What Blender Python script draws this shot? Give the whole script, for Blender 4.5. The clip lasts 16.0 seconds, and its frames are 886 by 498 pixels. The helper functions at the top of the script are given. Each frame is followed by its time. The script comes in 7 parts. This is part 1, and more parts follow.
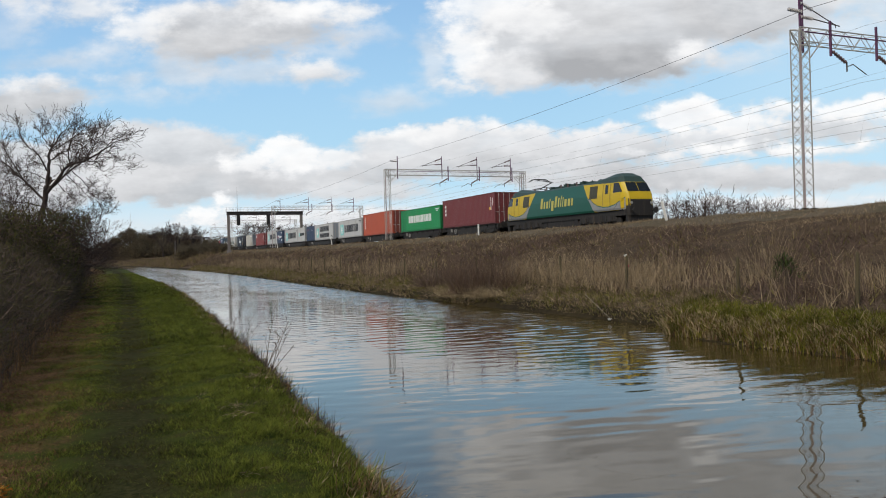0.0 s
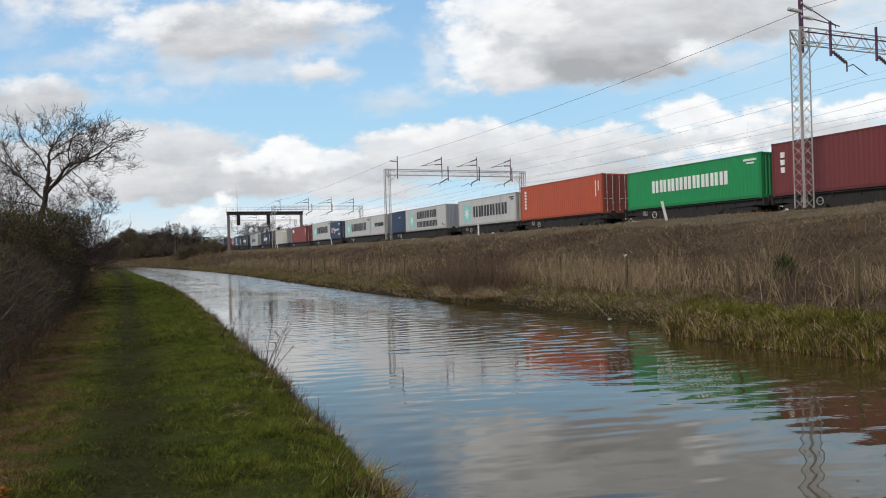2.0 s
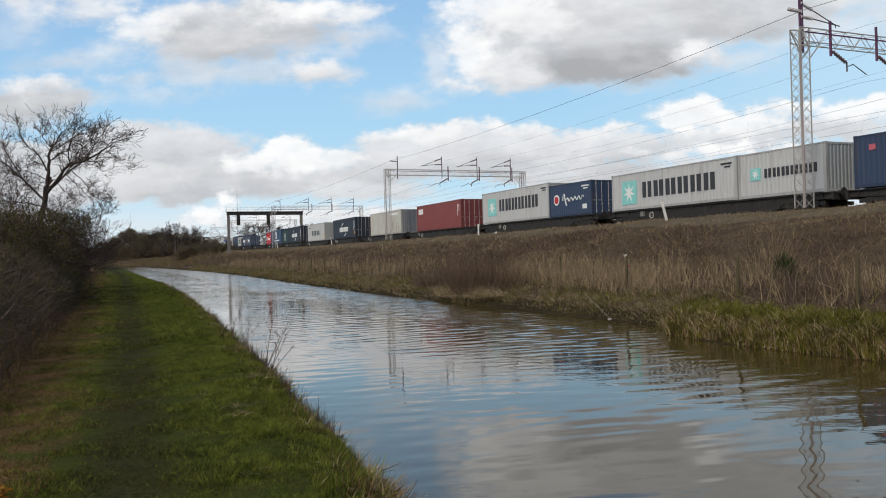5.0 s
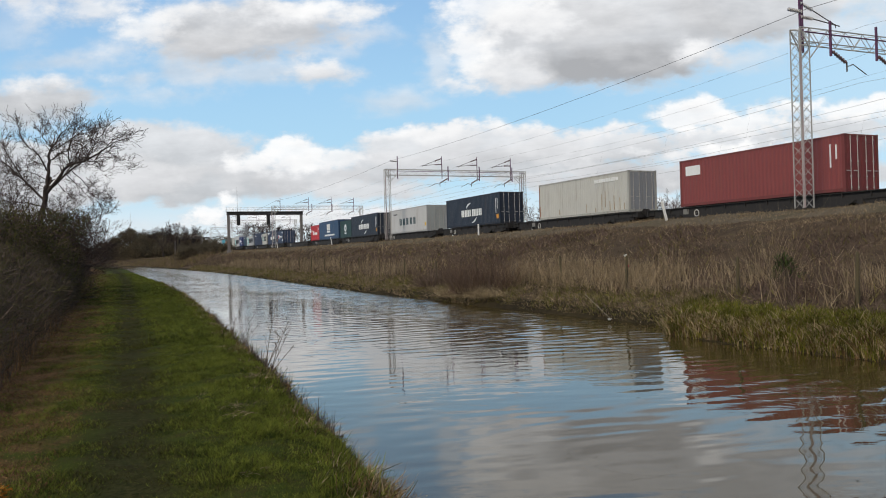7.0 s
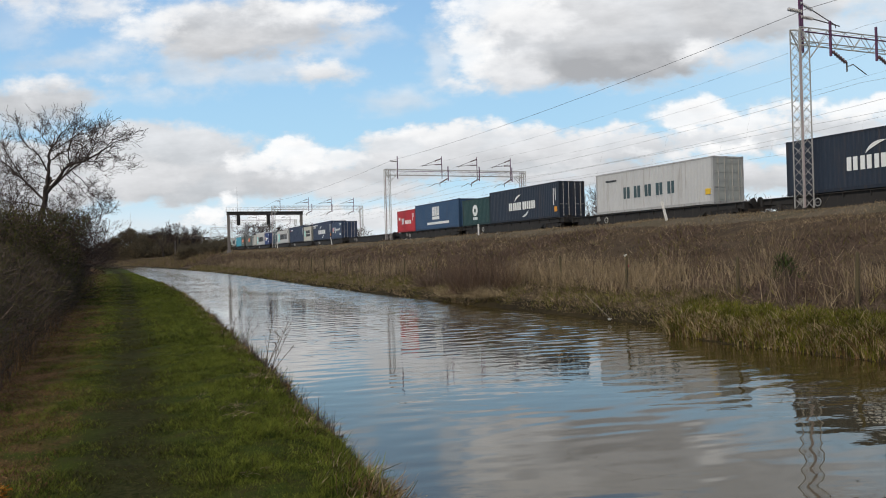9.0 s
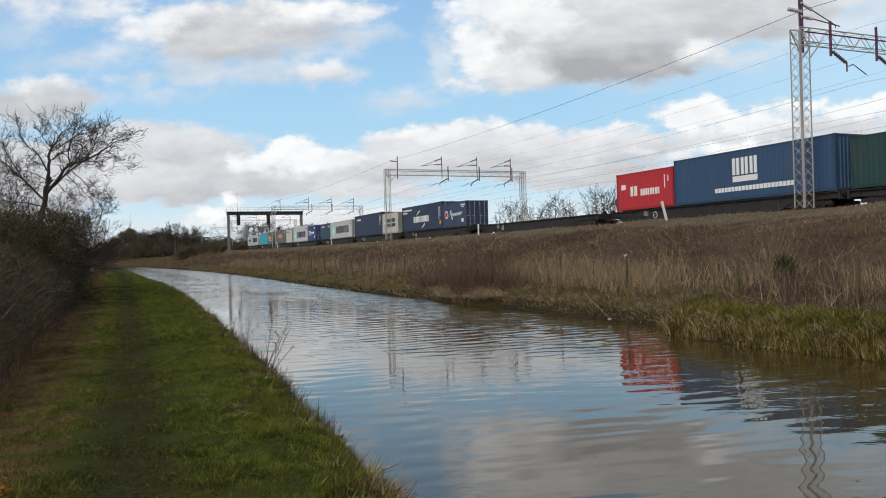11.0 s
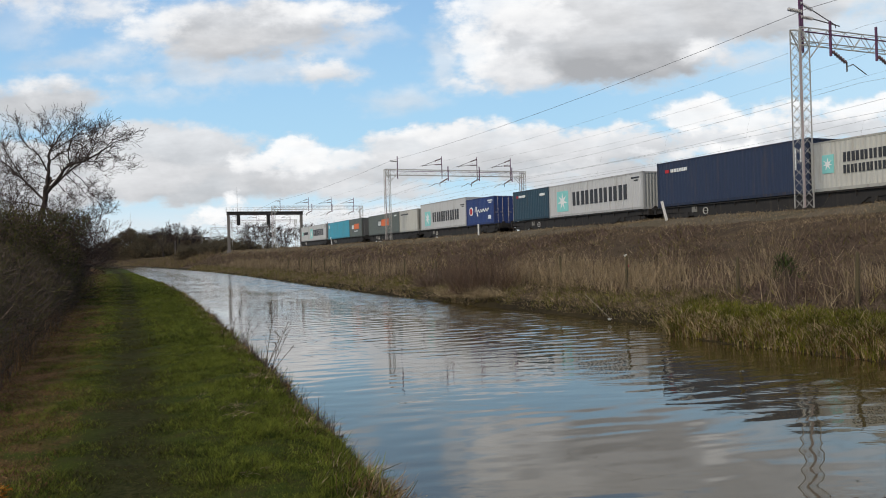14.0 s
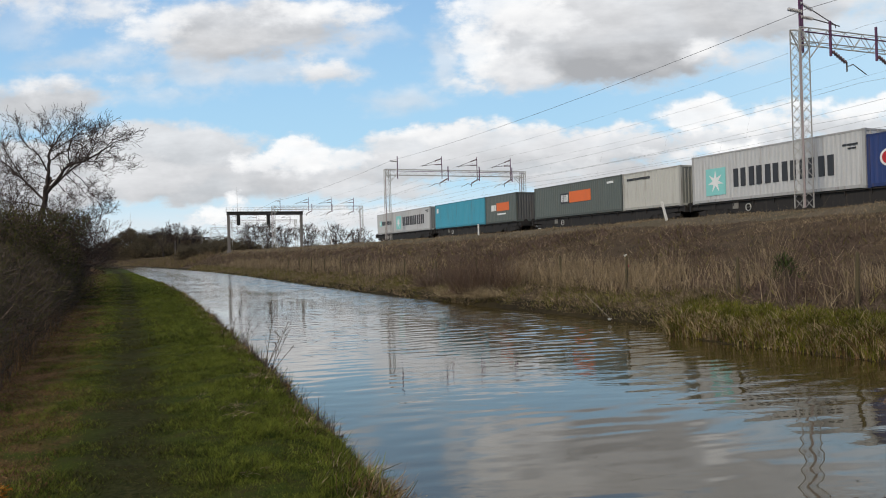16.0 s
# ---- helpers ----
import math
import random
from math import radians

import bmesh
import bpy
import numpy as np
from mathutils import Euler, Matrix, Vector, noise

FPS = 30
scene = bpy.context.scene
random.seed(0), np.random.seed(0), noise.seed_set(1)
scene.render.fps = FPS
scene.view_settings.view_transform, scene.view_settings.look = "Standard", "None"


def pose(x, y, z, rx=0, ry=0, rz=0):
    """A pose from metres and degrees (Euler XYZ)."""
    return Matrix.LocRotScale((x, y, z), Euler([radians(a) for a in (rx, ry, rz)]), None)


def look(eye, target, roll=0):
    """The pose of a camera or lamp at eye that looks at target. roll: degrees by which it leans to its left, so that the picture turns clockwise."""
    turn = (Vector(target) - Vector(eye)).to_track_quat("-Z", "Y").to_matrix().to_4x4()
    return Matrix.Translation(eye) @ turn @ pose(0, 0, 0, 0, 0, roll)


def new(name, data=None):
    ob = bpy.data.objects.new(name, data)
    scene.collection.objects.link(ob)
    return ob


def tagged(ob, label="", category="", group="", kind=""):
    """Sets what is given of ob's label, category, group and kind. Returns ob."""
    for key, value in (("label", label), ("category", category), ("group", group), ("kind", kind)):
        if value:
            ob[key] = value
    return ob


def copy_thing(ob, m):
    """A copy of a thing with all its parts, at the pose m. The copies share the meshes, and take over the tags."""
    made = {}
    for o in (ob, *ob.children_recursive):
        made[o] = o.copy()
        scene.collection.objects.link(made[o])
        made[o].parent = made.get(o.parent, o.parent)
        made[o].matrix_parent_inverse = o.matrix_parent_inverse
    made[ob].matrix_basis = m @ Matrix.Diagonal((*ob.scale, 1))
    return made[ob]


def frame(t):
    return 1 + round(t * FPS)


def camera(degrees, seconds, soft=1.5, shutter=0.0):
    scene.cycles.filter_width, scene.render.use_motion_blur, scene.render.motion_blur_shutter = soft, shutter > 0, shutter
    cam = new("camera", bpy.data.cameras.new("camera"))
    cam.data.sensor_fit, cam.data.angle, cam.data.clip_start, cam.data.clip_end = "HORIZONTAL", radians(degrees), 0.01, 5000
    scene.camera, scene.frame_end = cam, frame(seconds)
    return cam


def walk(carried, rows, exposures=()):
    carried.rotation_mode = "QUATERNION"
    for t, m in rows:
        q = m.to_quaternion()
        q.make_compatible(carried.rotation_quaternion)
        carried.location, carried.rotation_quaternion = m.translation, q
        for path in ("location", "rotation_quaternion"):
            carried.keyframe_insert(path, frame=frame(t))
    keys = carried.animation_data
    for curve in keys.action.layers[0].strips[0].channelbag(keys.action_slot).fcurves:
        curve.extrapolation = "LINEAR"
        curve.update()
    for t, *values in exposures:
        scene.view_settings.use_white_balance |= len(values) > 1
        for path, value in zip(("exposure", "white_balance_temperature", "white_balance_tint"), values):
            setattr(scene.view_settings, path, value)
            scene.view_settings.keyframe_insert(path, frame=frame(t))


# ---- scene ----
# x runs across the railway, y along it (away from the viewer), z up; the water lies at z = 0.
import functools

EYE = Vector((0.0, 0.0, 2.05))
HEADING = radians(24.094)          # the view's bearing, from +y towards +x
FWD = Vector((math.sin(HEADING), math.cos(HEADING), 0))
SIDE = Vector((math.cos(HEADING), -math.sin(HEADING), 0))

cam = camera(57.94, 16.0, soft=1.0)
VIEW = look(EYE, EYE + 100 * FWD + Vector((0, 0, 0.659)), -1.55)
walk(cam, [(0.0, VIEW), (16.0, VIEW)])
scene.view_settings.exposure = 0.0

# ---- world and sun ----
SUN_ELEVATION, SUN_BEARING = 44.0, -122.0     # bearing in degrees from +y towards +x
world = bpy.data.worlds.new("sky")
scene.world = world
world.use_nodes = True
wt = world.node_tree
sky = wt.nodes.new("ShaderNodeTexSky")
sky.sky_type, sky.sun_disc = "NISHITA", False
sky.sun_elevation, sky.sun_rotation = radians(SUN_ELEVATION), radians(SUN_BEARING)
wt.nodes["Background"].inputs["Strength"].default_value = 0.08
wt.links.new(sky.outputs["Color"], wt.nodes["Background"].inputs["Color"])

sun = new("sun", bpy.data.lights.new("sun", "SUN"))
sun.data.energy, sun.data.angle, sun.data.color = 2.4, radians(7), (1.0, 0.90, 0.74)
b, e = radians(SUN_BEARING), radians(SUN_ELEVATION)
TO_SUN = Vector((math.sin(b) * math.cos(e), math.cos(b) * math.cos(e), math.sin(e)))
sun.matrix_world = look(TO_SUN * 200, (0, 0, 0))


# ---- node helpers ----
def put(nt, socket, value):
    if isinstance(value, bpy.types.NodeSocket):
        nt.links.new(value, socket)
    else:
        socket.default_value = value


def calc(nt, op, a, b=0.0, c=0.0, clamp=False):
    n = nt.nodes.new("ShaderNodeMath")
    n.operation, n.use_clamp = op, clamp
    for s, v in zip(n.inputs, (a, b, c)):
        put(nt, s, v)
    return n.outputs[0]


def vcalc(nt, op, a, b=(0, 0, 0), c=(0, 0, 0)):
    n = nt.nodes.new("ShaderNodeVectorMath")
    n.operation = op
    put(nt, n.inputs[0], a), put(nt, n.inputs[1], b)
    if op == "MULTIPLY_ADD":
        put(nt, n.inputs[2], c)
    return n.outputs["Value"] if op in ("LENGTH", "DOT_PRODUCT") else n.outputs["Vector"]


def noise_of(nt, vector, scale, detail=4.0, rough=0.55, distortion=0.0):
    n = nt.nodes.new("ShaderNodeTexNoise")
    if vector is not None:
        nt.links.new(vector, n.inputs["Vector"])
    n.inputs["Scale"].default_value, n.inputs["Detail"].default_value = scale, detail
    n.inputs["Roughness"].default_value, n.inputs["Distortion"].default_value = rough, distortion
    return n.outputs["Fac"]


def ramp_of(nt, fac, stops):
    n = nt.nodes.new("ShaderNodeValToRGB")
    nt.links.new(fac, n.inputs["Fac"])
    while len(n.color_ramp.elements) < len(stops):
        n.color_ramp.elements.new(0.5)
    for el, (p, c) in zip(n.color_ramp.elements, stops):
        el.position, el.color = p, (*c, 1)
    return n.outputs["Color"]


def blend(nt, fac, a, b):
    n = nt.nodes.new("ShaderNodeMix")
    n.data_type = "RGBA"
    put(nt, n.inputs["Factor"], fac)
    for s, v in ((n.inputs["A"], a), (n.inputs["B"], b)):
        put(nt, s, v if isinstance(v, bpy.types.NodeSocket) else (*v, 1))
    return n.outputs["Result"]


def step(nt, x, lo, hi):
    n = nt.nodes.new("ShaderNodeMapRange")
    n.interpolation_type = "SMOOTHSTEP"
    for s, v in zip(n.inputs, (x, lo, hi, 0.0, 1.0)):
        put(nt, s, v)
    return n.outputs[0]


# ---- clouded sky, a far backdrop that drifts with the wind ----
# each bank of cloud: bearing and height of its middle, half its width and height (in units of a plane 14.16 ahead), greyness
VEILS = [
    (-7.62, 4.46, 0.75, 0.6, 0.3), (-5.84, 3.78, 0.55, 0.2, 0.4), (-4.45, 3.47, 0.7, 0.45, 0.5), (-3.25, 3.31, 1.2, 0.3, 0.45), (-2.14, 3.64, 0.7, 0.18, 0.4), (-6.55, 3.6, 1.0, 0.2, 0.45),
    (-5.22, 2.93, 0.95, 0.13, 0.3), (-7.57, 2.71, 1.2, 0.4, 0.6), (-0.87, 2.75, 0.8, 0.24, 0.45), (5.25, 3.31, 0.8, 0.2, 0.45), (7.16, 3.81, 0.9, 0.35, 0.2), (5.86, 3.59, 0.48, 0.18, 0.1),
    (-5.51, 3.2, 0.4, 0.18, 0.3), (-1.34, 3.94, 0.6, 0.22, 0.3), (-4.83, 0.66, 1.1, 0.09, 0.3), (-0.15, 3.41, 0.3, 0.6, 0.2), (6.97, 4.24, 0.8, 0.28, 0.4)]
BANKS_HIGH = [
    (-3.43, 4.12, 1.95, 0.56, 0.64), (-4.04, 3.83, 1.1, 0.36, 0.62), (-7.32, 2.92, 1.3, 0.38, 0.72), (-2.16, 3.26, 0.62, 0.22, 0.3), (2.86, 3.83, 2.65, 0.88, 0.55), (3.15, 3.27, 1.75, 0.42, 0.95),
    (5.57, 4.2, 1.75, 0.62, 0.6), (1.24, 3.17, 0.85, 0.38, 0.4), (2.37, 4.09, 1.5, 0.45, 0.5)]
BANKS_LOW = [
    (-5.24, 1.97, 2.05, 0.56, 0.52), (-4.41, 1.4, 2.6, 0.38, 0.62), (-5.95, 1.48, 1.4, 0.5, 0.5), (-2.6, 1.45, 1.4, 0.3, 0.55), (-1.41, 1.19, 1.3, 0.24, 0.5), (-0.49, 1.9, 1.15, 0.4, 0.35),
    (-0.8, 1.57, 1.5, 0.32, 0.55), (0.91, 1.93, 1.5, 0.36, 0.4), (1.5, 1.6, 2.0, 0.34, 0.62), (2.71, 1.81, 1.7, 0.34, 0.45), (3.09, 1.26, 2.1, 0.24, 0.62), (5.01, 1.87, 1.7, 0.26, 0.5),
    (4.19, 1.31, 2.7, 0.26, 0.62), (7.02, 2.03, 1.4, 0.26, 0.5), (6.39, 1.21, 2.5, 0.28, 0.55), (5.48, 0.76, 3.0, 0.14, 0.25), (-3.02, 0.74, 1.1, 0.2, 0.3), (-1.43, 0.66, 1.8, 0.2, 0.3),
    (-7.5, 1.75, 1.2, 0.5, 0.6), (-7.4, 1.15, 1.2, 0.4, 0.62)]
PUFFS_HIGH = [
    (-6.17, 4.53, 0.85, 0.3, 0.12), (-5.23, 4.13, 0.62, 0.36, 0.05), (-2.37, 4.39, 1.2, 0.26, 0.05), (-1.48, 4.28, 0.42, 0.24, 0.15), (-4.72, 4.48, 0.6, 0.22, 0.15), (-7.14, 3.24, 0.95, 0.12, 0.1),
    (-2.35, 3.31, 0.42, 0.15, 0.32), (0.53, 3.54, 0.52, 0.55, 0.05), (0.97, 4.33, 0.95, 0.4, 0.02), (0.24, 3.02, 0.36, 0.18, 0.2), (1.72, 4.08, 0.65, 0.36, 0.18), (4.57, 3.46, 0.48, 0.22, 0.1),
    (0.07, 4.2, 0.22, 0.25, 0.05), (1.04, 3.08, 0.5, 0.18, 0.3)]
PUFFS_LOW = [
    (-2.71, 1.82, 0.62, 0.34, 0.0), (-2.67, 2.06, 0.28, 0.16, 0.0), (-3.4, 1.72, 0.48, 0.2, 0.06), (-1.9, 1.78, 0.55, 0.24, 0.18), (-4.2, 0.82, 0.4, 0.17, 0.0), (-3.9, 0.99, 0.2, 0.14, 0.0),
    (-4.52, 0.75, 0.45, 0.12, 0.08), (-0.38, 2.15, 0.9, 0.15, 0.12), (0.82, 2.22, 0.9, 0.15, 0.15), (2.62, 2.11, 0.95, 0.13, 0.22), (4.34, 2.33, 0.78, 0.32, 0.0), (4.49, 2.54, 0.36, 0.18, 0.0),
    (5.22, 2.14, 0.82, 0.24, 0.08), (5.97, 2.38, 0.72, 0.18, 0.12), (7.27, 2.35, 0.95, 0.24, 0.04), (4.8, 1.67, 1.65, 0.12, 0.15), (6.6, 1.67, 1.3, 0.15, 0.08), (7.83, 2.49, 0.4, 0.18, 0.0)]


def sky_backdrop():
    radius = 2600.0
    verts, faces = [], []
    cols, rows = 72, 36
    for j in range(rows + 1):
        el = radians(-3 + 83 * j / rows)
        for i in range(cols + 1):
            az = HEADING + radians(-76 + 152 * i / cols)
            verts.append((radius * math.cos(el) * math.sin(az), radius * math.cos(el) * math.cos(az), radius * math.sin(el)))
    for j in range(rows):
        for i in range(cols):
            a = j * (cols + 1) + i
            faces.append((a, a + cols + 1, a + cols + 2, a + 1))
    me = bpy.data.meshes.new("sky_backdrop")
    me.from_pydata(verts, [], faces)
    me.polygons.foreach_set("use_smooth", [True] * len(faces))
    m = bpy.data.materials.new("clouded_sky")
    m.use_nodes = True
    nt = m.node_tree
    nt.nodes.clear()
    co = nt.nodes.new("ShaderNodeTexCoord").outputs["Object"]
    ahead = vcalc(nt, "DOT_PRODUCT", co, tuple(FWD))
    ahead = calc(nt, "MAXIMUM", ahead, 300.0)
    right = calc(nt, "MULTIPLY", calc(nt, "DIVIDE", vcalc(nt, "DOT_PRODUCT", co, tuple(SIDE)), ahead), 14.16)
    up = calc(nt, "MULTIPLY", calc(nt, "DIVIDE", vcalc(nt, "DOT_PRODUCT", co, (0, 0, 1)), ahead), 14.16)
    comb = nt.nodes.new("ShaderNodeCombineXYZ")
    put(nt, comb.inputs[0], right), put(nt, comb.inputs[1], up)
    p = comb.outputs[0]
    # billows: the plane is warped by noise, so that every bank has a ragged edge
    warp = nt.nodes.new("ShaderNodeTexNoise")
    nt.links.new(vcalc(nt, "MULTIPLY", p, (1.0, 1.5, 1.0)), warp.inputs["Vector"])
    warp.inputs["Scale"].default_value, warp.inputs["Detail"].default_value, warp.inputs["Roughness"].default_value = 1.1, 6.0, 0.55
    q = vcalc(nt, "ADD", p, vcalc(nt, "MULTIPLY_ADD", warp.outputs["Color"], (0.8, 0.45, 0), (-0.4, -0.225, 0)))
    fine = calc(nt, "SUBTRACT", noise_of(nt, vcalc(nt, "MULTIPLY", p, (1.0, 1.6, 1.0)), 2.2, 8.0, 0.58), 0.5)
    lumps = calc(nt, "SUBTRACT", noise_of(nt, vcalc(nt, "MULTIPLY", p, (0.6, 1.9, 1.0)), 1.2, 6.0, 0.55), 0.5)
    blue = ramp_of(nt, calc(nt, "MULTIPLY", up, 0.2), [(0.0, (0.66, 0.83, 0.93)), (0.25, (0.47, 0.74, 0.92)), (0.6, (0.38, 0.64, 0.89)), (1.0, (0.28, 0.50, 0.80))])
    blue = blend(nt, calc(nt, "MULTIPLY", step(nt, right, 1.5, 8.0), 0.55), blue, (0.60, 0.82, 0.96))
    blue = blend(nt, calc(nt, "MULTIPLY", calc(nt, "SUBTRACT", 1.0, step(nt, up, 0.3, 1.5)), 0.8), blue, (0.80, 0.86, 0.89))
    sep = nt.nodes.new("ShaderNodeSeparateXYZ")
    nt.links.new(q, sep.inputs[0])
    rise_q = sep.outputs[1]

    def toward(a, b, f):
        n = nt.nodes.new("ShaderNodeMix")
        put(nt, n.inputs[0], f), put(nt, n.inputs[2], a), put(nt, n.inputs[3], b)
        return n.outputs[0]

    # thin veils, broad grey banks and crisp white heads, laid over one another
    cover, grey = 0.0, 0.4
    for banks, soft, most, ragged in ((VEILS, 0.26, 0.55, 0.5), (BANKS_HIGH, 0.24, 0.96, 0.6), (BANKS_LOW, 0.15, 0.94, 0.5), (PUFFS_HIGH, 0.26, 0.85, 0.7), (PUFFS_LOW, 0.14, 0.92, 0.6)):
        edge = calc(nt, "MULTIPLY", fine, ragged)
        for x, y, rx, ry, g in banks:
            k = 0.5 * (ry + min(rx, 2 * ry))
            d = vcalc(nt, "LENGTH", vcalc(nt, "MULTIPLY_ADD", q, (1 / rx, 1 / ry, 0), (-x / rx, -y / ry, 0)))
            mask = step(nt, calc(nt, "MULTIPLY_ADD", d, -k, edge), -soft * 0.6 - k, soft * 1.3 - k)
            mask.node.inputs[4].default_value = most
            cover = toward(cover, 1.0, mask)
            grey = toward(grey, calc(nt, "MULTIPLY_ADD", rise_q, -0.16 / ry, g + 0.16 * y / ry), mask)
    grey = calc(nt, "MULTIPLY_ADD", fine, -0.3, calc(nt, "MULTIPLY_ADD", lumps, -0.75, grey))
    # open sky overhead and at the sides keeps its own broken cloud
    away = step(nt, vcalc(nt, "LENGTH", vcalc(nt, "MULTIPLY", p, (0.105, 0.165, 0))), 0.95, 1.2)
    wild = step(nt, calc(nt, "MULTIPLY_ADD", fine, 0.2, noise_of(nt, p, 0.3, 6.0)), 0.46, 0.58)
    cover = toward(cover, wild, away)
    grey = toward(grey, calc(nt, "MULTIPLY_ADD", lumps, -1.2, 0.45), away)
    cloud = ramp_of(nt, grey, [(0.0, (1.0, 1.0, 1.0)), (0.35, (0.80, 0.81, 0.83)), (0.7, (0.58, 0.59, 0.61)), (1.0, (0.42, 0.43, 0.45))])
    colour = blend(nt, cover, blue, cloud)
    em = nt.nodes.new("ShaderNodeEmission")
    nt.links.new(colour, em.inputs["Color"])
    out = nt.nodes.new("ShaderNodeOutputMaterial")
    nt.links.new(em.outputs[0], out.inputs["Surface"])
    me.materials.append(m)
    ob = new("backdrop", me)
    ob.location = EYE
    return tagged(ob, "pale blue sky with drifting white and grey cumulus clouds", "sky", kind="structure")


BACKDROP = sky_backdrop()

# ---- materials ----
def principled(name):
    m = bpy.data.materials.new(name)
    m.use_nodes = True
    return m, m.node_tree, m.node_tree.nodes["Principled BSDF"]


@functools.lru_cache(None)
def paint(name, colour, rough=0.5, metal=0.0, wear=0.15, dirt=(0.09, 0.07, 0.05), scale=1.5, bump=0.0, streak=True, vary=0.0):
    """A painted, plastic, metal or stone surface: tone that wanders, grime in patches and runs, fine relief."""
    m, nt, b = principled(name)
    co = nt.nodes.new("ShaderNodeTexCoord").outputs["Object"]
    broad = noise_of(nt, co, scale, 5.0)
    fine = noise_of(nt, co, scale * 14, 3.0)
    tone = blend(nt, calc(nt, "MULTIPLY", calc(nt, "ADD", broad, fine), 0.5), tuple(c * 0.82 for c in colour), tuple(min(1, c * 1.14) for c in colour))
    runs = noise_of(nt, vcalc(nt, "MULTIPLY", co, (3.0, 3.0, 0.25) if streak else (1, 1, 1)), scale * 1.2, 6.0, 0.65)
    grime = calc(nt, "MULTIPLY", step(nt, runs, 0.5, 0.72), wear)
    col = blend(nt, grime, tone, dirt)
    if vary:
        info = nt.nodes.new("ShaderNodeObjectInfo").outputs["Random"]
        hsv = nt.nodes.new("ShaderNodeHueSaturation")
        put(nt, hsv.inputs["Value"], calc(nt, "MULTIPLY_ADD", info, vary, 1 - vary / 2))
        nt.links.new(col, hsv.inputs["Color"])
        col = hsv.outputs[0]
    nt.links.new(col, b.inputs["Base Color"])
    put(nt, b.inputs["Roughness"], calc(nt, "MULTIPLY_ADD", fine, 0.25, rough - 0.1, clamp=True))
    b.inputs["Metallic"].default_value = metal
    if bump:
        bp = nt.nodes.new("ShaderNodeBump")
        bp.inputs["Strength"].default_value, bp.inputs["Distance"].default_value = bump, 0.02
        nt.links.new(fine, bp.inputs["Height"])
        nt.links.new(bp.outputs[0], b.inputs["Normal"])
    return m


@functools.lru_cache(None)
def plant(name, low, high, rough=0.75, lit=0.15, along=0.0):
    """Leaves, blades and twigs: each piece takes its own tone between two colours."""
    m, nt, b = principled(name)
    geo = nt.nodes.new("ShaderNodeNewGeometry")
    co = nt.nodes.new("ShaderNodeTexCoord").outputs["Object"]
    patch = noise_of(nt, co, 0.55, 3.0)
    tuft = step(nt, noise_of(nt, co, 4.5, 2.0), 0.38, 0.62)
    f = calc(nt, "ADD", calc(nt, "MULTIPLY", geo.outputs["Random Per Island"], 0.5), calc(nt, "MULTIPLY", step(nt, patch, 0.35, 0.65), 0.22))
    f = calc(nt, "MULTIPLY_ADD", tuft, 0.34, calc(nt, "SUBTRACT", f, 0.03), clamp=True)
    col = blend(nt, f, tuple(c * 0.62 for c in low), tuple(c * 1.18 for c in high))
    nt.links.new(col, b.inputs["Base Color"])
    b.inputs["Roughness"].default_value = rough
    b.inputs["Specular IOR Level"].default_value = 0.12
    if lit:
        tr = nt.nodes.new("ShaderNodeBsdfTranslucent")
        nt.links.new(col, tr.inputs["Color"])
        mix = nt.nodes.new("ShaderNodeMixShader")
        mix.inputs[0].default_value = lit
        nt.links.new(b.outputs[0], mix.inputs[1]), nt.links.new(tr.outputs[0], mix.inputs[2])
        nt.links.new(mix.outputs[0], nt.nodes["Material Output"].inputs["Surface"])
    return m


def water_material():
    m, nt, b = principled("canal_water")
    co = nt.nodes.new("ShaderNodeTexCoord").outputs["Object"]
    silt = noise_of(nt, co, 0.12, 4.0)
    nt.links.new(blend(nt, silt, (0.043, 0.031, 0.010), (0.056, 0.041, 0.014)), b.inputs["Base Color"])
    at = nt.nodes.new("ShaderNodeAttribute")
    at.attribute_name = "ruffle"
    put(nt, b.inputs["Roughness"], calc(nt, "MULTIPLY_ADD", at.outputs["Fac"], 0.10, 0.02))
    b.inputs["IOR"].default_value = 1.43
    turned = nt.nodes.new("ShaderNodeVectorRotate")
    turned.rotation_type = "Z_AXIS"
    turned.inputs["Angle"].default_value = HEADING
    nt.links.new(co, turned.inputs["Vector"])
    fine = noise_of(nt, vcalc(nt, "MULTIPLY", turned.outputs[0], (3.0, 7.0, 1)), 1.0, 2.0)
    breeze = step(nt, noise_of(nt, co, 0.2, 3.0), 0.4, 0.7)
    bp = nt.nodes.new("ShaderNodeBump")
    bp.inputs["Strength"].default_value, bp.inputs["Distance"].default_value = 1.0, 0.0035
    nt.links.new(calc(nt, "MULTIPLY", fine, calc(nt, "MULTIPLY_ADD", at.outputs["Fac"], 5.0, breeze)), bp.inputs["Height"])
    nt.links.new(bp.outputs[0], b.inputs["Normal"])
    return m


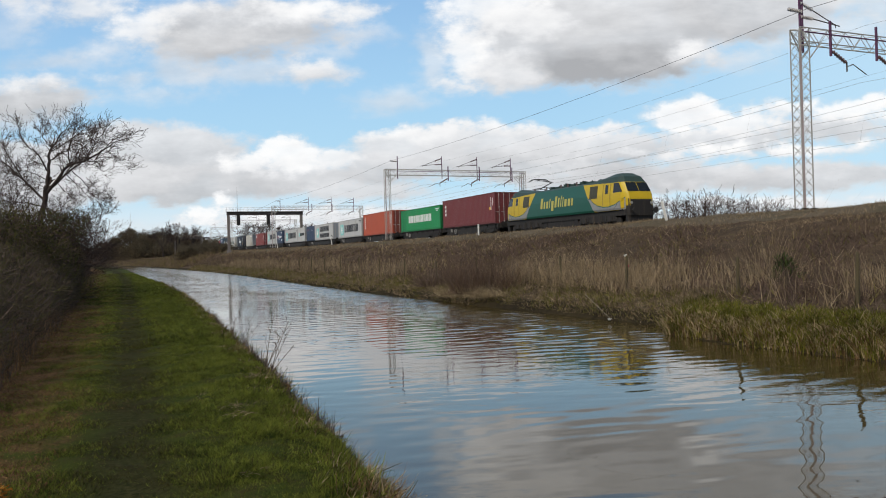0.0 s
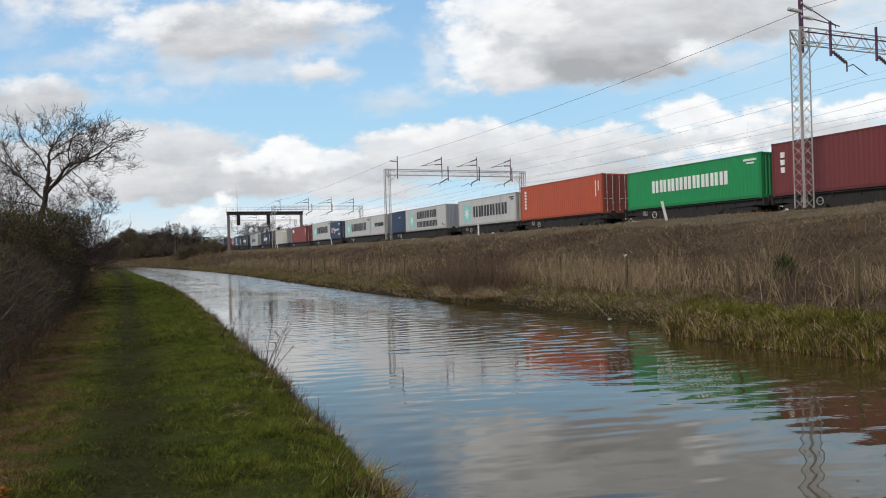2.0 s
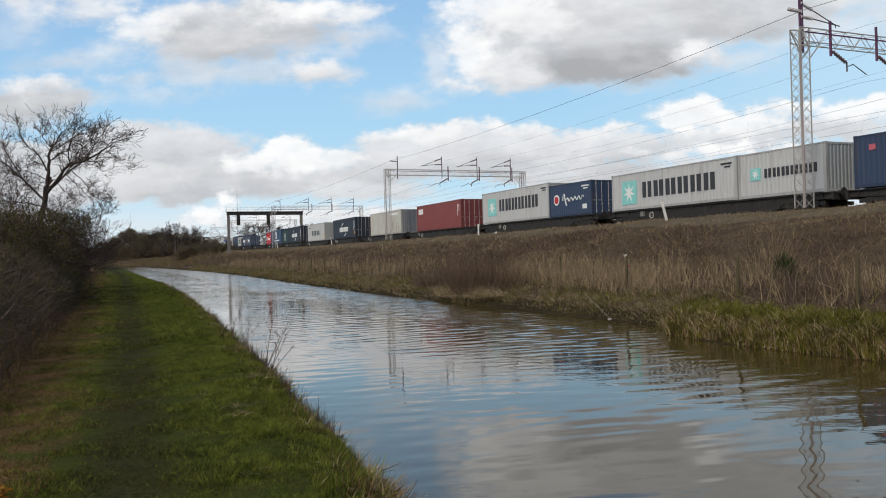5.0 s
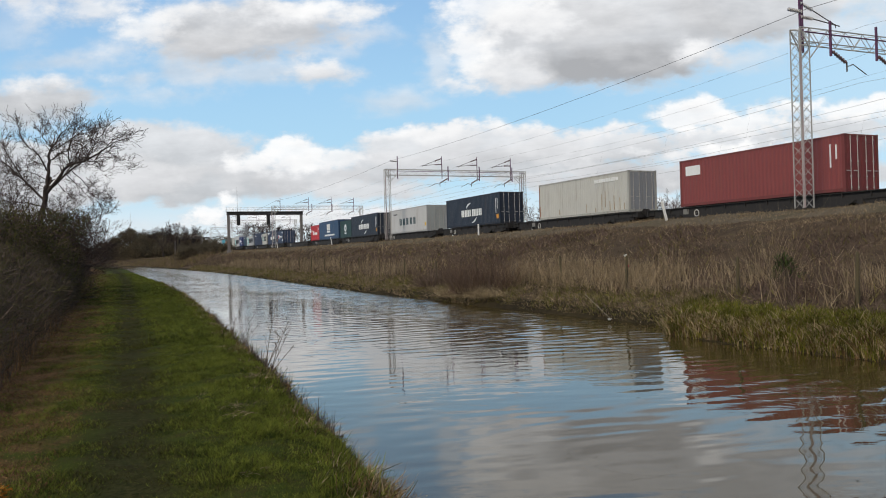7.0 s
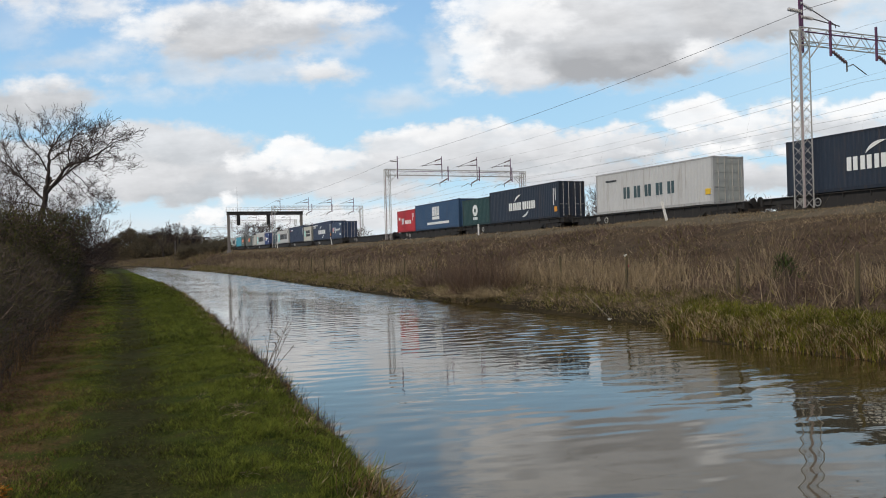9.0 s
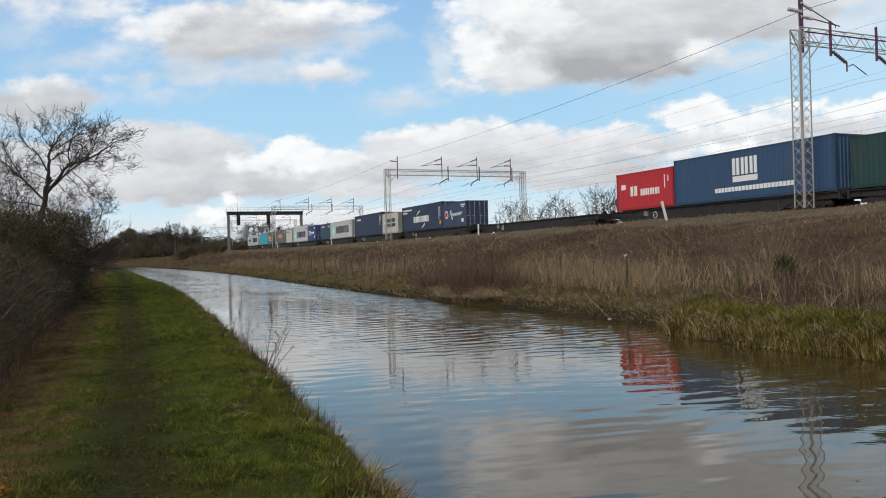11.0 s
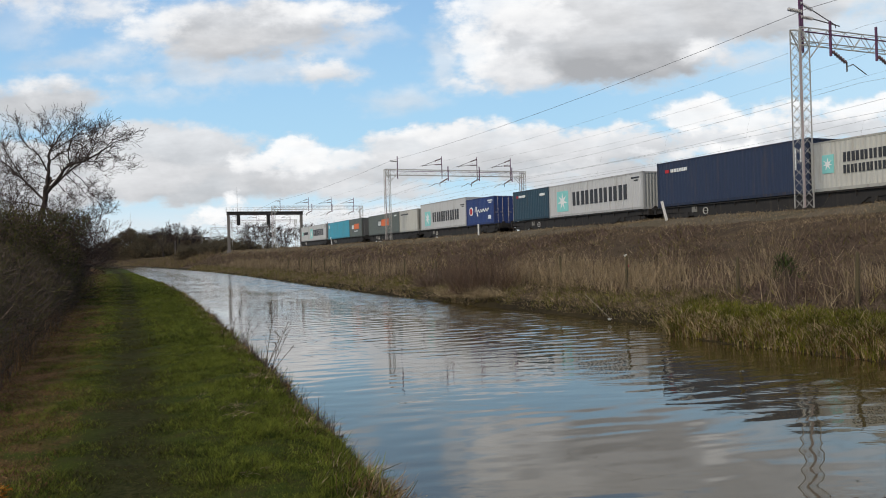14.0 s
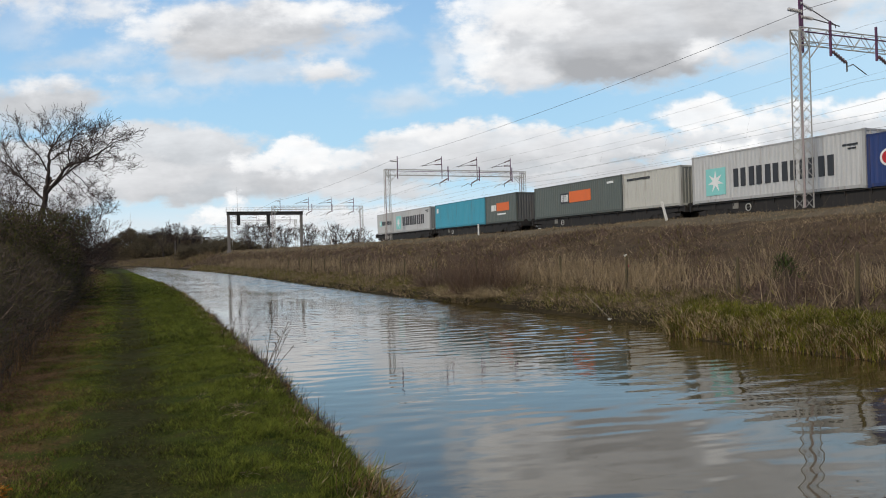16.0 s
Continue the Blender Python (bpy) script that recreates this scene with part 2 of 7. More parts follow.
def ground_material(name, a, b_, c, bump=0.6):
    """Turf or soil: two broad colours in patches, a third in small spots, clods as relief."""
    m, nt, b = principled(name)
    co = nt.nodes.new("ShaderNodeTexCoord").outputs["Object"]
    broad = noise_of(nt, co, 0.45, 5.0)
    mid = noise_of(nt, co, 3.0, 6.0, 0.65)
    fine = noise_of(nt, co, 30.0, 4.0, 0.7)
    col = blend(nt, step(nt, broad, 0.35, 0.65), a, b_)
    col = blend(nt, step(nt, calc(nt, "MULTIPLY_ADD", fine, 0.4, calc(nt, "MULTIPLY", mid, 0.6)), 0.48, 0.62), col, c)
    nt.links.new(col, b.inputs["Base Color"])
    b.inputs["Roughness"].default_value = 0.95
    b.inputs["Specular IOR Level"].default_value = 0.02
    bp = nt.nodes.new("ShaderNodeBump")
    bp.inputs["Strength"].default_value, bp.inputs["Distance"].default_value = bump, 0.08
    nt.links.new(calc(nt, "ADD", mid, calc(nt, "MULTIPLY", fine, 0.4)), bp.inputs["Height"])
    nt.links.new(bp.outputs[0], b.inputs["Normal"])
    return m


def turf_material():
    """Towpath turf that wears to dark earth along the trodden line and browns with litter towards the hedge."""
    m = ground_material("turf", (0.034, 0.046, 0.010), (0.052, 0.062, 0.013), (0.046, 0.040, 0.015))
    nt = m.node_tree
    b = nt.nodes["Principled BSDF"]
    green = b.inputs["Base Color"].links[0].from_socket
    co = nt.nodes.new("ShaderNodeTexCoord").outputs["Object"]
    rag = calc(nt, "SUBTRACT", noise_of(nt, co, 2.2, 6.0, 0.65), 0.5)

    def weight(name, amp, lo, hi):
        at = nt.nodes.new("ShaderNodeAttribute")
        at.attribute_name = name
        return step(nt, calc(nt, "MULTIPLY_ADD", rag, amp, at.outputs["Fac"]), lo, hi)

    earth = ramp_of(nt, noise_of(nt, co, 22.0, 6.0, 0.7), [(0.38, (0.009, 0.009, 0.005)), (0.62, (0.046, 0.038, 0.019))])
    brown = ramp_of(nt, noise_of(nt, co, 24.0, 6.0, 0.75), [(0.36, (0.030, 0.020, 0.011)), (0.52, (0.120, 0.066, 0.032)), (0.66, (0.19, 0.112, 0.056))])
    col = blend(nt, weight("litter", 2.2, 0.25, 0.95), green, brown)
    col = blend(nt, calc(nt, "MULTIPLY", weight("worn", 1.3, 0.2, 1.0), 0.72), col, earth)
    nt.links.new(col, b.inputs["Base Color"])
    return m


WATER = water_material()
TURF = turf_material()
SOIL = ground_material("bank_soil", (0.030, 0.024, 0.016), (0.045, 0.036, 0.020), (0.020, 0.017, 0.012))
STRAW = ground_material("dry_grass_slope", (0.086, 0.061, 0.041), (0.060, 0.044, 0.030), (0.118, 0.086, 0.057), 1.0)
CREST = ground_material("pale_crest_turf", (0.118, 0.095, 0.068), (0.092, 0.077, 0.050), (0.150, 0.122, 0.090), 0.8)
BALLAST = ground_material("ballast", (0.115, 0.100, 0.085), (0.14, 0.125, 0.11), (0.070, 0.060, 0.050), 1.0)
FIELD = ground_material("far_field", (0.070, 0.090, 0.030), (0.090, 0.095, 0.040), (0.060, 0.060, 0.028))
STEEL = paint("galvanised_steel", (0.46, 0.44, 0.41), 0.55, 0.25, 0.35, (0.22, 0.15, 0.11), 1.0)
RUSTED = paint("weathered_oxide_steel", (0.14, 0.060, 0.125), 0.6, 0.2, 0.4, (0.07, 0.03, 0.05), 1.0)
DARKSTEEL = paint("dark_gantry_steel", (0.11, 0.095, 0.088), 0.65, 0.2, 0.4, (0.05, 0.035, 0.03), 1.0)
WIRE = paint("weathered_copper_wire", (0.16, 0.15, 0.15), 0.5, 0.6, 0.1)
PORCELAIN = paint("insulator_glaze", (0.16, 0.10, 0.10), 0.25, 0.0, 0.1)
PALEGLAZE = paint("grey_insulator", (0.50, 0.48, 0.48), 0.3, 0.0, 0.1)
CONCRETE = paint("concrete", (0.34, 0.32, 0.29), 0.9, 0, 0.4, (0.12, 0.10, 0.08), 2.0, 0.3)
WHITEPAINT = paint("white_post_paint", (0.74, 0.73, 0.70), 0.6, 0, 0.25)
BLACK = paint("black_underframe", (0.020, 0.018, 0.017), 0.75, 0.0, 0.5, (0.062, 0.047, 0.036), 1.2)
WHEEL = paint("wheel_steel", (0.10, 0.085, 0.075), 0.5, 0.6, 0.4)
RAILTOP = paint("rail_steel", (0.22, 0.15, 0.11), 0.45, 0.7, 0.4, (0.10, 0.06, 0.04))
TIMBER = paint("weathered_fence_timber", (0.082, 0.066, 0.034), 0.9, 0, 0.4, (0.04, 0.045, 0.015), 3.0, 0.5)
GLASS = paint("dark_cab_glass", (0.015, 0.018, 0.02), 0.12, 0.0, 0.0)

# ---- mesh helpers ----
class Shape:
    """Collects vertices and faces of one mesh."""

    def __init__(self):
        self.v, self.f, self.m = [], [], []

    def add(self, verts, faces, slot=0):
        k = len(self.v)
        self.v += [tuple(p) for p in verts]
        self.f += [tuple(i + k for i in f) for f in faces]
        self.m += [slot] * len(faces)
        return self

    def box(self, x0, x1, y0, y1, z0, z1, slot=0, bevel=0.0):
        if bevel:
            c = bevel
            ring = [(x0 + c, y0), (x1 - c, y0), (x1, y0 + c), (x1, y1 - c), (x1 - c, y1), (x0 + c, y1), (x0, y1 - c), (x0, y0 + c)]
            n = 8
            v = [(x, y, z0) for x, y in ring] + [(x, y, z1) for x, y in ring]
            f = [tuple(range(n))[::-1], tuple(range(n, 2 * n))] + [(i, (i + 1) % n, n + (i + 1) % n, n + i) for i in range(n)]
            return self.add(v, f, slot)
        v = [(x, y, z) for z in (z0, z1) for y in (y0, y1) for x in (x0, x1)]
        return self.add(v, [(0, 2, 3, 1), (4, 5, 7, 6), (0, 1, 5, 4), (2, 6, 7, 3), (0, 4, 6, 2), (1, 3, 7, 5)], slot)

    def tube(self, a, b, r, r2=None, n=6, slot=0, caps=True):
        a, b = Vector(a), Vector(b)
        d = b - a
        if d.length < 1e-6:
            return self
        r2 = r if r2 is None else r2
        d.normalize()
        p = d.orthogonal().normalized()
        q = d.cross(p)
        ring = [(math.cos(2 * math.pi * i / n), math.sin(2 * math.pi * i / n)) for i in range(n)]
        v = [a + r * (c * p + s * q) for c, s in ring] + [b + r2 * (c * p + s * q) for c, s in ring]
        f = [(i, (i + 1) % n, n + (i + 1) % n, n + i) for i in range(n)]
        if caps:
            f += [tuple(range(n))[::-1], tuple(range(n, 2 * n))]
        return self.add(v, f, slot)

    def path(self, pts, r, n=5, slot=0):
        for a, b in zip(pts, pts[1:]):
            self.tube(a, b, r, n=n, slot=slot)
        return self

    def bar(self, a, b, w, slot=0):
        return self.tube(a, b, w * 0.7, n=4, slot=slot)

    def disc(self, c, axis, r, half, n=16, slot=0):
        c, axis = Vector(c), Vector(axis).normalized()
        return self.tube(c - axis * half, c + axis * half, r, n=n, slot=slot)

    def mesh(self, name, mats, smooth=False):
        me = bpy.data.meshes.new(name)
        me.from_pydata(self.v, [], self.f)
        for m in mats if isinstance(mats, (list, tuple)) else [mats]:
            me.materials.append(m)
        me.polygons.foreach_set("material_index", self.m)
        if smooth:
            me.polygons.foreach_set("use_smooth", [True] * len(self.f))
        me.update()
        return me


def quick_mesh(name, verts, faces, mats, slots=None, smooth=False):
    """A mesh from numpy arrays of vertices and of faces with equally many corners."""
    me = bpy.data.meshes.new(name)
    k = faces.shape[1]
    me.vertices.add(len(verts)), me.loops.add(faces.size), me.polygons.add(len(faces))
    me.vertices.foreach_set("co", np.ascontiguousarray(verts, dtype=np.float32).ravel())
    me.loops.foreach_set("vertex_index", np.ascontiguousarray(faces, dtype=np.int32).ravel())
    me.polygons.foreach_set("loop_start", np.arange(0, faces.size, k, dtype=np.int32))
    for m in mats if isinstance(mats, (list, tuple)) else [mats]:
        me.materials.append(m)
    if slots is not None:
        me.polygons.foreach_set("material_index", np.asarray(slots, dtype=np.int32))
    if smooth:
        me.polygons.foreach_set("use_smooth", np.ones(len(faces), dtype=bool))
    me.update(calc_edges=True)
    return me


def thing(name, m, label, category, group="", kind=""):
    ob = new(name)
    ob.empty_display_size = 0.3
    ob.matrix_world = m
    return tagged(ob, label, category, group, kind)


def part(name, shape, material, parent, label="", smooth=False):
    me = shape if isinstance(shape, bpy.types.Mesh) else shape.mesh(name, material, smooth)
    ob = new(name, me)
    ob.parent = parent
    if label:
        tagged(ob, label)
    return ob


# ---- the lie of the land ----
def table(y, pts):
    return np.interp(y, [p[0] for p in pts], [p[1] for p in pts])


NEAR = [(-120, 1.9), (0, 2.05), (6.4, 2.25), (13, 2.78), (26, 3.70), (34, 4.25), (42, 4.70), (54, 5.15), (66, 5.70), (88, 6.15), (136, 7.35), (211, 9.4), (265, 9.7), (340, 8.6), (390, 4.0), (430, -20), (465, -80), (650, -380)]
FAR = [(-120, 12.0), (8, 12.45), (10.5, 12.4), (12.6, 12.3), (15.2, 12.6), (16.2, 13.4), (17.3, 13.85), (32, 14.1), (44, 14.5), (62, 15.5), (100, 18.3), (145, 20.4), (197, 21.6), (300, 22.3), (370, 21.8), (414, 18.0), (445, 12.0), (470, -8), (500, -60), (650, -340)]
HEDGE = [(-120, -2.6), (0, -1.9), (11, -1.25), (20, -0.85), (33, -0.55), (72, -0.6), (210, 0.5), (300, -1.0), (380, -8.0), (430, -50), (465, -120), (650, -460)]
WALKED = [(-120, 0.0), (6, 0.24), (10.4, 0.45), (18, 0.82), (33, 1.5), (63, 2.74), (127, 4.7), (270, 6.8), (340, 5.5), (390, 0.5), (430, -25), (465, -86), (650, -388)]


def rise(y):
    y = np.clip(y, -100, 700)
    return 0.0017 * (y - 40) + 3.3e-5 * np.clip(y - 80, 0, 200) ** 2


def track_x(y):
    return 36.05 + 1.353e-4 * np.maximum(0, np.asarray(y, dtype=float) - 35) ** 2


RAIL_Z = 3.70      # top of the rails beside the viewer
DECK = 1.05        # top of a wagon's deck above them


def track_pose(y, across=0.0, up=0.0):
    slope = 2 * 1.353e-4 * max(0.0, y - 35)
    turn = -math.atan(slope)
    c, s = math.cos(turn), math.sin(turn)
    return Matrix.Translation((float(track_x(y)) + across * c, y + across * s, RAIL_Z + float(rise(y)) + up)) @ Matrix.Rotation(turn, 4, "Z")


def wobble(x, y, scale, seed=0.0):
    """Smooth uneven ground, from a few crossing waves."""
    x, y = x / scale + seed, y / scale - seed * 1.7
    return (np.sin(1.3 * x + 2.1 * np.sin(0.7 * y)) + np.sin(1.7 * y + 1.9 * np.sin(0.9 * x + 1)) + 0.5 * np.sin(3.1 * x - 2.3 * y) + 0.5 * np.sin(4.3 * y + 2.9 * x)) / 3


def height(x, y):
    x, y = np.broadcast_arrays(np.asarray(x, dtype=float), np.asarray(y, dtype=float))
    near = table(y, NEAR) + 0.10 * wobble(x * 0, y, 1.1, 3)
    far = table(y, FAR) + (0.05 + 0.11 * np.clip((y - 15) / 5, 0, 1)) * wobble(x * 0, y, 1.7, 5)
    tx, up = track_x(y), rise(y)
    crest = tx - 5.0
    # towpath side
    d = near - x
    left = 0.40 * np.clip(d / 0.30, -2, 1) + 0.06 * np.clip((d - 0.3) / 0.6, 0, 1)
    left = left - 0.035 * np.exp(-((x - table(y, WALKED)) / 0.33) ** 2) + 0.02 * wobble(x, y, 0.9)
    left = left + 0.25 * np.clip((table(y, HEDGE) - x) / 3.0, 0, 1)
    # railway side
    e = x - far
    span = np.maximum(crest - far, 8.0)
    q = np.clip(e / span, 0, 1)
    bank = np.interp(e, [-1.2, -0.05, 0.25, 0.7, 2.2], [-1.2, -0.02, 0.28, 0.40, 0.62])
    top = 3.64 + up + 0.10 * np.exp(-((y - 36) / 16) ** 2)
    ramp = np.interp(q, [0, 0.10, 0.24, 0.34, 0.62, 0.88, 1.0], [0, 0.02, 0.10, 0.22, 0.62, 0.93, 1.0])
    slope = bank + (top - 0.62) * ramp + 0.10 * wobble(x, y, 1.6, 1) * np.clip(e / 2, 0, 1) * np.clip((tx - 3.2 - x) / 2, 0, 1)
    slope = slope + 0.16 * wobble(x, y, 4.3, 7) * np.clip(e / 4, 0, 1) * np.clip((tx - 4 - x) / 3, 0, 1)
    # narrow ledges trodden along the slope, and small slips
    ledge = np.sin(9.5 * q * np.pi + 1.6 * wobble(x * 0.2, y, 5.0, 4))
    slope = slope + 0.11 * ledge * np.clip(0.3 + wobble(x, y, 3.4, 12), 0, 1) * np.clip((q - 0.28) / 0.12, 0, 1) * np.clip((0.93 - q) / 0.1, 0, 1)
    # formation: ballast shoulder, level bed, far cess, then down to the fields
    bed = np.interp(x - tx, [-5, -3.6, -2.1, 12.6, 14.2, 18, 28], [0, -0.02, 0.0, 0.0, -0.3, -0.5, -3.0])
    right = np.where(x > crest, np.where(x - tx < -3.4, top, RAIL_Z - 0.16 + up + bed), slope)
    z = np.where(x < (near + far) / 2, left, right)
    z = np.where(x - tx > 28, np.maximum(RAIL_Z + up - 3.2, 0.6) * 0 + (RAIL_Z + up - 3.16) * np.clip(1 - (x - tx - 28) / 300, 0.3, 1), z)
    return np.where((x > near) & (x < far), np.maximum(z, -1.2), z)


def graded(pieces):
    out = []
    for a, b_, n in pieces:
        out += list(np.linspace(a, b_, n, endpoint=False))
    return np.array(out + [pieces[-1][1]])


def ground():
    ys = graded([(-2500, -120, 4), (-120, -10, 12), (-10, 3, 10), (3, 24, 110), (24, 60, 90), (60, 140, 80), (140, 300, 60), (300, 500, 50), (500, 640, 14), (640, 2500, 6)])
    # columns follow the two water's edges and the railway
    cl = np.minimum(np.clip(ys, -120, 640), 640)
    near, far, tx, hedge = table(cl, NEAR), table(cl, FAR), track_x(np.clip(cl, -120, 640)), table(cl, HEDGE)
    cols, slot = [], []

    def band(a, b_, n, s):
        for i in range(n):
            cols.append(a + (b_ - a) * i / n)
            slot.append(s)

    band(np.full_like(ys, -2500.0), hedge - 60, 6, 6)
    band(hedge - 60, hedge - 4, 8, 6)
    walked = table(cl, WALKED)
    band(hedge - 4, hedge + 0.15, 10, 0)
    band(hedge + 0.15, walked - 0.55, 8, 0)
    band(walked - 0.55, walked + 0.55, 12, 0)
    band(walked + 0.55, near - 0.36, 14, 0)
    band(near - 0.36, near + 0.06, 6, 3)
    band(near + 0.06, far - 1.3, 5, 3)
    band(far - 1.3, far + 0.45, 10, 3)
    band(far + 0.45, tx - 8.2, 52, 4)
    band(tx - 8.2, tx - 5.2, 10, 7)
    band(tx - 5.2, tx - 3.4, 5, 7)
    band(tx - 3.4, tx + 13.6, 16, 5)
    band(tx + 13.6, tx + 30, 8, 4)
    band(tx + 30, tx + 160, 6, 6)
    band(tx + 160, np.full_like(ys, 2500.0), 4, 6)
    cols.append(np.full_like(ys, 2500.0))
    X = np.array(cols).T
    Y = np.repeat(ys[:, None], X.shape[1], 1)
    Z = height(X, np.clip(Y, -120, 640))
    n, k = X.shape
    idx = np.arange(n * k).reshape(n, k)
    faces = np.stack([idx[:-1, :-1], idx[:-1, 1:], idx[1:, 1:], idx[1:, :-1]], -1).reshape(-1, 4)
    slots = np.tile(np.array(slot), n - 1)
    me = quick_mesh("ground", np.stack([X, Y, Z], -1).reshape(-1, 3), faces, [TURF, TURF, TURF, SOIL, STRAW, BALLAST, FIELD, CREST], slots, True)
    w, hg = walked[:, None], hedge[:, None]
    worn = np.exp(-((X - w) / (0.44 + 0.002 * np.clip(Y, 0, 120))) ** 2)
    litter = np.clip(1.30 - 1.4 * (X - hg) / np.maximum(w - hg, 0.3), 0, 1)
    for nm, val in (("worn", worn), ("litter", litter)):
        me.attributes.new(nm, "FLOAT", "POINT").data.foreach_set("value", val.astype(np.float32).ravel())
    return tagged(new("ground", me), "grassy towpath, dry grass embankment and ballast beside a canal", "ground", kind="structure")


def water():
    ys = graded([(-120, -4, 12), (-4, 4, 20), (4, 32, 720), (32, 80, 640), (80, 340, 960), (340, 490, 150), (490, 640, 12)])
    near, far = table(ys, NEAR) - 0.6, table(ys, FAR) + 0.9
    cols = np.linspace(0, 1, 53)
    X = near[:, None] + (far - near)[:, None] * cols
    Y = np.repeat(ys[:, None], len(cols), 1)
    # ripples: many small wave trains that run up and down the view, stronger in breezy patches and under the far bank
    r = np.random.default_rng(3)
    Z = np.zeros_like(X)
    ahead, aside = X * FWD.x + Y * FWD.y, X * SIDE.x + Y * SIDE.y
    breezy = np.clip(0.55 + 0.55 * wobble(ahead, aside * 0.6, 4.5, 2), 0.38, 1.2)
    breezy = breezy + 2.3 * np.clip((Y - 9) / 9, 0.25, 1) * np.clip((cols[None, :] - 0.45) / 0.35, 0, 1) * np.clip(0.75 + 0.4 * wobble(ahead, aside, 3.0, 6), 0.2, 1.2)
    for i in range(30):
        distant = i >= 22
        length = 0.20 * 1.065 ** i if not distant else 0.8 * 1.1 ** (i - 22)
        turn = r.normal() * 0.32
        k = 2 * math.pi / length
        fade = np.clip((Y - 18) / 40, 0.0, 1.0) if distant else np.clip(1.4 - Y / (length * 110.0), 0.0, 1.0)
        slope = (0.026 if distant else 0.0118) * (0.6 + 0.8 * r.random())
        phase = k * (ahead * math.cos(turn) + aside * math.sin(turn)) + 6.28 * r.random() + 1.6 * wobble(ahead, aside, 1.6 + length, i * 1.3)
        own = np.clip(0.7 + 0.9 * wobble(ahead, aside, 1.2 + 2.0 * length, 11 + i * 0.7), 0.0, 1.6)
        Z += slope / k * np.sin(phase) * fade * own * np.minimum(breezy, 3.2 - 0.02 * Y.clip(0, 100))
    idx = np.arange(X.size).reshape(X.shape)
    faces = np.stack([idx[:-1, :-1], idx[:-1, 1:], idx[1:, 1:], idx[1:, :-1]], -1).reshape(-1, 4)
    me = quick_mesh("water", np.stack([X, Y, Z], -1).reshape(-1, 3), faces, WATER, None, True)
    ruffle = 0.85 * np.clip((cols[None, :] - 0.40) / 0.45, 0, 1) * np.clip((Y - 14) / 14, 0.25, 1) * np.clip(1.4 - Y / 150, 0.3, 1) + 0.5 * np.clip((Y - 20) / 50, 0, 1)
    me.attributes.new("ruffle", "FLOAT", "POINT").data.foreach_set("value", np.clip(ruffle, 0, 1).astype(np.float32).ravel())
    return tagged(new("water", me), "brown canal water with gentle ripples mirroring the sky", "canal", kind="structure")


ground()
water()

# ---- railway: rails, sleepers, masts, wires ----
TRACKS = (0.0, 4.9, 9.7)


def rails():
    ys = list(np.arange(-90, 120, 10.0)) + list(np.arange(120, 640, 20.0))
    for k, across in enumerate(TRACKS):
        ob = thing("railway_track", Matrix(), "steel rails on concrete sleepers in grey-brown ballast", "railway track", "tracks")
        for g in (-0.7525, 0.7525):
            s = Shape()
            ring = []
            for y in ys:
                m = track_pose(y, across)
                for x, z in ((-0.07, -0.155), (0.07, -0.155), (0.036, -0.03), (0.036, 0.0), (-0.036, 0.0), (-0.036, -0.03)):
                    ring.append(m @ Vector((g + x, 0, z)))
            faces = []
            for j in range(len(ys) - 1):
                for i in range(6):
                    a, b_ = j * 6 + i, j * 6 + (i + 1) % 6
                    faces.append((a, b_, b_ + 6, a + 6))
            s.add(ring, faces)
            part("rail", s, RAILTOP, ob)
        s = Shape()
        for y in np.arange(-20, 260, 0.65):
            m = track_pose(float(y), across)
            sl = Shape().box(-1.25, 1.25, -0.12, 0.12, -0.24, -0.152)
            s.add([m @ Vector(p) for p in sl.v], sl.f)
        tagged(part("sleepers", s, CONCRETE, ob), kind="stuff")


rails()


def lattice_leg(s, cx, cy, z0, z1, w, cross, rod):
    """Four corner angles with crossed lacing on every face."""
    c = [(cx - w, cy - w), (cx + w, cy - w), (cx + w, cy + w), (cx - w, cy + w)]
    for x, y in c:
        s.bar((x, y, z0), (x, y, z1), rod)
    n = max(1, round((z1 - z0) / cross))
    for i in range(n):
        a, b_ = z0 + (z1 - z0) * i / n, z0 + (z1 - z0) * (i + 1) / n
        for (x0, y0), (x1, y1) in zip(c, c[1:] + c[:1]):
            s.bar((x0, y0, a), (x1, y1, b_), rod * 0.33)
            s.bar((x1, y1, a), (x0, y0, b_), rod * 0.33)


def lattice_boom(s, x0, x1, cy, z0, z1, w, cross, rod):
    c = [(cy - w, z0), (cy + w, z0), (cy + w, z1), (cy - w, z1)]
    for y, z in c:
        s.bar((x0, y, z), (x1, y, z), rod)
    n = max(1, round((x1 - x0) / cross))
    for i in range(n):
        a, b_ = x0 + (x1 - x0) * i / n, x0 + (x1 - x0) * (i + 1) / n
        for k, ((ya, za), (yb, zb)) in enumerate(zip(c, c[1:] + c[:1])):
            if (i + k) % 2:
                ya, za, yb, zb = yb, zb, ya, za
            s.bar((a, ya, za), (b_, yb, zb), rod * 0.5)


def insulator(s, a, b_, r, slot=0):
    a, b_ = Vector(a), Vector(b_)
    s.tube(a, b_, r * 0.5, n=8, slot=slot)
    n = 6
    for i in range(n):
        p = a.lerp(b_, (i + 0.5) / n)
        s.disc(p, b_ - a, r, 0.02, 8, slot)


LEG_X, FAR_LEG_X = -3.75, 14.4     # from the near track's middle
LEG_W = 0.30


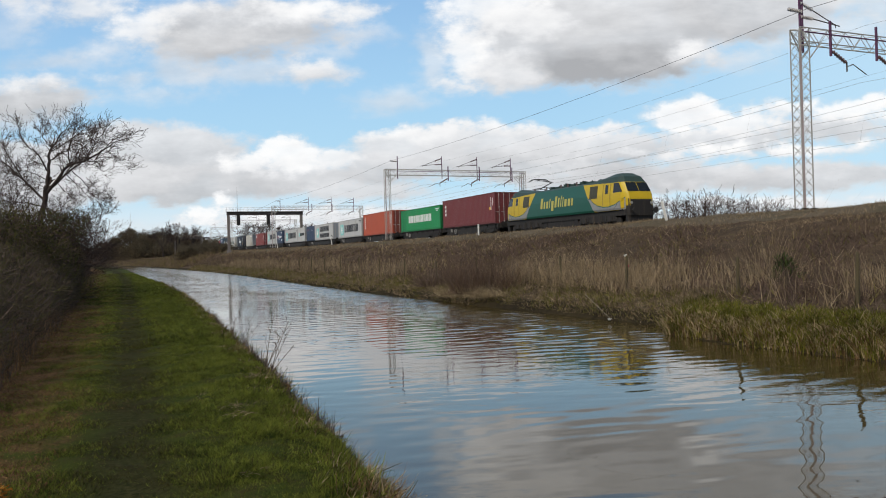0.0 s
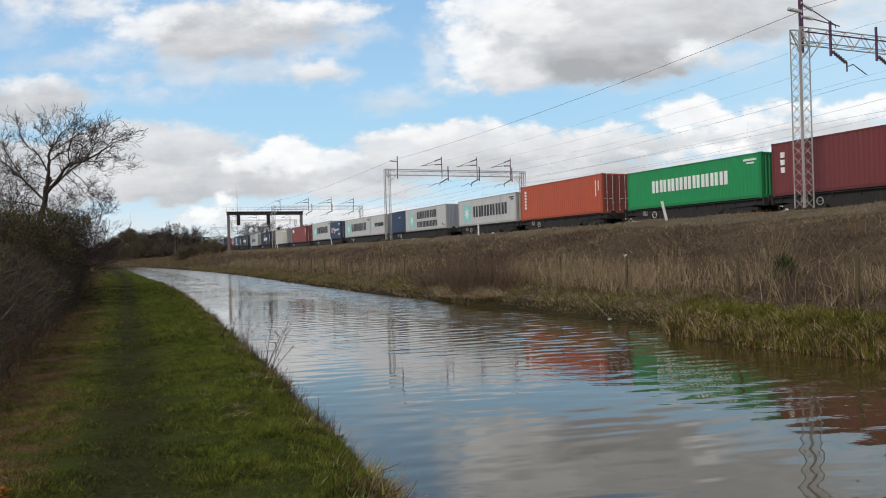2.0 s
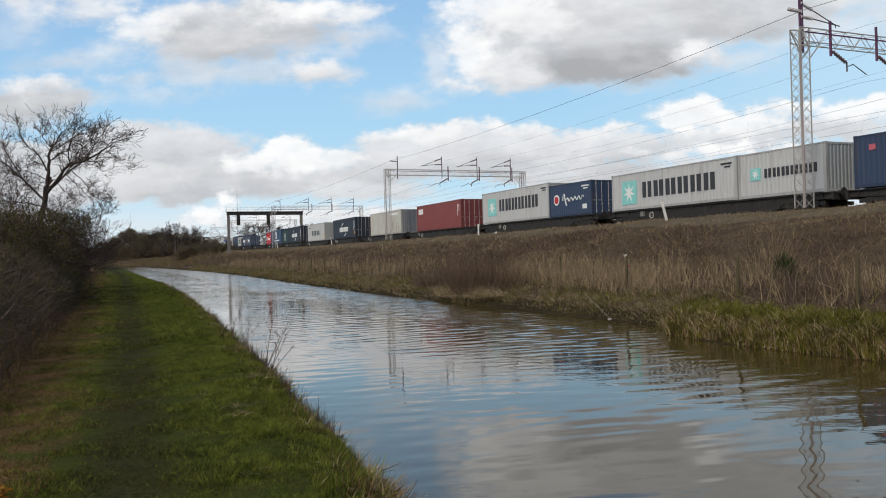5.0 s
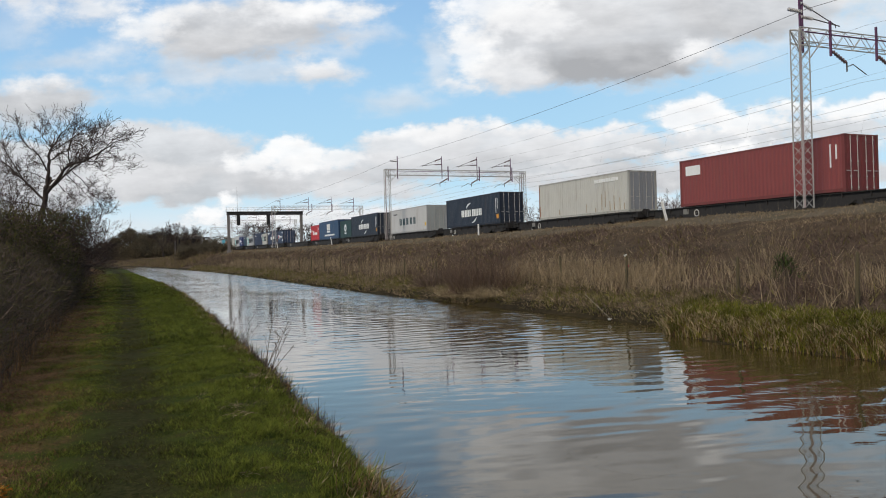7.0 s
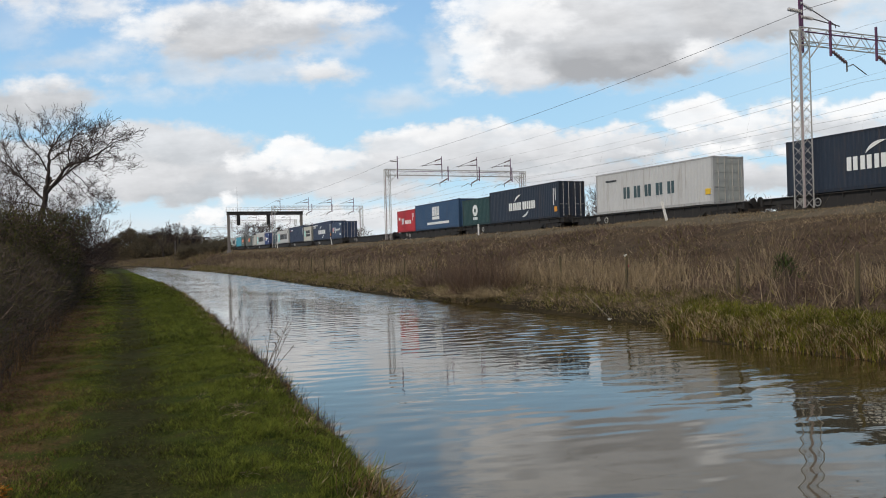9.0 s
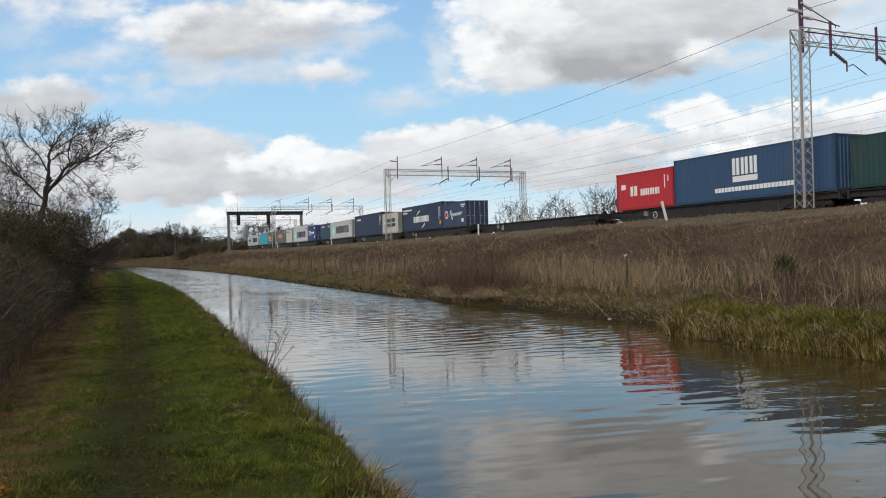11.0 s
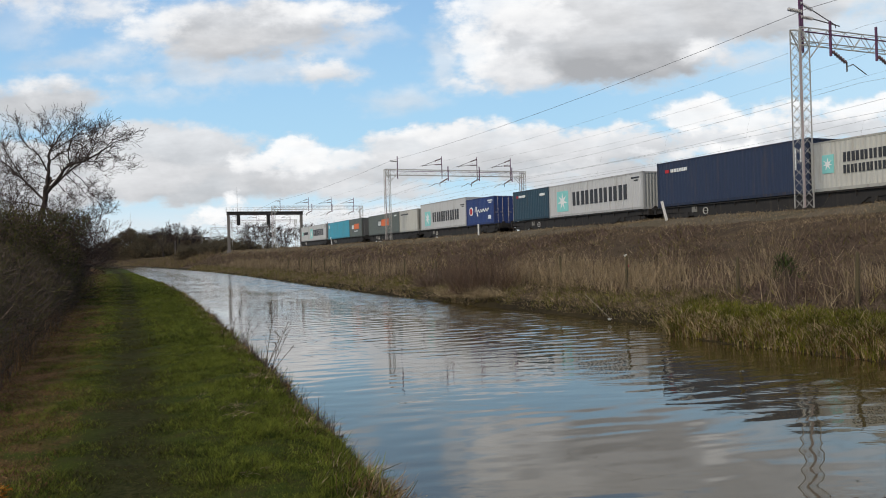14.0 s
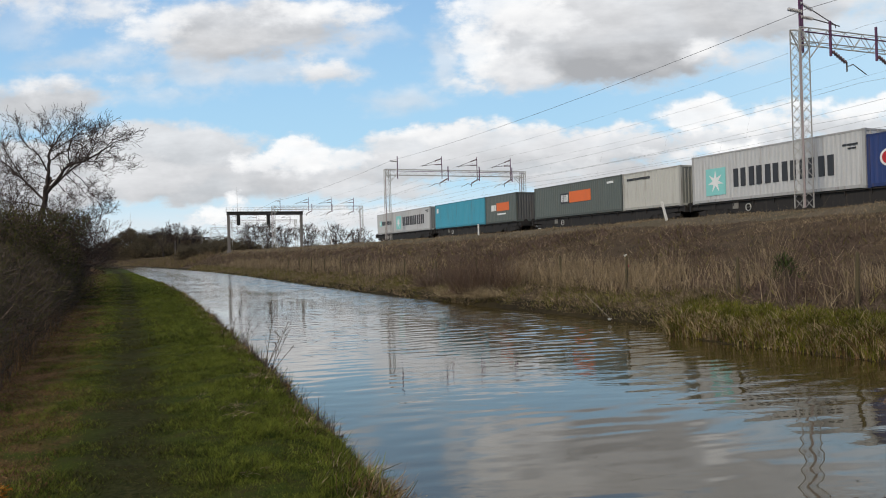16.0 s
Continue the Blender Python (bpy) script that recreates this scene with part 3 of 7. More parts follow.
def cantilever(ob, px, top, d):
    """An upright post on the boom whose stay and strut, each with an insulator, reach out towards d."""
    s = Shape()
    s.bar((px, 0.36, top - 1.0), (px, 0.36, top + 1.75), 0.075)
    part("mast_post", s, RUSTED, ob, "purple-brown upright steel post")
    s = Shape()
    s.tube((px + d * 0.9, 0.36, top + 1.15), (px + d * 2.5, 0.36, top + 0.55), 0.028)
    s.tube((px + d * 0.95, 0.36, top + 0.72), (px + d * 2.8, 0.36, top + 0.52), 0.028)
    s.tube((px + d * 2.5, 0.36, top + 0.6), (px + d * 2.5, 0.36, top + 0.4), 0.022)
    part("cantilever", s, DARKSTEEL, ob)
    for z0, z1 in ((1.45, 1.15), (0.75, 0.72)):
        s = Shape()
        insulator(s, (px + d * 0.05, 0.36, top + z0), (px + d * 0.9, 0.36, top + z1), 0.085)
        part("insulator", s, PALEGLAZE if d > 0 else PORCELAIN, ob, "ribbed glazed insulator")


def registration(ob, px, top, d):
    """A post through the boom from which an insulated arm hangs towards d, ending in a bent steady arm."""
    s = Shape()
    s.bar((px, -0.36, top - 1.3), (px, -0.36, top + 0.45), 0.095)
    part("drop_post", s, RUSTED, ob, "purple-brown drop post through the boom")
    s = Shape()
    insulator(s, (px + d * 0.1, -0.36, top - 1.05), (px + d * 1.05, -0.36, top - 1.55), 0.10)
    part("insulator", s, PORCELAIN, ob, "dark ribbed insulator")
    s = Shape()
    s.tube((px + d * 1.1, -0.36, top - 1.5), (px + d * 1.1, -0.36, top - 2.0), 0.04)
    s.path([(px + d * 1.1, -0.36, top - 1.75), (px + d * 1.55, -0.36, top - 1.6), (px + d * 2.5, -0.36, top - 2.05)], 0.026)
    part("registration_arm", s, DARKSTEEL, ob, "thin bent registration arm")


def catenary_gantry(y, top, posts, drops, feeder, name_label):
    """A lattice portal over the tracks. Its base stands on the cess just below rail level."""
    ob = thing("catenary_gantry", track_pose(y, 0, -0.12), name_label, "gantry", "overhead line gantries")
    for cx in (LEG_X, FAR_LEG_X):
        s = Shape()
        lattice_leg(s, cx, 0, 0.25, top - 0.05, LEG_W, 0.52, 0.046)
        part("leg", s, STEEL, ob)
        s = Shape()
        s.tube((cx - LEG_W - 0.03, -LEG_W - 0.03, 0.15), (cx - LEG_W - 0.03, -LEG_W - 0.03, top - 0.9), 0.05, n=8)
        part("cable_pipe", s, paint("faded_red_oxide", (0.36, 0.30, 0.295), 0.6, 0.1, 0.4, (0.18, 0.10, 0.09), 1.0), ob, "reddish brown pipe up the mast")
        for sx in (-LEG_W, LEG_W):
            for sy in (-LEG_W, LEG_W):
                f = Shape().box(cx + sx - 0.13, cx + sx + 0.13, sy - 0.13, sy + 0.13, -0.5, 0.27, bevel=0.03)
                part("foundation", f, BLACK, ob, "dark mast foot")
    s = Shape()
    lattice_boom(s, LEG_X - LEG_W, FAR_LEG_X + LEG_W, 0, top - 0.68, top, LEG_W, 0.62, 0.046)
    for cx, d in ((LEG_X, 1), (FAR_LEG_X, -1)):
        for sy in (-LEG_W, LEG_W):
            s.bar((cx + d * LEG_W, sy, top - 1.5), (cx + d * 1.1, sy, top - 0.68), 0.05)
            s.bar((cx - d * LEG_W, sy, top), (cx + d * LEG_W, sy, top - 1.0), 0.05)
    part("boom", s, STEEL, ob)
    s = Shape()
    s.bar((LEG_X, -LEG_W - 0.03, top - 0.22), (FAR_LEG_X, -LEG_W - 0.03, top - 0.22), 0.05)
    part("cable_tray", s, RUSTED, ob, "purple-brown tube along the boom")
    for px, d in posts:
        cantilever(ob, px, top, d)
    for px, d in drops:
        registration(ob, px, top, d)
    s = Shape()
    s.bar((LEG_X + feeder, 0.36, top - 1.05), (LEG_X + feeder, 0.36, top + 1.6), 0.085)
    part("feeder_post", s, RUSTED, ob, "purple-brown feeder post")
    s = Shape()
    insulator(s, (LEG_X + feeder, 0.36, top + 1.0), (LEG_X + feeder - 0.95, 0.36, top + 1.05), 0.10)
    part("insulator", s, PALEGLAZE, ob, "grey ribbed insulator")
    return ob


GANTRY_Y = [-31.0, 28.6, 88.6, 159.0, 228.0, 297.0, 366.0]
LOW_TOP, HIGH_TOP = 8.58, 9.10
GANTRY_TOP = [LOW_TOP, HIGH_TOP] + [LOW_TOP] * 5
catenary_gantry(GANTRY_Y[1], HIGH_TOP, [(LEG_X + 0.45, 1), (6.6, 1), (11.5, 1)], [(-2.05, 1), (1.25, 1), (6.2, 1)], 0.62, "tall weathered steel lattice portal with purple-brown posts and insulators")
first = catenary_gantry(GANTRY_Y[2], LOW_TOP, [(3.45, -1), (8.2, -1), (12.9, -1)], [(3.95, -1), (8.15, -1), (12.7, -1)], 1.45, "weathered galvanised steel lattice portal carrying overhead wires")
for gy in GANTRY_Y[:1] + GANTRY_Y[3:]:
    copy_thing(first, track_pose(gy, 0, -0.12))


def wire(name, label, across, sag, up, r, seg=10):
    """One wire hung in spans between the gantries; up: its height at a support, from the rails or below the gantry's top (when negative)."""
    s = Shape()
    for j, (a, b_) in enumerate(zip(GANTRY_Y, GANTRY_Y[1:])):
        pts = []
        for i in range(seg + 1):
            t = i / seg
            z = up if up < 8 else up + (GANTRY_TOP[j] - LOW_TOP) * (1 - t) + (GANTRY_TOP[j + 1] - LOW_TOP) * t
            pts.append(track_pose(a + (b_ - a) * t, across, z - 4 * sag * t * (1 - t)).translation)
        s.path(pts, r, 4)
    ob = new(name, s.mesh(name, WIRE))
    return tagged(ob, label, "overhead wire", "overhead wires")


wire("feeder_wire", "thick dark feeder cable strung from mast to mast", LEG_X + 0.55, 0.55, 9.5, 0.013)
for tx in TRACKS:
    w = wire("catenary_wire", "thin sagging messenger wire above the track", tx + 0.5, 0.75, 6.6, 0.008)
    wire("contact_wire", "thin level contact wire over the track", tx + 0.1, 0.0, 4.85, 0.008)
    wire("earth_wire", "thin earth wire high over the track", tx + 0.9, 0.7, 9.05, 0.006)
    for a, b_ in zip(GANTRY_Y[1:3], GANTRY_Y[2:4]):
        for i in range(1, 8):
            t = i / 8
            p0, p1 = track_pose(a + (b_ - a) * t, tx + 0.1, 4.85), track_pose(a + (b_ - a) * t, tx + 0.5, 6.6 - 3.0 * t * (1 - t))
            part("dropper", Shape().tube(p0.translation, p1.translation, 0.003, n=3), WIRE, w)


LEGSTEEL = paint("weathered_grey_steel", (0.20, 0.18, 0.17), 0.65, 0.2, 0.4, (0.09, 0.07, 0.06), 1.0)


def signal_gantry(y, x0=-7.4, x1=10.6):
    ob = thing("signal_gantry", track_pose(y, 0, -0.1), "dark steel plate portal with walkway and black signal heads", "signal gantry", "signal gantries")
    for px in (x0, x1):
        s = Shape()
        s.box(px - 0.32, px + 0.32, -0.3, 0.3, 0.2, 8.8, bevel=0.03)
        s.box(px - 0.5, px + 0.5, -0.5, 0.5, -1.2, 0.22)
        part("leg", s, LEGSTEEL, ob)
    s = Shape()
    s.box(x0 - 0.4, x1 + 0.4, -0.35, 0.35, 8.72, 9.5)
    for i in range(14):
        x = x0 + (x1 - x0) * i / 13
        s.box(x - 0.05, x + 0.05, -0.4, 0.4, 8.92, 9.51)
    part("beam", s, DARKSTEEL, ob)
    s = Shape()
    s.box(x0 - 0.5, x1 + 0.5, -0.75, 0.75, 9.51, 9.6)
    part("walkway", s, DARKSTEEL, ob)
    s = Shape()
    for sy in (-0.72, 0.72):
        for z in (10.05, 10.55):
            s.bar((x0 - 0.5, sy, z), (x1 + 0.5, sy, z), 0.03)
        for i in range(12):
            x = x0 - 0.5 + (x1 - x0 + 1) * i / 11
            s.bar((x, sy, 9.5), (x, sy, 10.55), 0.03)
    part("handrail", s, STEEL, ob)
    for px in (x0 + 2.3, x0 + 9.6):
        s = Shape()
        s.box(px - 0.44, px + 0.44, -0.95, -0.75, 6.2, 8.9, bevel=0.05)
        s.box(px - 0.12, px + 0.12, -0.75, -0.4, 6.5, 8.9)
        for i in range(4):
            s.tube((px, -0.95, 6.6 + 0.58 * i), (px, -1.25, 6.6 + 0.58 * i), 0.17, 0.2, 10)
        part("signal_head", s, BLACK, ob, "black signal head with hooded lamps")
    s = Shape()
    s.tube((x0 + 2.2, 0, 9.5), (x0 + 2.2, 0, 15.9), 0.05, 0.02)
    part("aerial", s, STEEL, ob)
    return ob


signal_gantry(201.0)
signal_gantry(460.0, -15.4, 2.6)

# ---- the train: it comes towards the viewer (towards -y) at a steady speed ----
SPEED = 22.615
MOVERS = []          # (thing, place along the track at the start, height above the rails)

RED = (0.225, 0.050, 0.047)
DEEPRED = (0.17, 0.034, 0.036)
ORANGE = (0.46, 0.085, 0.038)
GREEN = (0.012, 0.27, 0.085)
PALE = (0.52, 0.525, 0.53)
CREAM = (0.52, 0.515, 0.475)
NAVY = (0.020, 0.033, 0.075)
INK = (0.017, 0.026, 0.045)
BLUE = (0.032, 0.056, 0.115)
ROYAL = (0.022, 0.048, 0.180)
TEAL = (0.022, 0.058, 0.088)
BRIGHTRED = (0.48, 0.020, 0.030)
CYAN = (0.055, 0.33, 0.46)
SLATE = (0.110, 0.130, 0.120)
BOTTLE = (0.014, 0.050, 0.050)
LETTER = (0.035, 0.038, 0.045)
LIGHT = (0.80, 0.82, 0.82)
AQUA = (0.25, 0.62, 0.60)


def body_paint(c):
    return paint("container_paint_%d_%d_%d" % tuple(int(v * 999) for v in c), c, 0.5, 0.0, 0.42 if max(c) > 0.4 else 0.22, (0.15, 0.095, 0.055), 0.7)


def shaded_frame_paint(c):
    # body colour times 0.74 paints in the edge shadow; the stronger grime is dirt
    return paint("container_frame_%d_%d_%d" % tuple(int(v * 999) for v in c), tuple(v * 0.74 for v in c), 0.6, 0.0, 0.55, (0.12, 0.075, 0.045), 1.3)


def mark_paint(c):
    return paint("marking_%d_%d_%d" % tuple(int(v * 999) for v in c), c, 0.55, 0.0, 0.12, (0.2, 0.17, 0.13), 1.5)


def corrugated(s, a, b_, z0, z1, place, pitch=0.28, depth=0.018):
    """A sheet pressed into upright ribs, from a to b_ along its length; place(u, z, inward) puts a point."""
    n = max(3, round((b_ - a) / pitch))
    us, ins = [a], [0.0]
    for i in range(n):
        u = a + (b_ - a) * i / n
        w = (b_ - a) / n
        for f, d in ((0.25, 0.0), (0.42, 1.0), (0.75, 1.0), (0.92, 0.0)):
            us.append(u + w * f), ins.append(d * depth)
    us.append(b_), ins.append(0.0)
    v = [place(u, z, d) for u, d in zip(us, ins) for z in (z0, z1)]
    s.add(v, [(2 * i, 2 * i + 2, 2 * i + 3, 2 * i + 1) for i in range(len(us) - 1)])


def letters(x, y0, y1, z0, z1, count, slim=0.78):
    """A word as plain upright bars, a pair for each letter, read from the side at -x (towards -y). Small print is one shape."""
    w = (y1 - y0) / count
    small, out = Shape(), []
    for i in range(count):
        a = y0 + w * (i + (1 - slim) / 2)
        if w < 0.3:
            small.box(x - 0.012, x + 0.03, a, a + w * slim, z0, z1)
            continue
        bar = w * slim * 0.40
        s = Shape().box(x - 0.012, x + 0.03, a, a + bar, z0, z1)
        out.append(s.box(x - 0.012, x + 0.03, a + w * slim - bar, a + w * slim, z0, z1))
    return out or [small]


def star(s, x, cy, cz, r, inner, points=7):
    v = [(x, cy + (r if i % 2 == 0 else inner) * math.sin(math.pi * i / points), cz + (r if i % 2 == 0 else inner) * math.cos(math.pi * i / points)) for i in range(2 * points)]
    n = len(v)
    s.add(v + [(x + 0.03, p[1], p[2]) for p in v], [tuple(range(n)), tuple(range(2 * n - 1, n - 1, -1))] + [(i, (i + 1) % n, n + (i + 1) % n, n + i) for i in range(n)])


def arc(s, x, cy, cz, r, a0, a1, w):
    n = 10
    for i in range(n):
        t0, t1 = radians(a0 + (a1 - a0) * i / n), radians(a0 + (a1 - a0) * (i + 1) / n)
        k = w * math.sin(math.pi * (i + 0.5) / n)
        p = [(cy + q * math.cos(t) * 1.35, cz + q * math.sin(t)) for t, q in ((t0, r - k), (t1, r - k), (t1, r + k), (t0, r + k))]
        s.add([(x, *c) for c in p] + [(x + 0.03, *c) for c in p], [(0, 1, 2, 3), (7, 6, 5, 4), (0, 4, 5, 1), (1, 5, 6, 2), (2, 6, 7, 3), (3, 7, 4, 0)])


def container(front, length, tall, colour, label, doors=True, marks=(), end_colour=None, low=0.0):
    """front: its leading end along the track at the start. marks: (kind, colour, numbers) on the side that is seen, counted from the trailing end."""
    h, L, W = tall, length / 2, 1.219
    ob = thing("shipping_container", Matrix(), label, "shipping container", "containers on the train")
    m = body_paint(colour)
    s = Shape()
    for x in (-W, W):
        for y in (-L, L):
            s.box(min(x, x - math.copysign(0.16, x)), max(x, x - math.copysign(0.16, x)), min(y, y - math.copysign(0.17, y)), max(y, y - math.copysign(0.17, y)), 0.0, h)
        sx = math.copysign(1, x)
        s.box(min(x - sx * 0.004, x - sx * 0.09), max(x - sx * 0.004, x - sx * 0.09), -L + 0.17, L - 0.17, 0.03, 0.19)
        s.box(min(x - sx * 0.004, x - sx * 0.08), max(x - sx * 0.004, x - sx * 0.08), -L + 0.17, L - 0.17, h - 0.10, h - 0.01)
    for y in (-L, L):
        sy = math.copysign(1, y)
        a, b_ = min(y - sy * 0.004, y - sy * 0.10), max(y - sy * 0.004, y - sy * 0.10)
        s.box(-W + 0.16, W - 0.16, a, b_, 0.02, 0.17), s.box(-W + 0.16, W - 0.16, a, b_, h - 0.12, h - 0.01)
    s.box(-W + 0.09, W - 0.09, -L + 0.1, L - 0.1, 0.10, 0.16)
    part("frame", s, shaded_frame_paint(colour), ob)
    for x in (-W, W):
        for y in (-L, L):
            for z in (0.0, h - 0.118):
                s = Shape()
                sx, sy = math.copysign(1, x), math.copysign(1, y)
                s.box(min(x + sx * 0.006, x - sx * 0.165), max(x + sx * 0.006, x - sx * 0.165), min(y + sy * 0.006, y - sy * 0.18), max(y + sy * 0.006, y - sy * 0.18), z - 0.004, z + 0.122)
                part("corner_casting", s, mark_paint(tuple(c * 0.6 for c in colour)), ob)
    for x in (-W, W):
        s = Shape()
        sx = math.copysign(1, x)
        corrugated(s, -L + 0.17, L - 0.17, 0.19, h - 0.10, lambda u, z, d: (x - sx * (0.012 + d), u, z))
        part("side_panel", s, m, ob)
    s = Shape()
    corrugated(s, -L + 0.1, L - 0.1, -W + 0.07, W - 0.07, lambda u, z, d: (z, u, h - 0.02 - d * 0.6), 0.21, 0.03)
    part("roof_panel", s, m, ob)
    dm = body_paint(end_colour) if end_colour else m
    for y, door in ((-L, doors), (L, not doors)):
        sy = math.copysign(1, y)
        if not door:
            s = Shape()
            corrugated(s, -W + 0.16, W - 0.16, 0.17, h - 0.12, lambda u, z, d: (u, y - sy * (0.014 + d), z), 0.25, 0.045)
            part("end_panel", s, dm, ob)
            continue
        for sx in (-1, 1):
            s = Shape()
            a, b_ = sorted((sx * 0.012, sx * (W - 0.17)))
            y0, y1 = sorted((y - sy * 0.03, y - sy * 0.09))
            s.box(a, b_, y0, y1, 0.18, h - 0.13)
            for k in range(5):
                z = 0.30 + (h - 0.75) * k / 4
                yy = sorted((y - sy * 0.03, y - sy * 0.012))
                s.box(a + 0.05, b_ - 0.05, yy[0], yy[1], z, z + 0.30 * h / 2.9)
            d = part("door", s, dm, ob)
            for k in (0.28, 0.78):
                s = Shape()
                bx = sx * (0.02 + (W - 0.2) * k)
                s.tube((bx, y + sy * 0.012, 0.09), (bx, y + sy * 0.012, h - 0.06), 0.022, n=6)
                for z in (0.2, 0.75, h * 0.52, h - 0.3):
                    s.box(bx - 0.05, bx + 0.05, min(y, y + sy * 0.03), max(y, y + sy * 0.03), z, z + 0.07)
                s.box(min(bx, bx + sx * 0.32), max(bx, bx + sx * 0.32), min(y + sy * 0.01, y + sy * 0.035), max(y + sy * 0.01, y + sy * 0.035), 1.05, 1.09)
                part("locking_bar", s, mark_paint((0.42, 0.40, 0.38)), d, "grey steel locking bar")
    x = -W
    for kind, c, nums in marks:
        s = Shape()
        if kind == "word":
            y0, y1, z0, z1, count = nums[:5]
            for s in letters(x, L - y1, L - y0, z0, z1, count, *nums[5:]):
                part("letter_block", s, mark_paint(c), ob)
            continue
        elif kind == "stack":
            y0, y1, z0, z1, count = nums
            for i in range(count):
                a = z0 + (z1 - z0) * i / count
                part("letter_block", Shape().box(x - 0.012, x + 0.03, L - y1, L - y0, a, a + (z1 - z0) / count * 0.72), mark_paint(c), ob)
            continue
        elif kind == "plate":
            y0, y1, z0, z1 = nums
            s.box(x - 0.008, x + 0.03, L - y1, L - y0, z0, z1)
        elif kind == "star":
            y0, z0, r = nums
            star(s, x - 0.016, L - y0, z0, r, r * 0.36)
        elif kind == "wave":
            y0, y1, z0, amp, turns, thick = nums
            n = max(8, int(turns * 10))
            pts = [(x - 0.004, L - y0 - (y1 - y0) * i / n, z0 + amp * math.sin(2 * math.pi * turns * i / n) + 0.06 * i / n) for i in range(n + 1)]
            for p, q in zip(pts, pts[1:]):
                s.tube(p, q, thick * 0.5, n=4)
        elif kind == "disc":
            y0, z0, r = nums
            s.disc((x, L - y0, z0), (1, 0, 0), r, 0.012 + 0.03 * (0.6 - r), 20)
        elif kind == "arc":
            y0, z0, r, a0, a1, w = nums
            arc(s, x - 0.016, L - y0, z0, r, 180 - a0, 180 - a1, w)
        part("marking", s, mark_paint(c), ob)
    MOVERS.append((ob, front + length / 2, DECK - low))
    return ob


# common sets of markings (distances from the trailing end, as the side is read from left to right)
def codes(L, h, c=LIGHT):
    return [("word", c, (L - 1.35, L - 0.35, h - 0.42, h - 0.30, 8)), ("word", c, (L - 1.1, L - 0.5, h - 0.6, h - 0.5, 4))]


def star_word(L, h, second=False):
    if L < 7 and second:
        return [("plate", AQUA, (0.69, 1.38, 0.93, 1.88)), ("star", LIGHT, (1.03, 1.4, 0.31)), ("word", LETTER, (1.9, 4.85, 1.42, 1.9, 6)), ("word", LETTER, (1.9, 4.95, 0.84, 1.26, 7))]
    if L < 7:
        return [("plate", AQUA, (0.94, 1.67, 1.0, 1.7)), ("star", LIGHT, (1.3, 1.35, 0.31)), ("word", LETTER, (1.9, 5.55, 1.1, 1.6, 6))]
    if second:
        return [("plate", AQUA, (1.42, 2.82, 0.5, 2.0)), ("star", LIGHT, (2.12, 1.25, 0.62)), ("word", LETTER, (3.65, 9.6, 1.37, 2.2, 6)), ("word", LETTER, (3.7, 9.7, 0.4, 1.05, 7)),
                ("disc", LETTER, (11.2, 0.5, 0.09)), ("disc", LETTER, (11.6, 0.4, 0.09))]
    z = 0.28 if h > 2.7 else 0.0
    return [("plate", AQUA, (1.2, 2.82, 0.43 + z, 2.05 + z)), ("star", LIGHT, (2.01, 1.24 + z, 0.68)), ("word", LETTER, (3.35, 10.5, 0.8 + z, 1.86 + z, 6)), ("word", LETTER, (L - 1.3, L - 0.4, h - 0.42, h - 0.32, 7)),
            ("word", LETTER, (L - 1.0, L - 0.5, h - 0.6, h - 0.52, 4))]


def arcs_word(L, h):
    return [("word", LIGHT, (3.68, 5.98, 0.98, 1.66, 3)), ("word", LIGHT, (6.15, 8.42, 0.98, 1.66, 3)), ("arc", LIGHT, (6.0, 1.3, 0.98, 92, 152, 0.085)), ("arc", LIGHT, (6.05, 1.32, 0.97, -88, -28, 0.085)),
            ("plate", (0.75, 0.32, 0.03), (L - 0.75, L - 0.38, 0.5, 0.9)), ("plate", LIGHT, (L - 0.9, L - 0.83, 1.05, 2.4)), ("plate", LIGHT, (L - 0.6, L - 0.54, 1.4, 2.4))]


def script_word(L, h):
    out = [("disc", LIGHT, (1.13, 1.38, 0.42)), ("disc", BRIGHTRED, (1.13, 1.38, 0.31)), ("star", LIGHT, (1.13, 1.38, 0.20))]
    # a flowing script: one tall looped stroke and a wavy line that runs on from it
    out.append(("wave", LIGHT, (2.05, 2.65, 1.28, 0.48, 0.8, 0.11)))
    out.append(("wave", LIGHT, (2.6, 5.0, 1.32, 0.15, 4.5, 0.09)))
    return out + codes(L, h) + [("plate", LIGHT, (L - 1.25, L - 0.7, 0.5, 0.85))]


RUST = (0.26, 0.11, 0.045)
RUST_RUNS = [("plate", RUST, (0.03, 0.13, 0.15, 2.7)), ("plate", RUST, (0.15, 0.19, 0.3, 1.1))] + [
    ("plate", (0.36, 0.29, 0.20), (u, u + w, z0, z1)) for u, w, z0, z1 in ((3.1, 0.05, 0.3, 0.7), (6.9, 0.04, 0.25, 0.9), (8.1, 0.05, 0.2, 0.55), (8.9, 0.06, 0.3, 1.5), (9.35, 0.04, 0.5, 1.7), (9.9, 0.07, 0.2, 0.9), (10.4, 0.05, 0.25, 1.3), (11.1, 0.06, 0.2, 1.1), (11.6, 0.05, 0.2, 0.7))]
FT40, FT20, HIGH, STD = 12.192, 6.058, 2.93, 2.60
bars = lambda L, h: [("word", LIGHT, (L - 0.9, L - 0.8, 1.3, h - 0.45, 1)), ("word", LIGHT, (L - 0.55, L - 0.45, 1.7, h - 0.5, 1))]

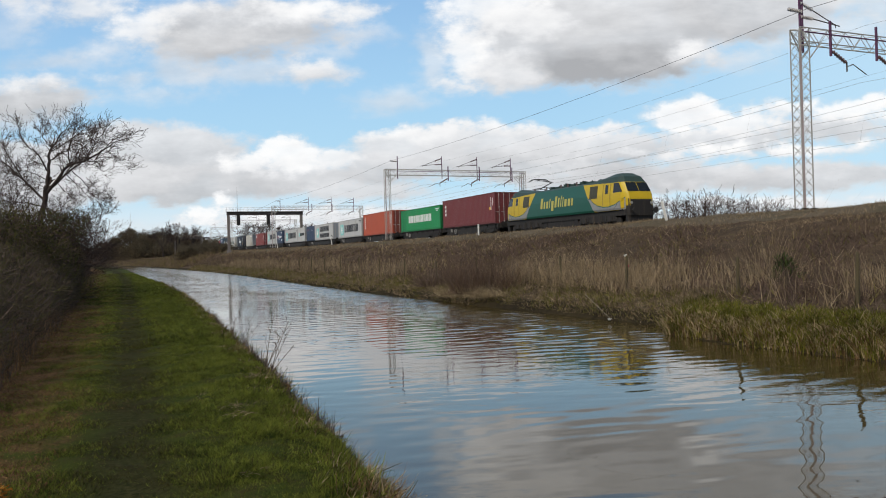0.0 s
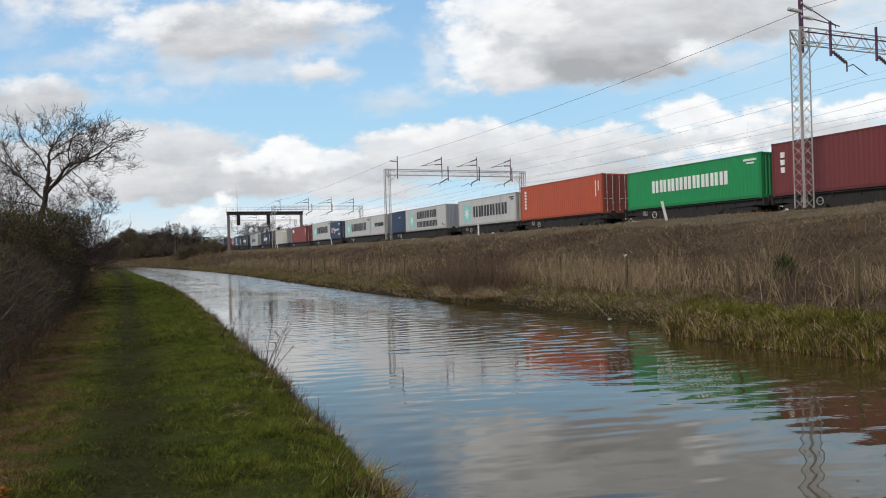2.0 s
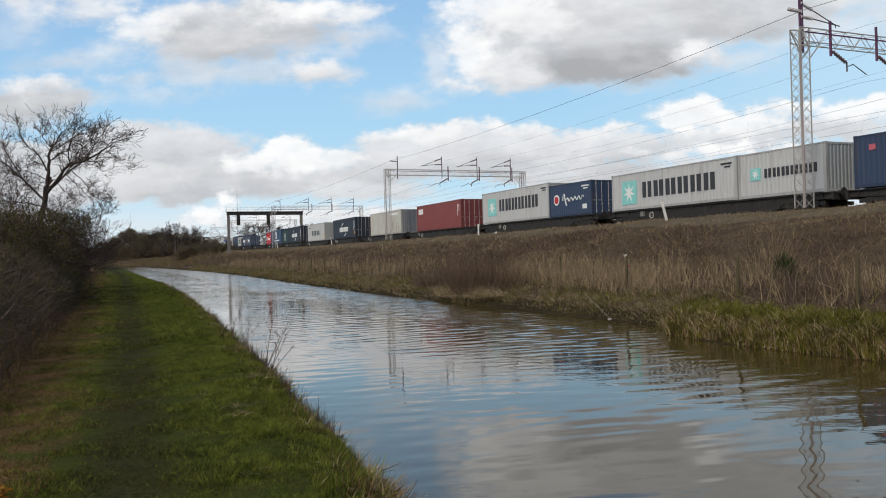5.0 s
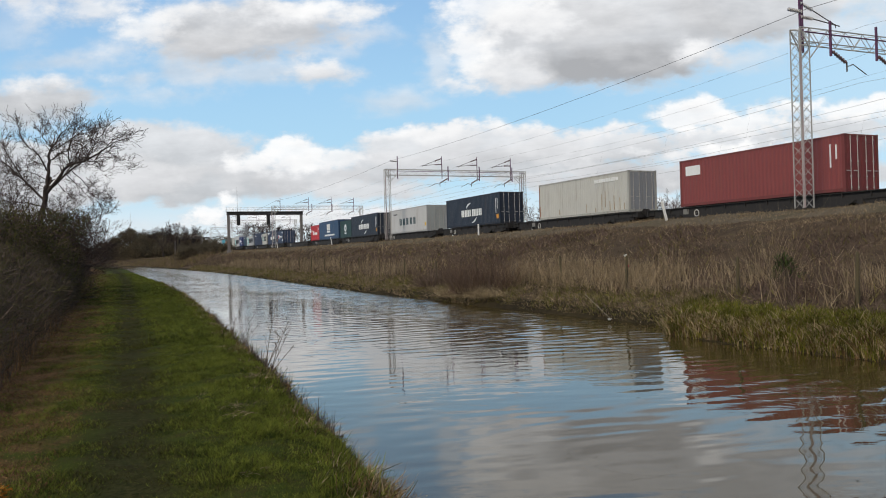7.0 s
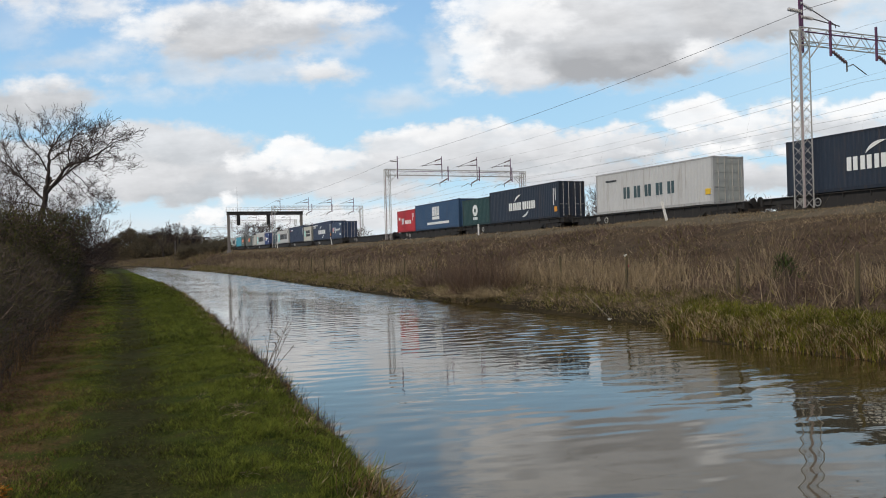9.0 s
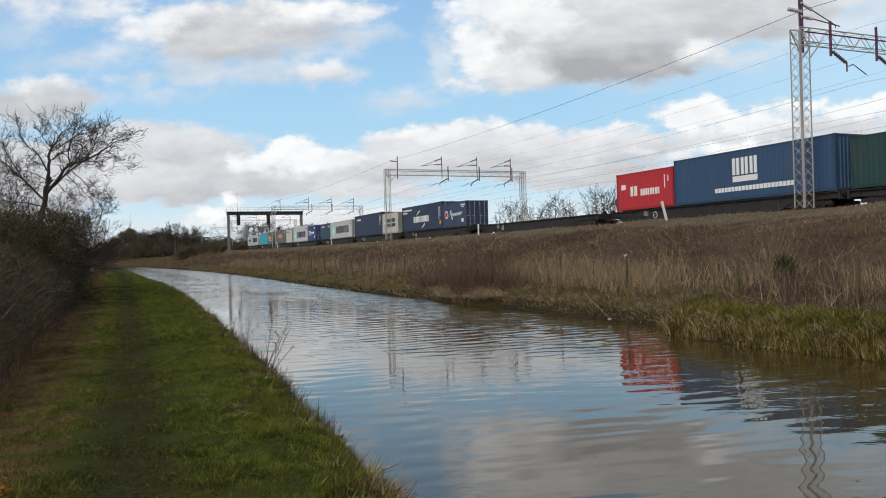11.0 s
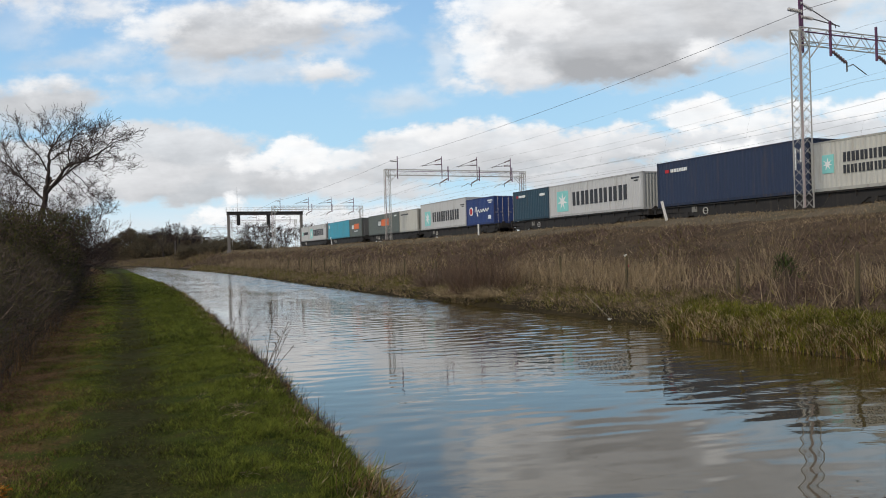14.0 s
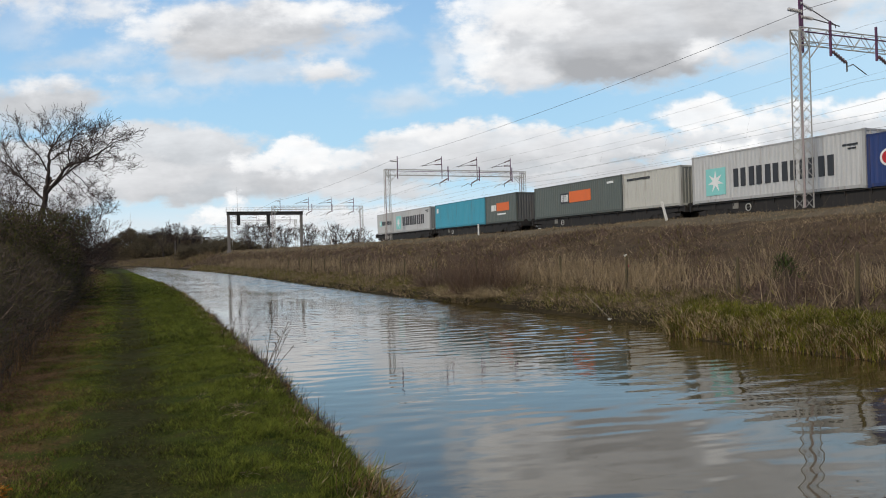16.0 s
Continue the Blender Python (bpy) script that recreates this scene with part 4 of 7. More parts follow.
container(66.0, FT40, HIGH, DEEPRED, "deep red corrugated steel container with white code stripes", True,
          [("stack", LIGHT, (0.62, 0.88, 1.26, 2.5, 3)), ("plate", (0.7, 0.4, 0.05), (10.95, 11.35, 1.3, 1.6))] + bars(FT40, HIGH))
container(78.95, FT40, STD, GREEN, "bright green corrugated steel container with white block lettering shapes", False,
          [("word", LIGHT, (2.6, 9.65, 1.0, 1.8, 9))] + codes(FT40, STD), (0.01, 0.16, 0.06))
container(94.15, FT40, HIGH, ORANGE, "orange-red corrugated steel container with rusty doors", True,
          [("stack", LIGHT, (0.72, 1.0, 0.95, 2.55, 6))] + bars(FT40, HIGH), (0.19, 0.045, 0.035))
container(107.2, FT40, STD, PALE, "pale grey container with dark lettering blocks and turquoise star square", False, star_word(FT40, STD), (0.36, 0.36, 0.33))
container(122.6, FT40, STD, PALE, "light grey container with two rows of dark lettering blocks", True, star_word(FT40, STD, True), (0.30, 0.33, 0.37))
container(134.8, FT20, STD, BLUE, "plain dark blue short steel container", False, [("plate", (0.50, 0.12, 0.16), (0.85, 1.2, 1.82, 2.1)), ("plate", LIGHT, (3.8, 4.25, 1.78, 1.88))])
container(142.5, FT20, STD, PALE, "short grey container with dark lettering blocks", False, star_word(FT20, STD), (0.25, 0.27, 0.29))
container(148.65, FT40, STD, PALE, "pale grey container with dark lettering blocks and turquoise star square", True, star_word(FT40, STD))
container(163.4, FT20, STD, BLUE, "short blue container with white script shapes", True, script_word(FT20, STD))
container(169.5, FT40, HIGH, PALE, "tall pale grey container with dark lettering blocks and turquoise star square", True, star_word(FT40, HIGH), (0.34, 0.34, 0.33))
container(186.6, FT40, HIGH, RED, "brick red corrugated steel container with white label plate", True,
          [("plate", LIGHT, (0.55, 1.85, 1.93, 2.52))] + bars(FT40, HIGH), (0.20, 0.04, 0.042), 0.1)
container(204.1, FT40, HIGH, CREAM, "cream container with rust streaks and grey doors", True, [("word", LIGHT, (8.0, 11.0, 2.35, 2.6, 10))] + RUST_RUNS, (0.27, 0.28, 0.30), 0.1)
container(223.3, FT40, HIGH, INK, "dark slate blue container with white lettering blocks and arcs", True, arcs_word(FT40, HIGH), None, 0.05)
container(241.05, FT40, HIGH, PALE, "light grey container with dark blue lettering blocks", True,
          [("word", (0.045, 0.085, 0.10), (3.05, 8.9, 0.96, 1.76, 5, 0.55)), ("word", LETTER, (1.2, 2.5, 2.28, 2.4, 8)), ("plate", (0.7, 0.45, 0.03), (11.5, 11.92, 0.62, 0.98))], (0.36, 0.38, 0.37), 0.1)
container(258.4, FT40, HIGH, INK, "dark slate blue container with white lettering blocks and arcs", True, arcs_word(FT40, HIGH))
container(270.65, FT20, STD, BOTTLE, "short dark green container with a round white emblem", False,
          [("disc", LIGHT, (2.9, 1.45, 0.55)), ("disc", BOTTLE, (2.9, 1.45, 0.2)), ("word", LIGHT, (2.4, 3.4, 0.55, 0.8, 3))])
container(277.6, FT40, HIGH, (0.028, 0.072, 0.155), "blue container with a white block emblem and small lettering", False,
          [("word", LIGHT, (5.02, 7.05, 1.48, 2.46, 3)), ("plate", LIGHT, (5.1, 7.0, 1.07, 1.4)), ("word", LIGHT, (3.6, 9.6, 0.54, 0.8, 22))])
container(289.9, FT20, STD, BRIGHTRED, "short bright red container with white lettering blocks", True,
          [("plate", LIGHT, (0.56, 1.04, 1.47, 1.83)), ("word", LIGHT, (1.5, 2.4, 0.97, 1.65, 1)), ("word", LIGHT, (2.65, 4.7, 0.95, 1.4, 4))] + bars(FT20, STD))
container(321.05, FT20, STD, BLUE, "short blue container with white script shapes and red disc", True, script_word(FT20, STD))
container(327.2, FT40, HIGH, NAVY, "navy blue container with white lettering blocks and arcs", True,
          arcs_word(FT40, HIGH) + [("word", LIGHT, (0.3, 3.2, 2.42, 2.6, 18)), ("word", LIGHT, (0.3, 1.8, 2.12, 2.28, 10))])
container(340.9, FT20, STD, CREAM, "short off-white container with two rows of dark blocks", False, star_word(FT20, STD, True), (0.30, 0.30, 0.27))
container(347.1, FT40, HIGH, NAVY, "plain navy blue corrugated container with small white mark", False,
          [("plate", BRIGHTRED, (0.8, 1.15, 2.2, 2.42)), ("word", LIGHT, (1.3, 2.9, 2.2, 2.42, 5))] + bars(FT40, HIGH))
container(360.8, FT40, STD, PALE, "pale grey container with dark lettering blocks and rusty corner post", False, star_word(FT40, STD), (0.30, 0.31, 0.31))
container(373.05, FT20, STD, TEAL, "short dark teal container with small white mark", False,
          [("plate", BRIGHTRED, (0.6, 0.9, 2.0, 2.2)), ("word", LIGHT, (1.0, 2.2, 2.0, 2.2, 5)), ("plate", LIGHT, (4.6, 5.4, 1.95, 2.15))])
container(382.85, FT20, STD, ROYAL, "short royal blue container with white script shapes and red disc", True, script_word(FT20, STD))
container(388.98, FT40, HIGH, PALE, "tall pale grey container with dark lettering blocks and turquoise star square", True, star_word(FT40, STD))
container(402.25, FT20, STD, CREAM, "short cream container with faint dark code lettering", False, [("word", LETTER, (0.5, 3.0, 2.05, 2.2, 12))], (0.20, 0.20, 0.18))
container(408.4, FT40, STD, SLATE, "slate grey container with orange and white emblem plates", True,
          [("plate", (0.75, 0.16, 0.04), (5.36, 8.3, 1.07, 1.93)), ("plate", LETTER, (4.1, 5.33, 1.05, 1.85)), ("word", LIGHT, (4.2, 5.25, 1.18, 1.72, 3)), ("plate", LIGHT, (10.4, 11.2, 2.1, 2.25))])
container(423.8, FT20, STD, SLATE, "short slate grey container with orange emblem plate", False,
          [("plate", (0.75, 0.16, 0.04), (2.3, 4.7, 1.1, 1.85)), ("word", LIGHT, (1.2, 2.2, 1.15, 1.7, 3)), ("plate", LIGHT, (2.4, 4.0, 0.75, 0.88))], (0.10, 0.10, 0.10))
container(429.95, FT40, STD, CYAN, "bright cyan blue corrugated steel container", False, [("word", LIGHT, (0.4, 0.9, 1.7, 2.2, 1))])
container(443.7, FT40, STD, PALE, "pale grey container with dark lettering blocks and turquoise star square", False, star_word(FT40, STD), (0.22, 0.23, 0.23))
container(455.95, FT20, STD, PALE, "short pale grey container with dark lettering blocks", False, star_word(FT20, STD))


# ---- container flats ----
def bogie_meshes():
    s = Shape()
    for x in (-1.0, 1.0):
        s.add([(x + d, y, z) for d in (-0.07, 0.07) for y, z in ((-1.45, 0.36), (-1.45, 0.56), (-0.8, 0.62), (-0.45, 0.82), (0.45, 0.82), (0.8, 0.62), (1.45, 0.56), (1.45, 0.36), (0.7, 0.40), (0.4, 0.22), (-0.4, 0.22), (-0.7, 0.40))],
              [tuple(range(12)), tuple(range(23, 11, -1))] + [(i, 12 + i, 12 + (i + 1) % 12, (i + 1) % 12) for i in range(12)])
        for y in (-0.25, 0.0, 0.25):
            s.tube((x, y, 0.30), (x, y, 0.62), 0.085, n=8)
        for y in (-0.9, 0.9):
            s.box(x - 0.14, x + 0.14, y - 0.16, y + 0.16, 0.30, 0.60, bevel=0.03)
    s.box(-1.0, 1.0, -0.2, 0.2, 0.45, 0.72)
    w = Shape()
    w.disc((0, 0, 0), (1, 0, 0), 0.42, 0.055, 20)
    w.disc((0.07, 0, 0), (1, 0, 0), 0.455, 0.015, 20)
    w.disc((-0.07, 0, 0), (1, 0, 0), 0.13, 0.07, 10)
    buf = Shape()
    buf.tube((0, 0, 0), (0, 0.32, 0), 0.09, n=10).tube((0, 0.32, 0), (0, 0.37, 0), 0.22, n=14)
    return s.mesh("bogie", BLACK), w.mesh("wheel", WHEEL), buf.mesh("buffer", BLACK)


BOGIE, WHEELSET, BUFFER = bogie_meshes()


def flat_wagon(front, back, low=0.0):
    L = (back - front) / 2
    ob = thing("container_flat_wagon", Matrix(), "dark grimy steel container flat wagon on two bogies", "railway wagon", "wagons of the train")
    top = DECK - 0.02 - low
    s = Shape()
    for x in (-1.1, 1.1):
        sx = math.copysign(1, x)
        # fish-bellied side sill: deep in the middle, shallow over the bogies
        prof = [(-L, top), (L, top), (L, top - 0.34), (L - 3.3, top - 0.44), (L - 3.9, top - 0.80), (-L + 3.9, top - 0.80), (-L + 3.3, top - 0.44), (-L, top - 0.34)]
        n = len(prof)
        s.add([(x - 0.02, *p) for p in prof] + [(x + 0.02, *p) for p in prof], [tuple(range(n)), tuple(range(2 * n - 1, n - 1, -1))] + [(i, n + i, n + (i + 1) % n, (i + 1) % n) for i in range(n)])
        s.box(min(x, x + sx * 0.12), max(x, x + sx * 0.12), -L, L, top - 0.05, top - 0.004)
        s.box(min(x, x + sx * 0.12), max(x, x + sx * 0.12), -L + 3.9, L - 3.9, top - 0.80, top - 0.75)
        k = int(L * 2 / 1.5)
        for i in range(k):
            y = -L + 0.7 + (2 * L - 1.4) * i / (k - 1)
            s.box(min(x, x + sx * 0.10), max(x, x + sx * 0.10), y - 0.02, y + 0.02, top - 0.28, top - 0.05)
    s.box(-0.3, 0.3, -L, L, top - 0.34, top - 0.06)
    for i in range(int(2 * L / 2.0) + 1):
        y = -L + 0.12 + (2 * L - 0.24) * i / int(2 * L / 2.0)
        s.box(-1.1, 1.1, y - 0.08, y + 0.08, top - 0.24, top - 0.02)
    for y in (-L, L):
        sy = math.copysign(1, y)
        s.box(-1.22, 1.22, min(y, y - sy * 0.14), max(y, y - sy * 0.14), top - 0.42, top - 0.006)
    part("frame", s, BLACK, ob)
    for y in (-L * 0.25, L * 0.3):
        part("air_tank", Shape().tube((-0.75, y - 0.6, top - 0.62), (-0.75, y + 0.6, top - 0.62), 0.2, n=10), BLACK, ob)
        part("equipment_box", Shape().box(-1.15, -0.85, y + 1.0, y + 1.7, top - 0.85, top - 0.45, bevel=0.03), BLACK, ob)
    for y in (L * 0.5,):
        s = Shape()
        for i in range(12):
            a, c = 2 * math.pi * i / 12, 2 * math.pi * (i + 1) / 12
            s.tube((-1.2, y + 0.2 * math.cos(a), top - 0.42 + 0.2 * math.sin(a)), (-1.2, y + 0.2 * math.cos(c), top - 0.42 + 0.2 * math.sin(c)), 0.03, n=5)
        s.bar((-1.2, y - 0.2, top - 0.42), (-1.2, y + 0.2, top - 0.42), 0.02)
        part("handbrake_wheel", s, mark_paint((0.46, 0.45, 0.42)), ob, "pale handbrake wheel")
        part("data_plate", Shape().box(-1.17, -1.13, y + 0.8, y + 1.25, top - 0.45, top - 0.12), mark_paint((0.20, 0.19, 0.17)), ob, "grey data plate")
    for y in (-L, L):
        for x in (-0.87, 0.87):
            b_ = part("buffer", BUFFER, None, ob)
            b_.location = (x, y, top - 0.05)
            if y < 0:
                b_.rotation_euler = (0, 0, math.pi)
    for y in (-L + 2.1, L - 2.1):
        bg = part("bogie", BOGIE, None, ob)
        bg.location = (0, y, 0)
        for x in (-0.76, 0.76):
            for dy in (-0.9, 0.9):
                w = part("wheel", WHEELSET, None, bg)
                w.location = (x, dy, 0.42)
                if x > 0:
                    w.rotation_euler = (0, 0, math.pi)
    MOVERS.append((ob, (front + back) / 2, 0.0))


for a, b_ in ((65.5, 78.3), (78.8, 91.5), (93.7, 106.6), (107.0, 119.7), (121.8, 141.4), (142.1, 161.3), (162.7, 182.2), (182.9, 202.2), (203.2, 220.8), (222.0, 237.4), (238.6, 256.6),
             (257.8, 277.0), (277.4, 296.6), (298.3, 318.4), (320.3, 339.9), (340.4, 359.7), (360.3, 379.6), (382.0, 401.5), (401.9, 421.1), (423.1, 442.5), (443.2, 462.9)):
    flat_wagon(a, b_, 0.1 if a in (182.9, 203.2, 238.6) else 0.05 if a == 222.0 else 0.0)

# ---- the electric locomotive ----
def locomotive():
    front, back = 46.0, 63.9
    L = (back - front) / 2
    ob = thing("electric_locomotive", Matrix(), "green and yellow electric locomotive with raised pantograph", "locomotive")
    yellow = paint("loco_yellow", (0.57, 0.40, 0.008), 0.35, 0.0, 0.12, (0.25, 0.17, 0.03), 0.8)
    green = paint("loco_green", (0.006, 0.090, 0.062), 0.35, 0.0, 0.15, (0.03, 0.05, 0.04), 0.8)
    grey = paint("loco_grey", (0.27, 0.28, 0.29), 0.45, 0.0, 0.25)
    roof = paint("loco_roof", (0.018, 0.046, 0.038), 0.6, 0.0, 0.5, (0.06, 0.05, 0.045), 0.9)
    # cross-section levels: height, half width, how far the cab front leans back there
    lev = [(1.14, 1.30, 0.08), (1.30, 1.36, 0.02), (1.95, 1.37, 0.0), (2.35, 1.36, 0.12), (3.15, 1.24, 0.62), (3.56, 1.02, 0.92), (3.84, 0.58, 1.40)]
    low_roof = [3.28, 3.40, 3.45]     # the roof between the cabs lies lower than their domes

    def skin(y, shear=0.0):
        """One half ring at the -x side and its mirror, front leaning back near the ends."""
        ring = []
        for i, (z, w, lean) in enumerate(lev):
            d = L - abs(y)
            m = min(1.0, max(0.0, (d - 2.2) / 1.6))
            if i >= 4:
                z += (low_roof[i - 4] - z) * m
                w += ((1.22, 1.04, 0.58)[i - 4] - w) * m
            k = max(0.0, 1 - d / 2.4)
            nose = (1 - 0.05 * k * k) * (1 - 0.24 * max(0.0, 1 - d / 0.8) ** 2)
            ring.append((w * nose, math.copysign(abs(y) - lean * k, y) + shear * (z - 2.0), z))
        return [(-x, y_, z) for x, y_, z in ring] + [(x, y_, z) for x, y_, z in ring[::-1]]

    stations = [(-L, 0, 0), (-L + 0.15, 0, 0), (-L + 0.35, 0, 0), (-L + 0.6, 0, 0), (-L + 1.2, 0, 0), (-L + 2.4, 0, 0), (-L + 3.1, 0.3, 0), (-L + 4.45, 0.71, 2), (0, 0, 2), (L - 4.45, -0.71, 0), (L - 3.1, -0.3, 0), (L - 2.4, 0, 0), (L - 1.2, 0, 0), (L - 0.6, 0, 0), (L - 0.35, 0, 0), (L - 0.15, 0, 0), (L, 0, 0)]
    rings = [skin(y, sh) for y, sh, _ in stations]
    n = len(rings[0])
    groups = {}

    def pane(kind, y, x, quad):
        groups.setdefault((kind, y if kind in (0, 1) else 0, x if kind in (1, 2) else 0), Shape()).add(quad, [(0, 1, 2, 3)])

    for j in range(len(rings) - 1):
        for i in range(n - 1):
            top = 4 <= i <= n - 6
            k = 3 if top else stations[j][2]
            if k == 1 and i in (3, n - 5):
                k = 0
            pane(k, 1 if j > len(rings) / 2 else -1, 1 if i >= n / 2 else -1, [rings[j][i], rings[j + 1][i], rings[j + 1][i + 1], rings[j][i + 1]])
    for r, flip in ((rings[0], False), (rings[-1], True)):
        for i in range(len(lev) - 1):
            quad = [r[i], r[i + 1], r[n - 2 - i], r[n - 1 - i]]
            pane(3 if i >= 4 else 0, 1 if flip else -1, 1, quad[::-1] if flip else quad)
    kinds = (("cab_shell", yellow, "bright yellow cab shell"), ("flash", grey, "grey slanted flash"), ("body_side", green, "dark green body side"), ("roof", roof, "dark grimy roof"))
    for (k, _, _), shape in groups.items():
        part(kinds[k][0], shape, kinds[k][1], ob, kinds[k][2])
    under = Shape()
    under.box(-1.18, 1.18, -L + 0.25, L - 0.25, 0.74, 1.16)
    part("underframe", under, BLACK, ob)

    def on_side(s, side, pts, out=0.012):
        """A plate laid on the side skin; pts: (y, z). It bends where the skin bends."""
        zs = [l[0] for l in lev]
        ws = [l[1] for l in lev]

        def cut(poly, z, keep):
            res = []
            for (y0, z0), (y1, z1) in zip(poly, poly[1:] + poly[:1]):
                if (z0 - z) * keep >= 0:
                    res.append((y0, z0))
                if (z0 - z) * (z1 - z) < 0:
                    res.append((y0 + (y1 - y0) * (z - z0) / (z1 - z0), z))
            return res

        marks = [0.0] + zs[1:-1] + [9.0]
        for lo, hi in zip(marks, marks[1:]):
            poly = cut(cut(list(pts), lo, 1), hi, -1)
            if len(poly) < 3 or max(p[1] for p in poly) - min(p[1] for p in poly) < 0.004:
                continue
            v = []
            for o in (out, -0.03):
                for y, z in poly:
                    d = L - abs(y)
                    k = max(0.0, 1 - d / 2.4)
                    v.append((side * (float(np.interp(z, zs, ws)) * (1 - 0.05 * k * k) * (1 - 0.24 * max(0.0, 1 - d / 0.8) ** 2) + o), y, z))
            m = len(poly)
            s.add(v, [tuple(range(m)), tuple(range(2 * m - 1, m - 1, -1))] + [(i, (i + 1) % m, m + (i + 1) % m, m + i) for i in range(m)])

    def foot(u):
        """Where the slanted end of the green side meets the swoosh."""
        return max(1.16, 2.0 + (u - 4.45) / 0.71)

    for side in (-1, 1):
        for e in (-1, 1):
            s = Shape()
            on_side(s, side, [(e * (L - 0.52), 2.42), (e * (L - 1.45), 2.42), (e * (L - 1.45), 3.10), (e * (L - 0.92), 3.10)])
            part("side_window", s, GLASS, ob, "dark cab side window")
            s = Shape()
            on_side(s, side, [(e * (L - 2.08), 2.40), (e * (L - 2.42), 2.40), (e * (L - 2.42), 3.05), (e * (L - 2.08), 3.05)])
            part("door_window", s, GLASS, ob)
            for y in (1.78, 2.66):
                s = Shape()
                on_side(s, side, [(e * (L - y), 1.5), (e * (L - y - 0.05), 1.5), (e * (L - y - 0.05), 3.12), (e * (L - y), 3.12)], 0.02)
                part("handrail", s, mark_paint((0.30, 0.22, 0.05)), ob)
            s = Shape()
            on_side(s, side, [(e * (L - 3.4), 2.15), (e * (L - 4.4), 2.15), (e * (L - 4.4), 3.08), (e * (L - 3.4), 3.08)])
            for i in range(7):
                z = 2.2 + 0.11 * i
                on_side(s, side, [(e * (L - 3.45), z), (e * (L - 4.35), z), (e * (L - 4.35), z + 0.07), (e * (L - 3.45), z + 0.07)], 0.018)
            part("grille", s, mark_paint((0.06, 0.055, 0.03)), ob, "dark louvred grille")
            s = Shape()
            # a grey swoosh under the cab, edged in green, and the black valance of the nose
            for nm, mat, lift, out, lab in (("swoosh_edge", green, 0.06, 0.006, "dark green edge line"), ("swoosh", grey, 0.0, 0.012, "grey curved band under the cab")):
                s = Shape()
                top = [(4.62, 2.13), (4.3, 2.13), (3.9, 1.80), (3.35, 1.55), (2.7, 1.42), (2.0, 1.40), (1.3, 1.52), (0.75, 1.72), (0.25, 1.98)]
                for (ua, za), (ub, zb) in zip(top, top[1:]):
                    quad = [(e * (L - ua), foot(ua)), (e * (L - ub), foot(ub)), (e * (L - ub), zb + lift), (e * (L - ua), za + lift)]
                    on_side(s, side, quad, out)
                part(nm, s, mat, ob, lab)
            s = Shape()
            on_side(s, side, [(e * (L - 0.02), 1.16), (e * (L - 1.5), 1.16), (e * (L - 1.0), 1.58), (e * (L - 0.45), 1.82), (e * (L - 0.02), 1.92)], 0.018)
            part("nose_valance", s, BLACK, ob, "black lower nose")
        s = Shape()
        on_side(s, side, [(-L + 0.5, 1.12), (L - 0.5, 1.12), (L - 0.5, 1.18), (-L + 0.5, 1.18)], 0.02)
        part("sill", s, BLACK, ob)
        # the operator's name as plain yellow blocks, tall and short ones
        s = Shape()
        y = 2.6
        for w, z0, z1 in ((0.32, 1.85, 2.72), (0.20, 1.85, 2.42), (0.30, 1.85, 2.42), (0.10, 1.85, 2.6), (0.34, 1.62, 2.42), (0.30, 1.85, 2.74), (0.20, 1.85, 2.6), (0.10, 1.85, 2.74), (0.10, 1.85, 2.6), (0.32, 1.85, 2.42), (0.30, 1.85, 2.42), (0.20, 1.85, 2.42)):
            w *= 0.95
            ya, yb, tilt = (y, y - w, -0.12) if side < 0 else (-y, w - y, 0.12)
            on_side(s, side, [(ya, z0), (yb, z0), (yb + tilt * (z1 - z0), z1), (ya + tilt * (z1 - z0), z1)], 0.014)
            y -= w + 0.20
        part("marking", s, mark_paint((0.52, 0.46, 0.11)), ob, "yellow lettering shapes")
    for e in (-1, 1):
        # windscreens, black buffer beam, valance, buffers, lamps
        def lean(z):
            return float(np.interp(z, [l[0] for l in lev], [l[2] for l in lev]))

        for sx in (-1, 1):
            s = Shape()
            v = []
            for o in (0.02, -0.03):
                for x, z in ((0.03, 2.44), (0.99, 2.44), (0.91, 3.12), (0.03, 3.12)):
                    v.append((sx * x, e * (L - lean(z) + o), z))
            s.add(v, [(0, 1, 2, 3), (7, 6, 5, 4), (0, 4, 5, 1), (1, 5, 6, 2), (2, 6, 7, 3), (3, 7, 4, 0)])
            part("windscreen", s, GLASS, ob, "dark windscreen pane")
            b_ = part("buffer", BUFFER, None, ob)
            b_.location = (sx * 0.87, e * (L + 0.16), 1.06)
            b_.rotation_euler = (0, 0, 0 if e > 0 else math.pi)
            s = Shape()
            s.disc((sx * 0.85, e * (L - 0.0), 1.62), (0, 1, 0), 0.10, 0.04, 12)
            part("headlight", s, mark_paint((0.30, 0.29, 0.27)), ob, "round pale headlight")
        s = Shape()
        s.box(-1.16, 1.16, min(e * (L + 0.06), e * (L - 0.35)), max(e * (L + 0.06), e * (L - 0.35)), 0.72, 1.42, bevel=0.16)
        s.box(-1.1, 1.1, min(e * (L - 0.05), e * (L - 0.4)), max(e * (L - 0.05), e * (L - 0.4)), 0.25, 0.75, bevel=0.05)
        s.box(-1.00, 1.00, min(e * (L + 0.03), e * (L - 0.3)), max(e * (L + 0.03), e * (L - 0.3)), 1.42, 1.86, bevel=0.12)
        part("buffer_beam", s, BLACK, ob, "black buffer beam and air dam")
        # bogie with two wheelsets
        s = Shape()
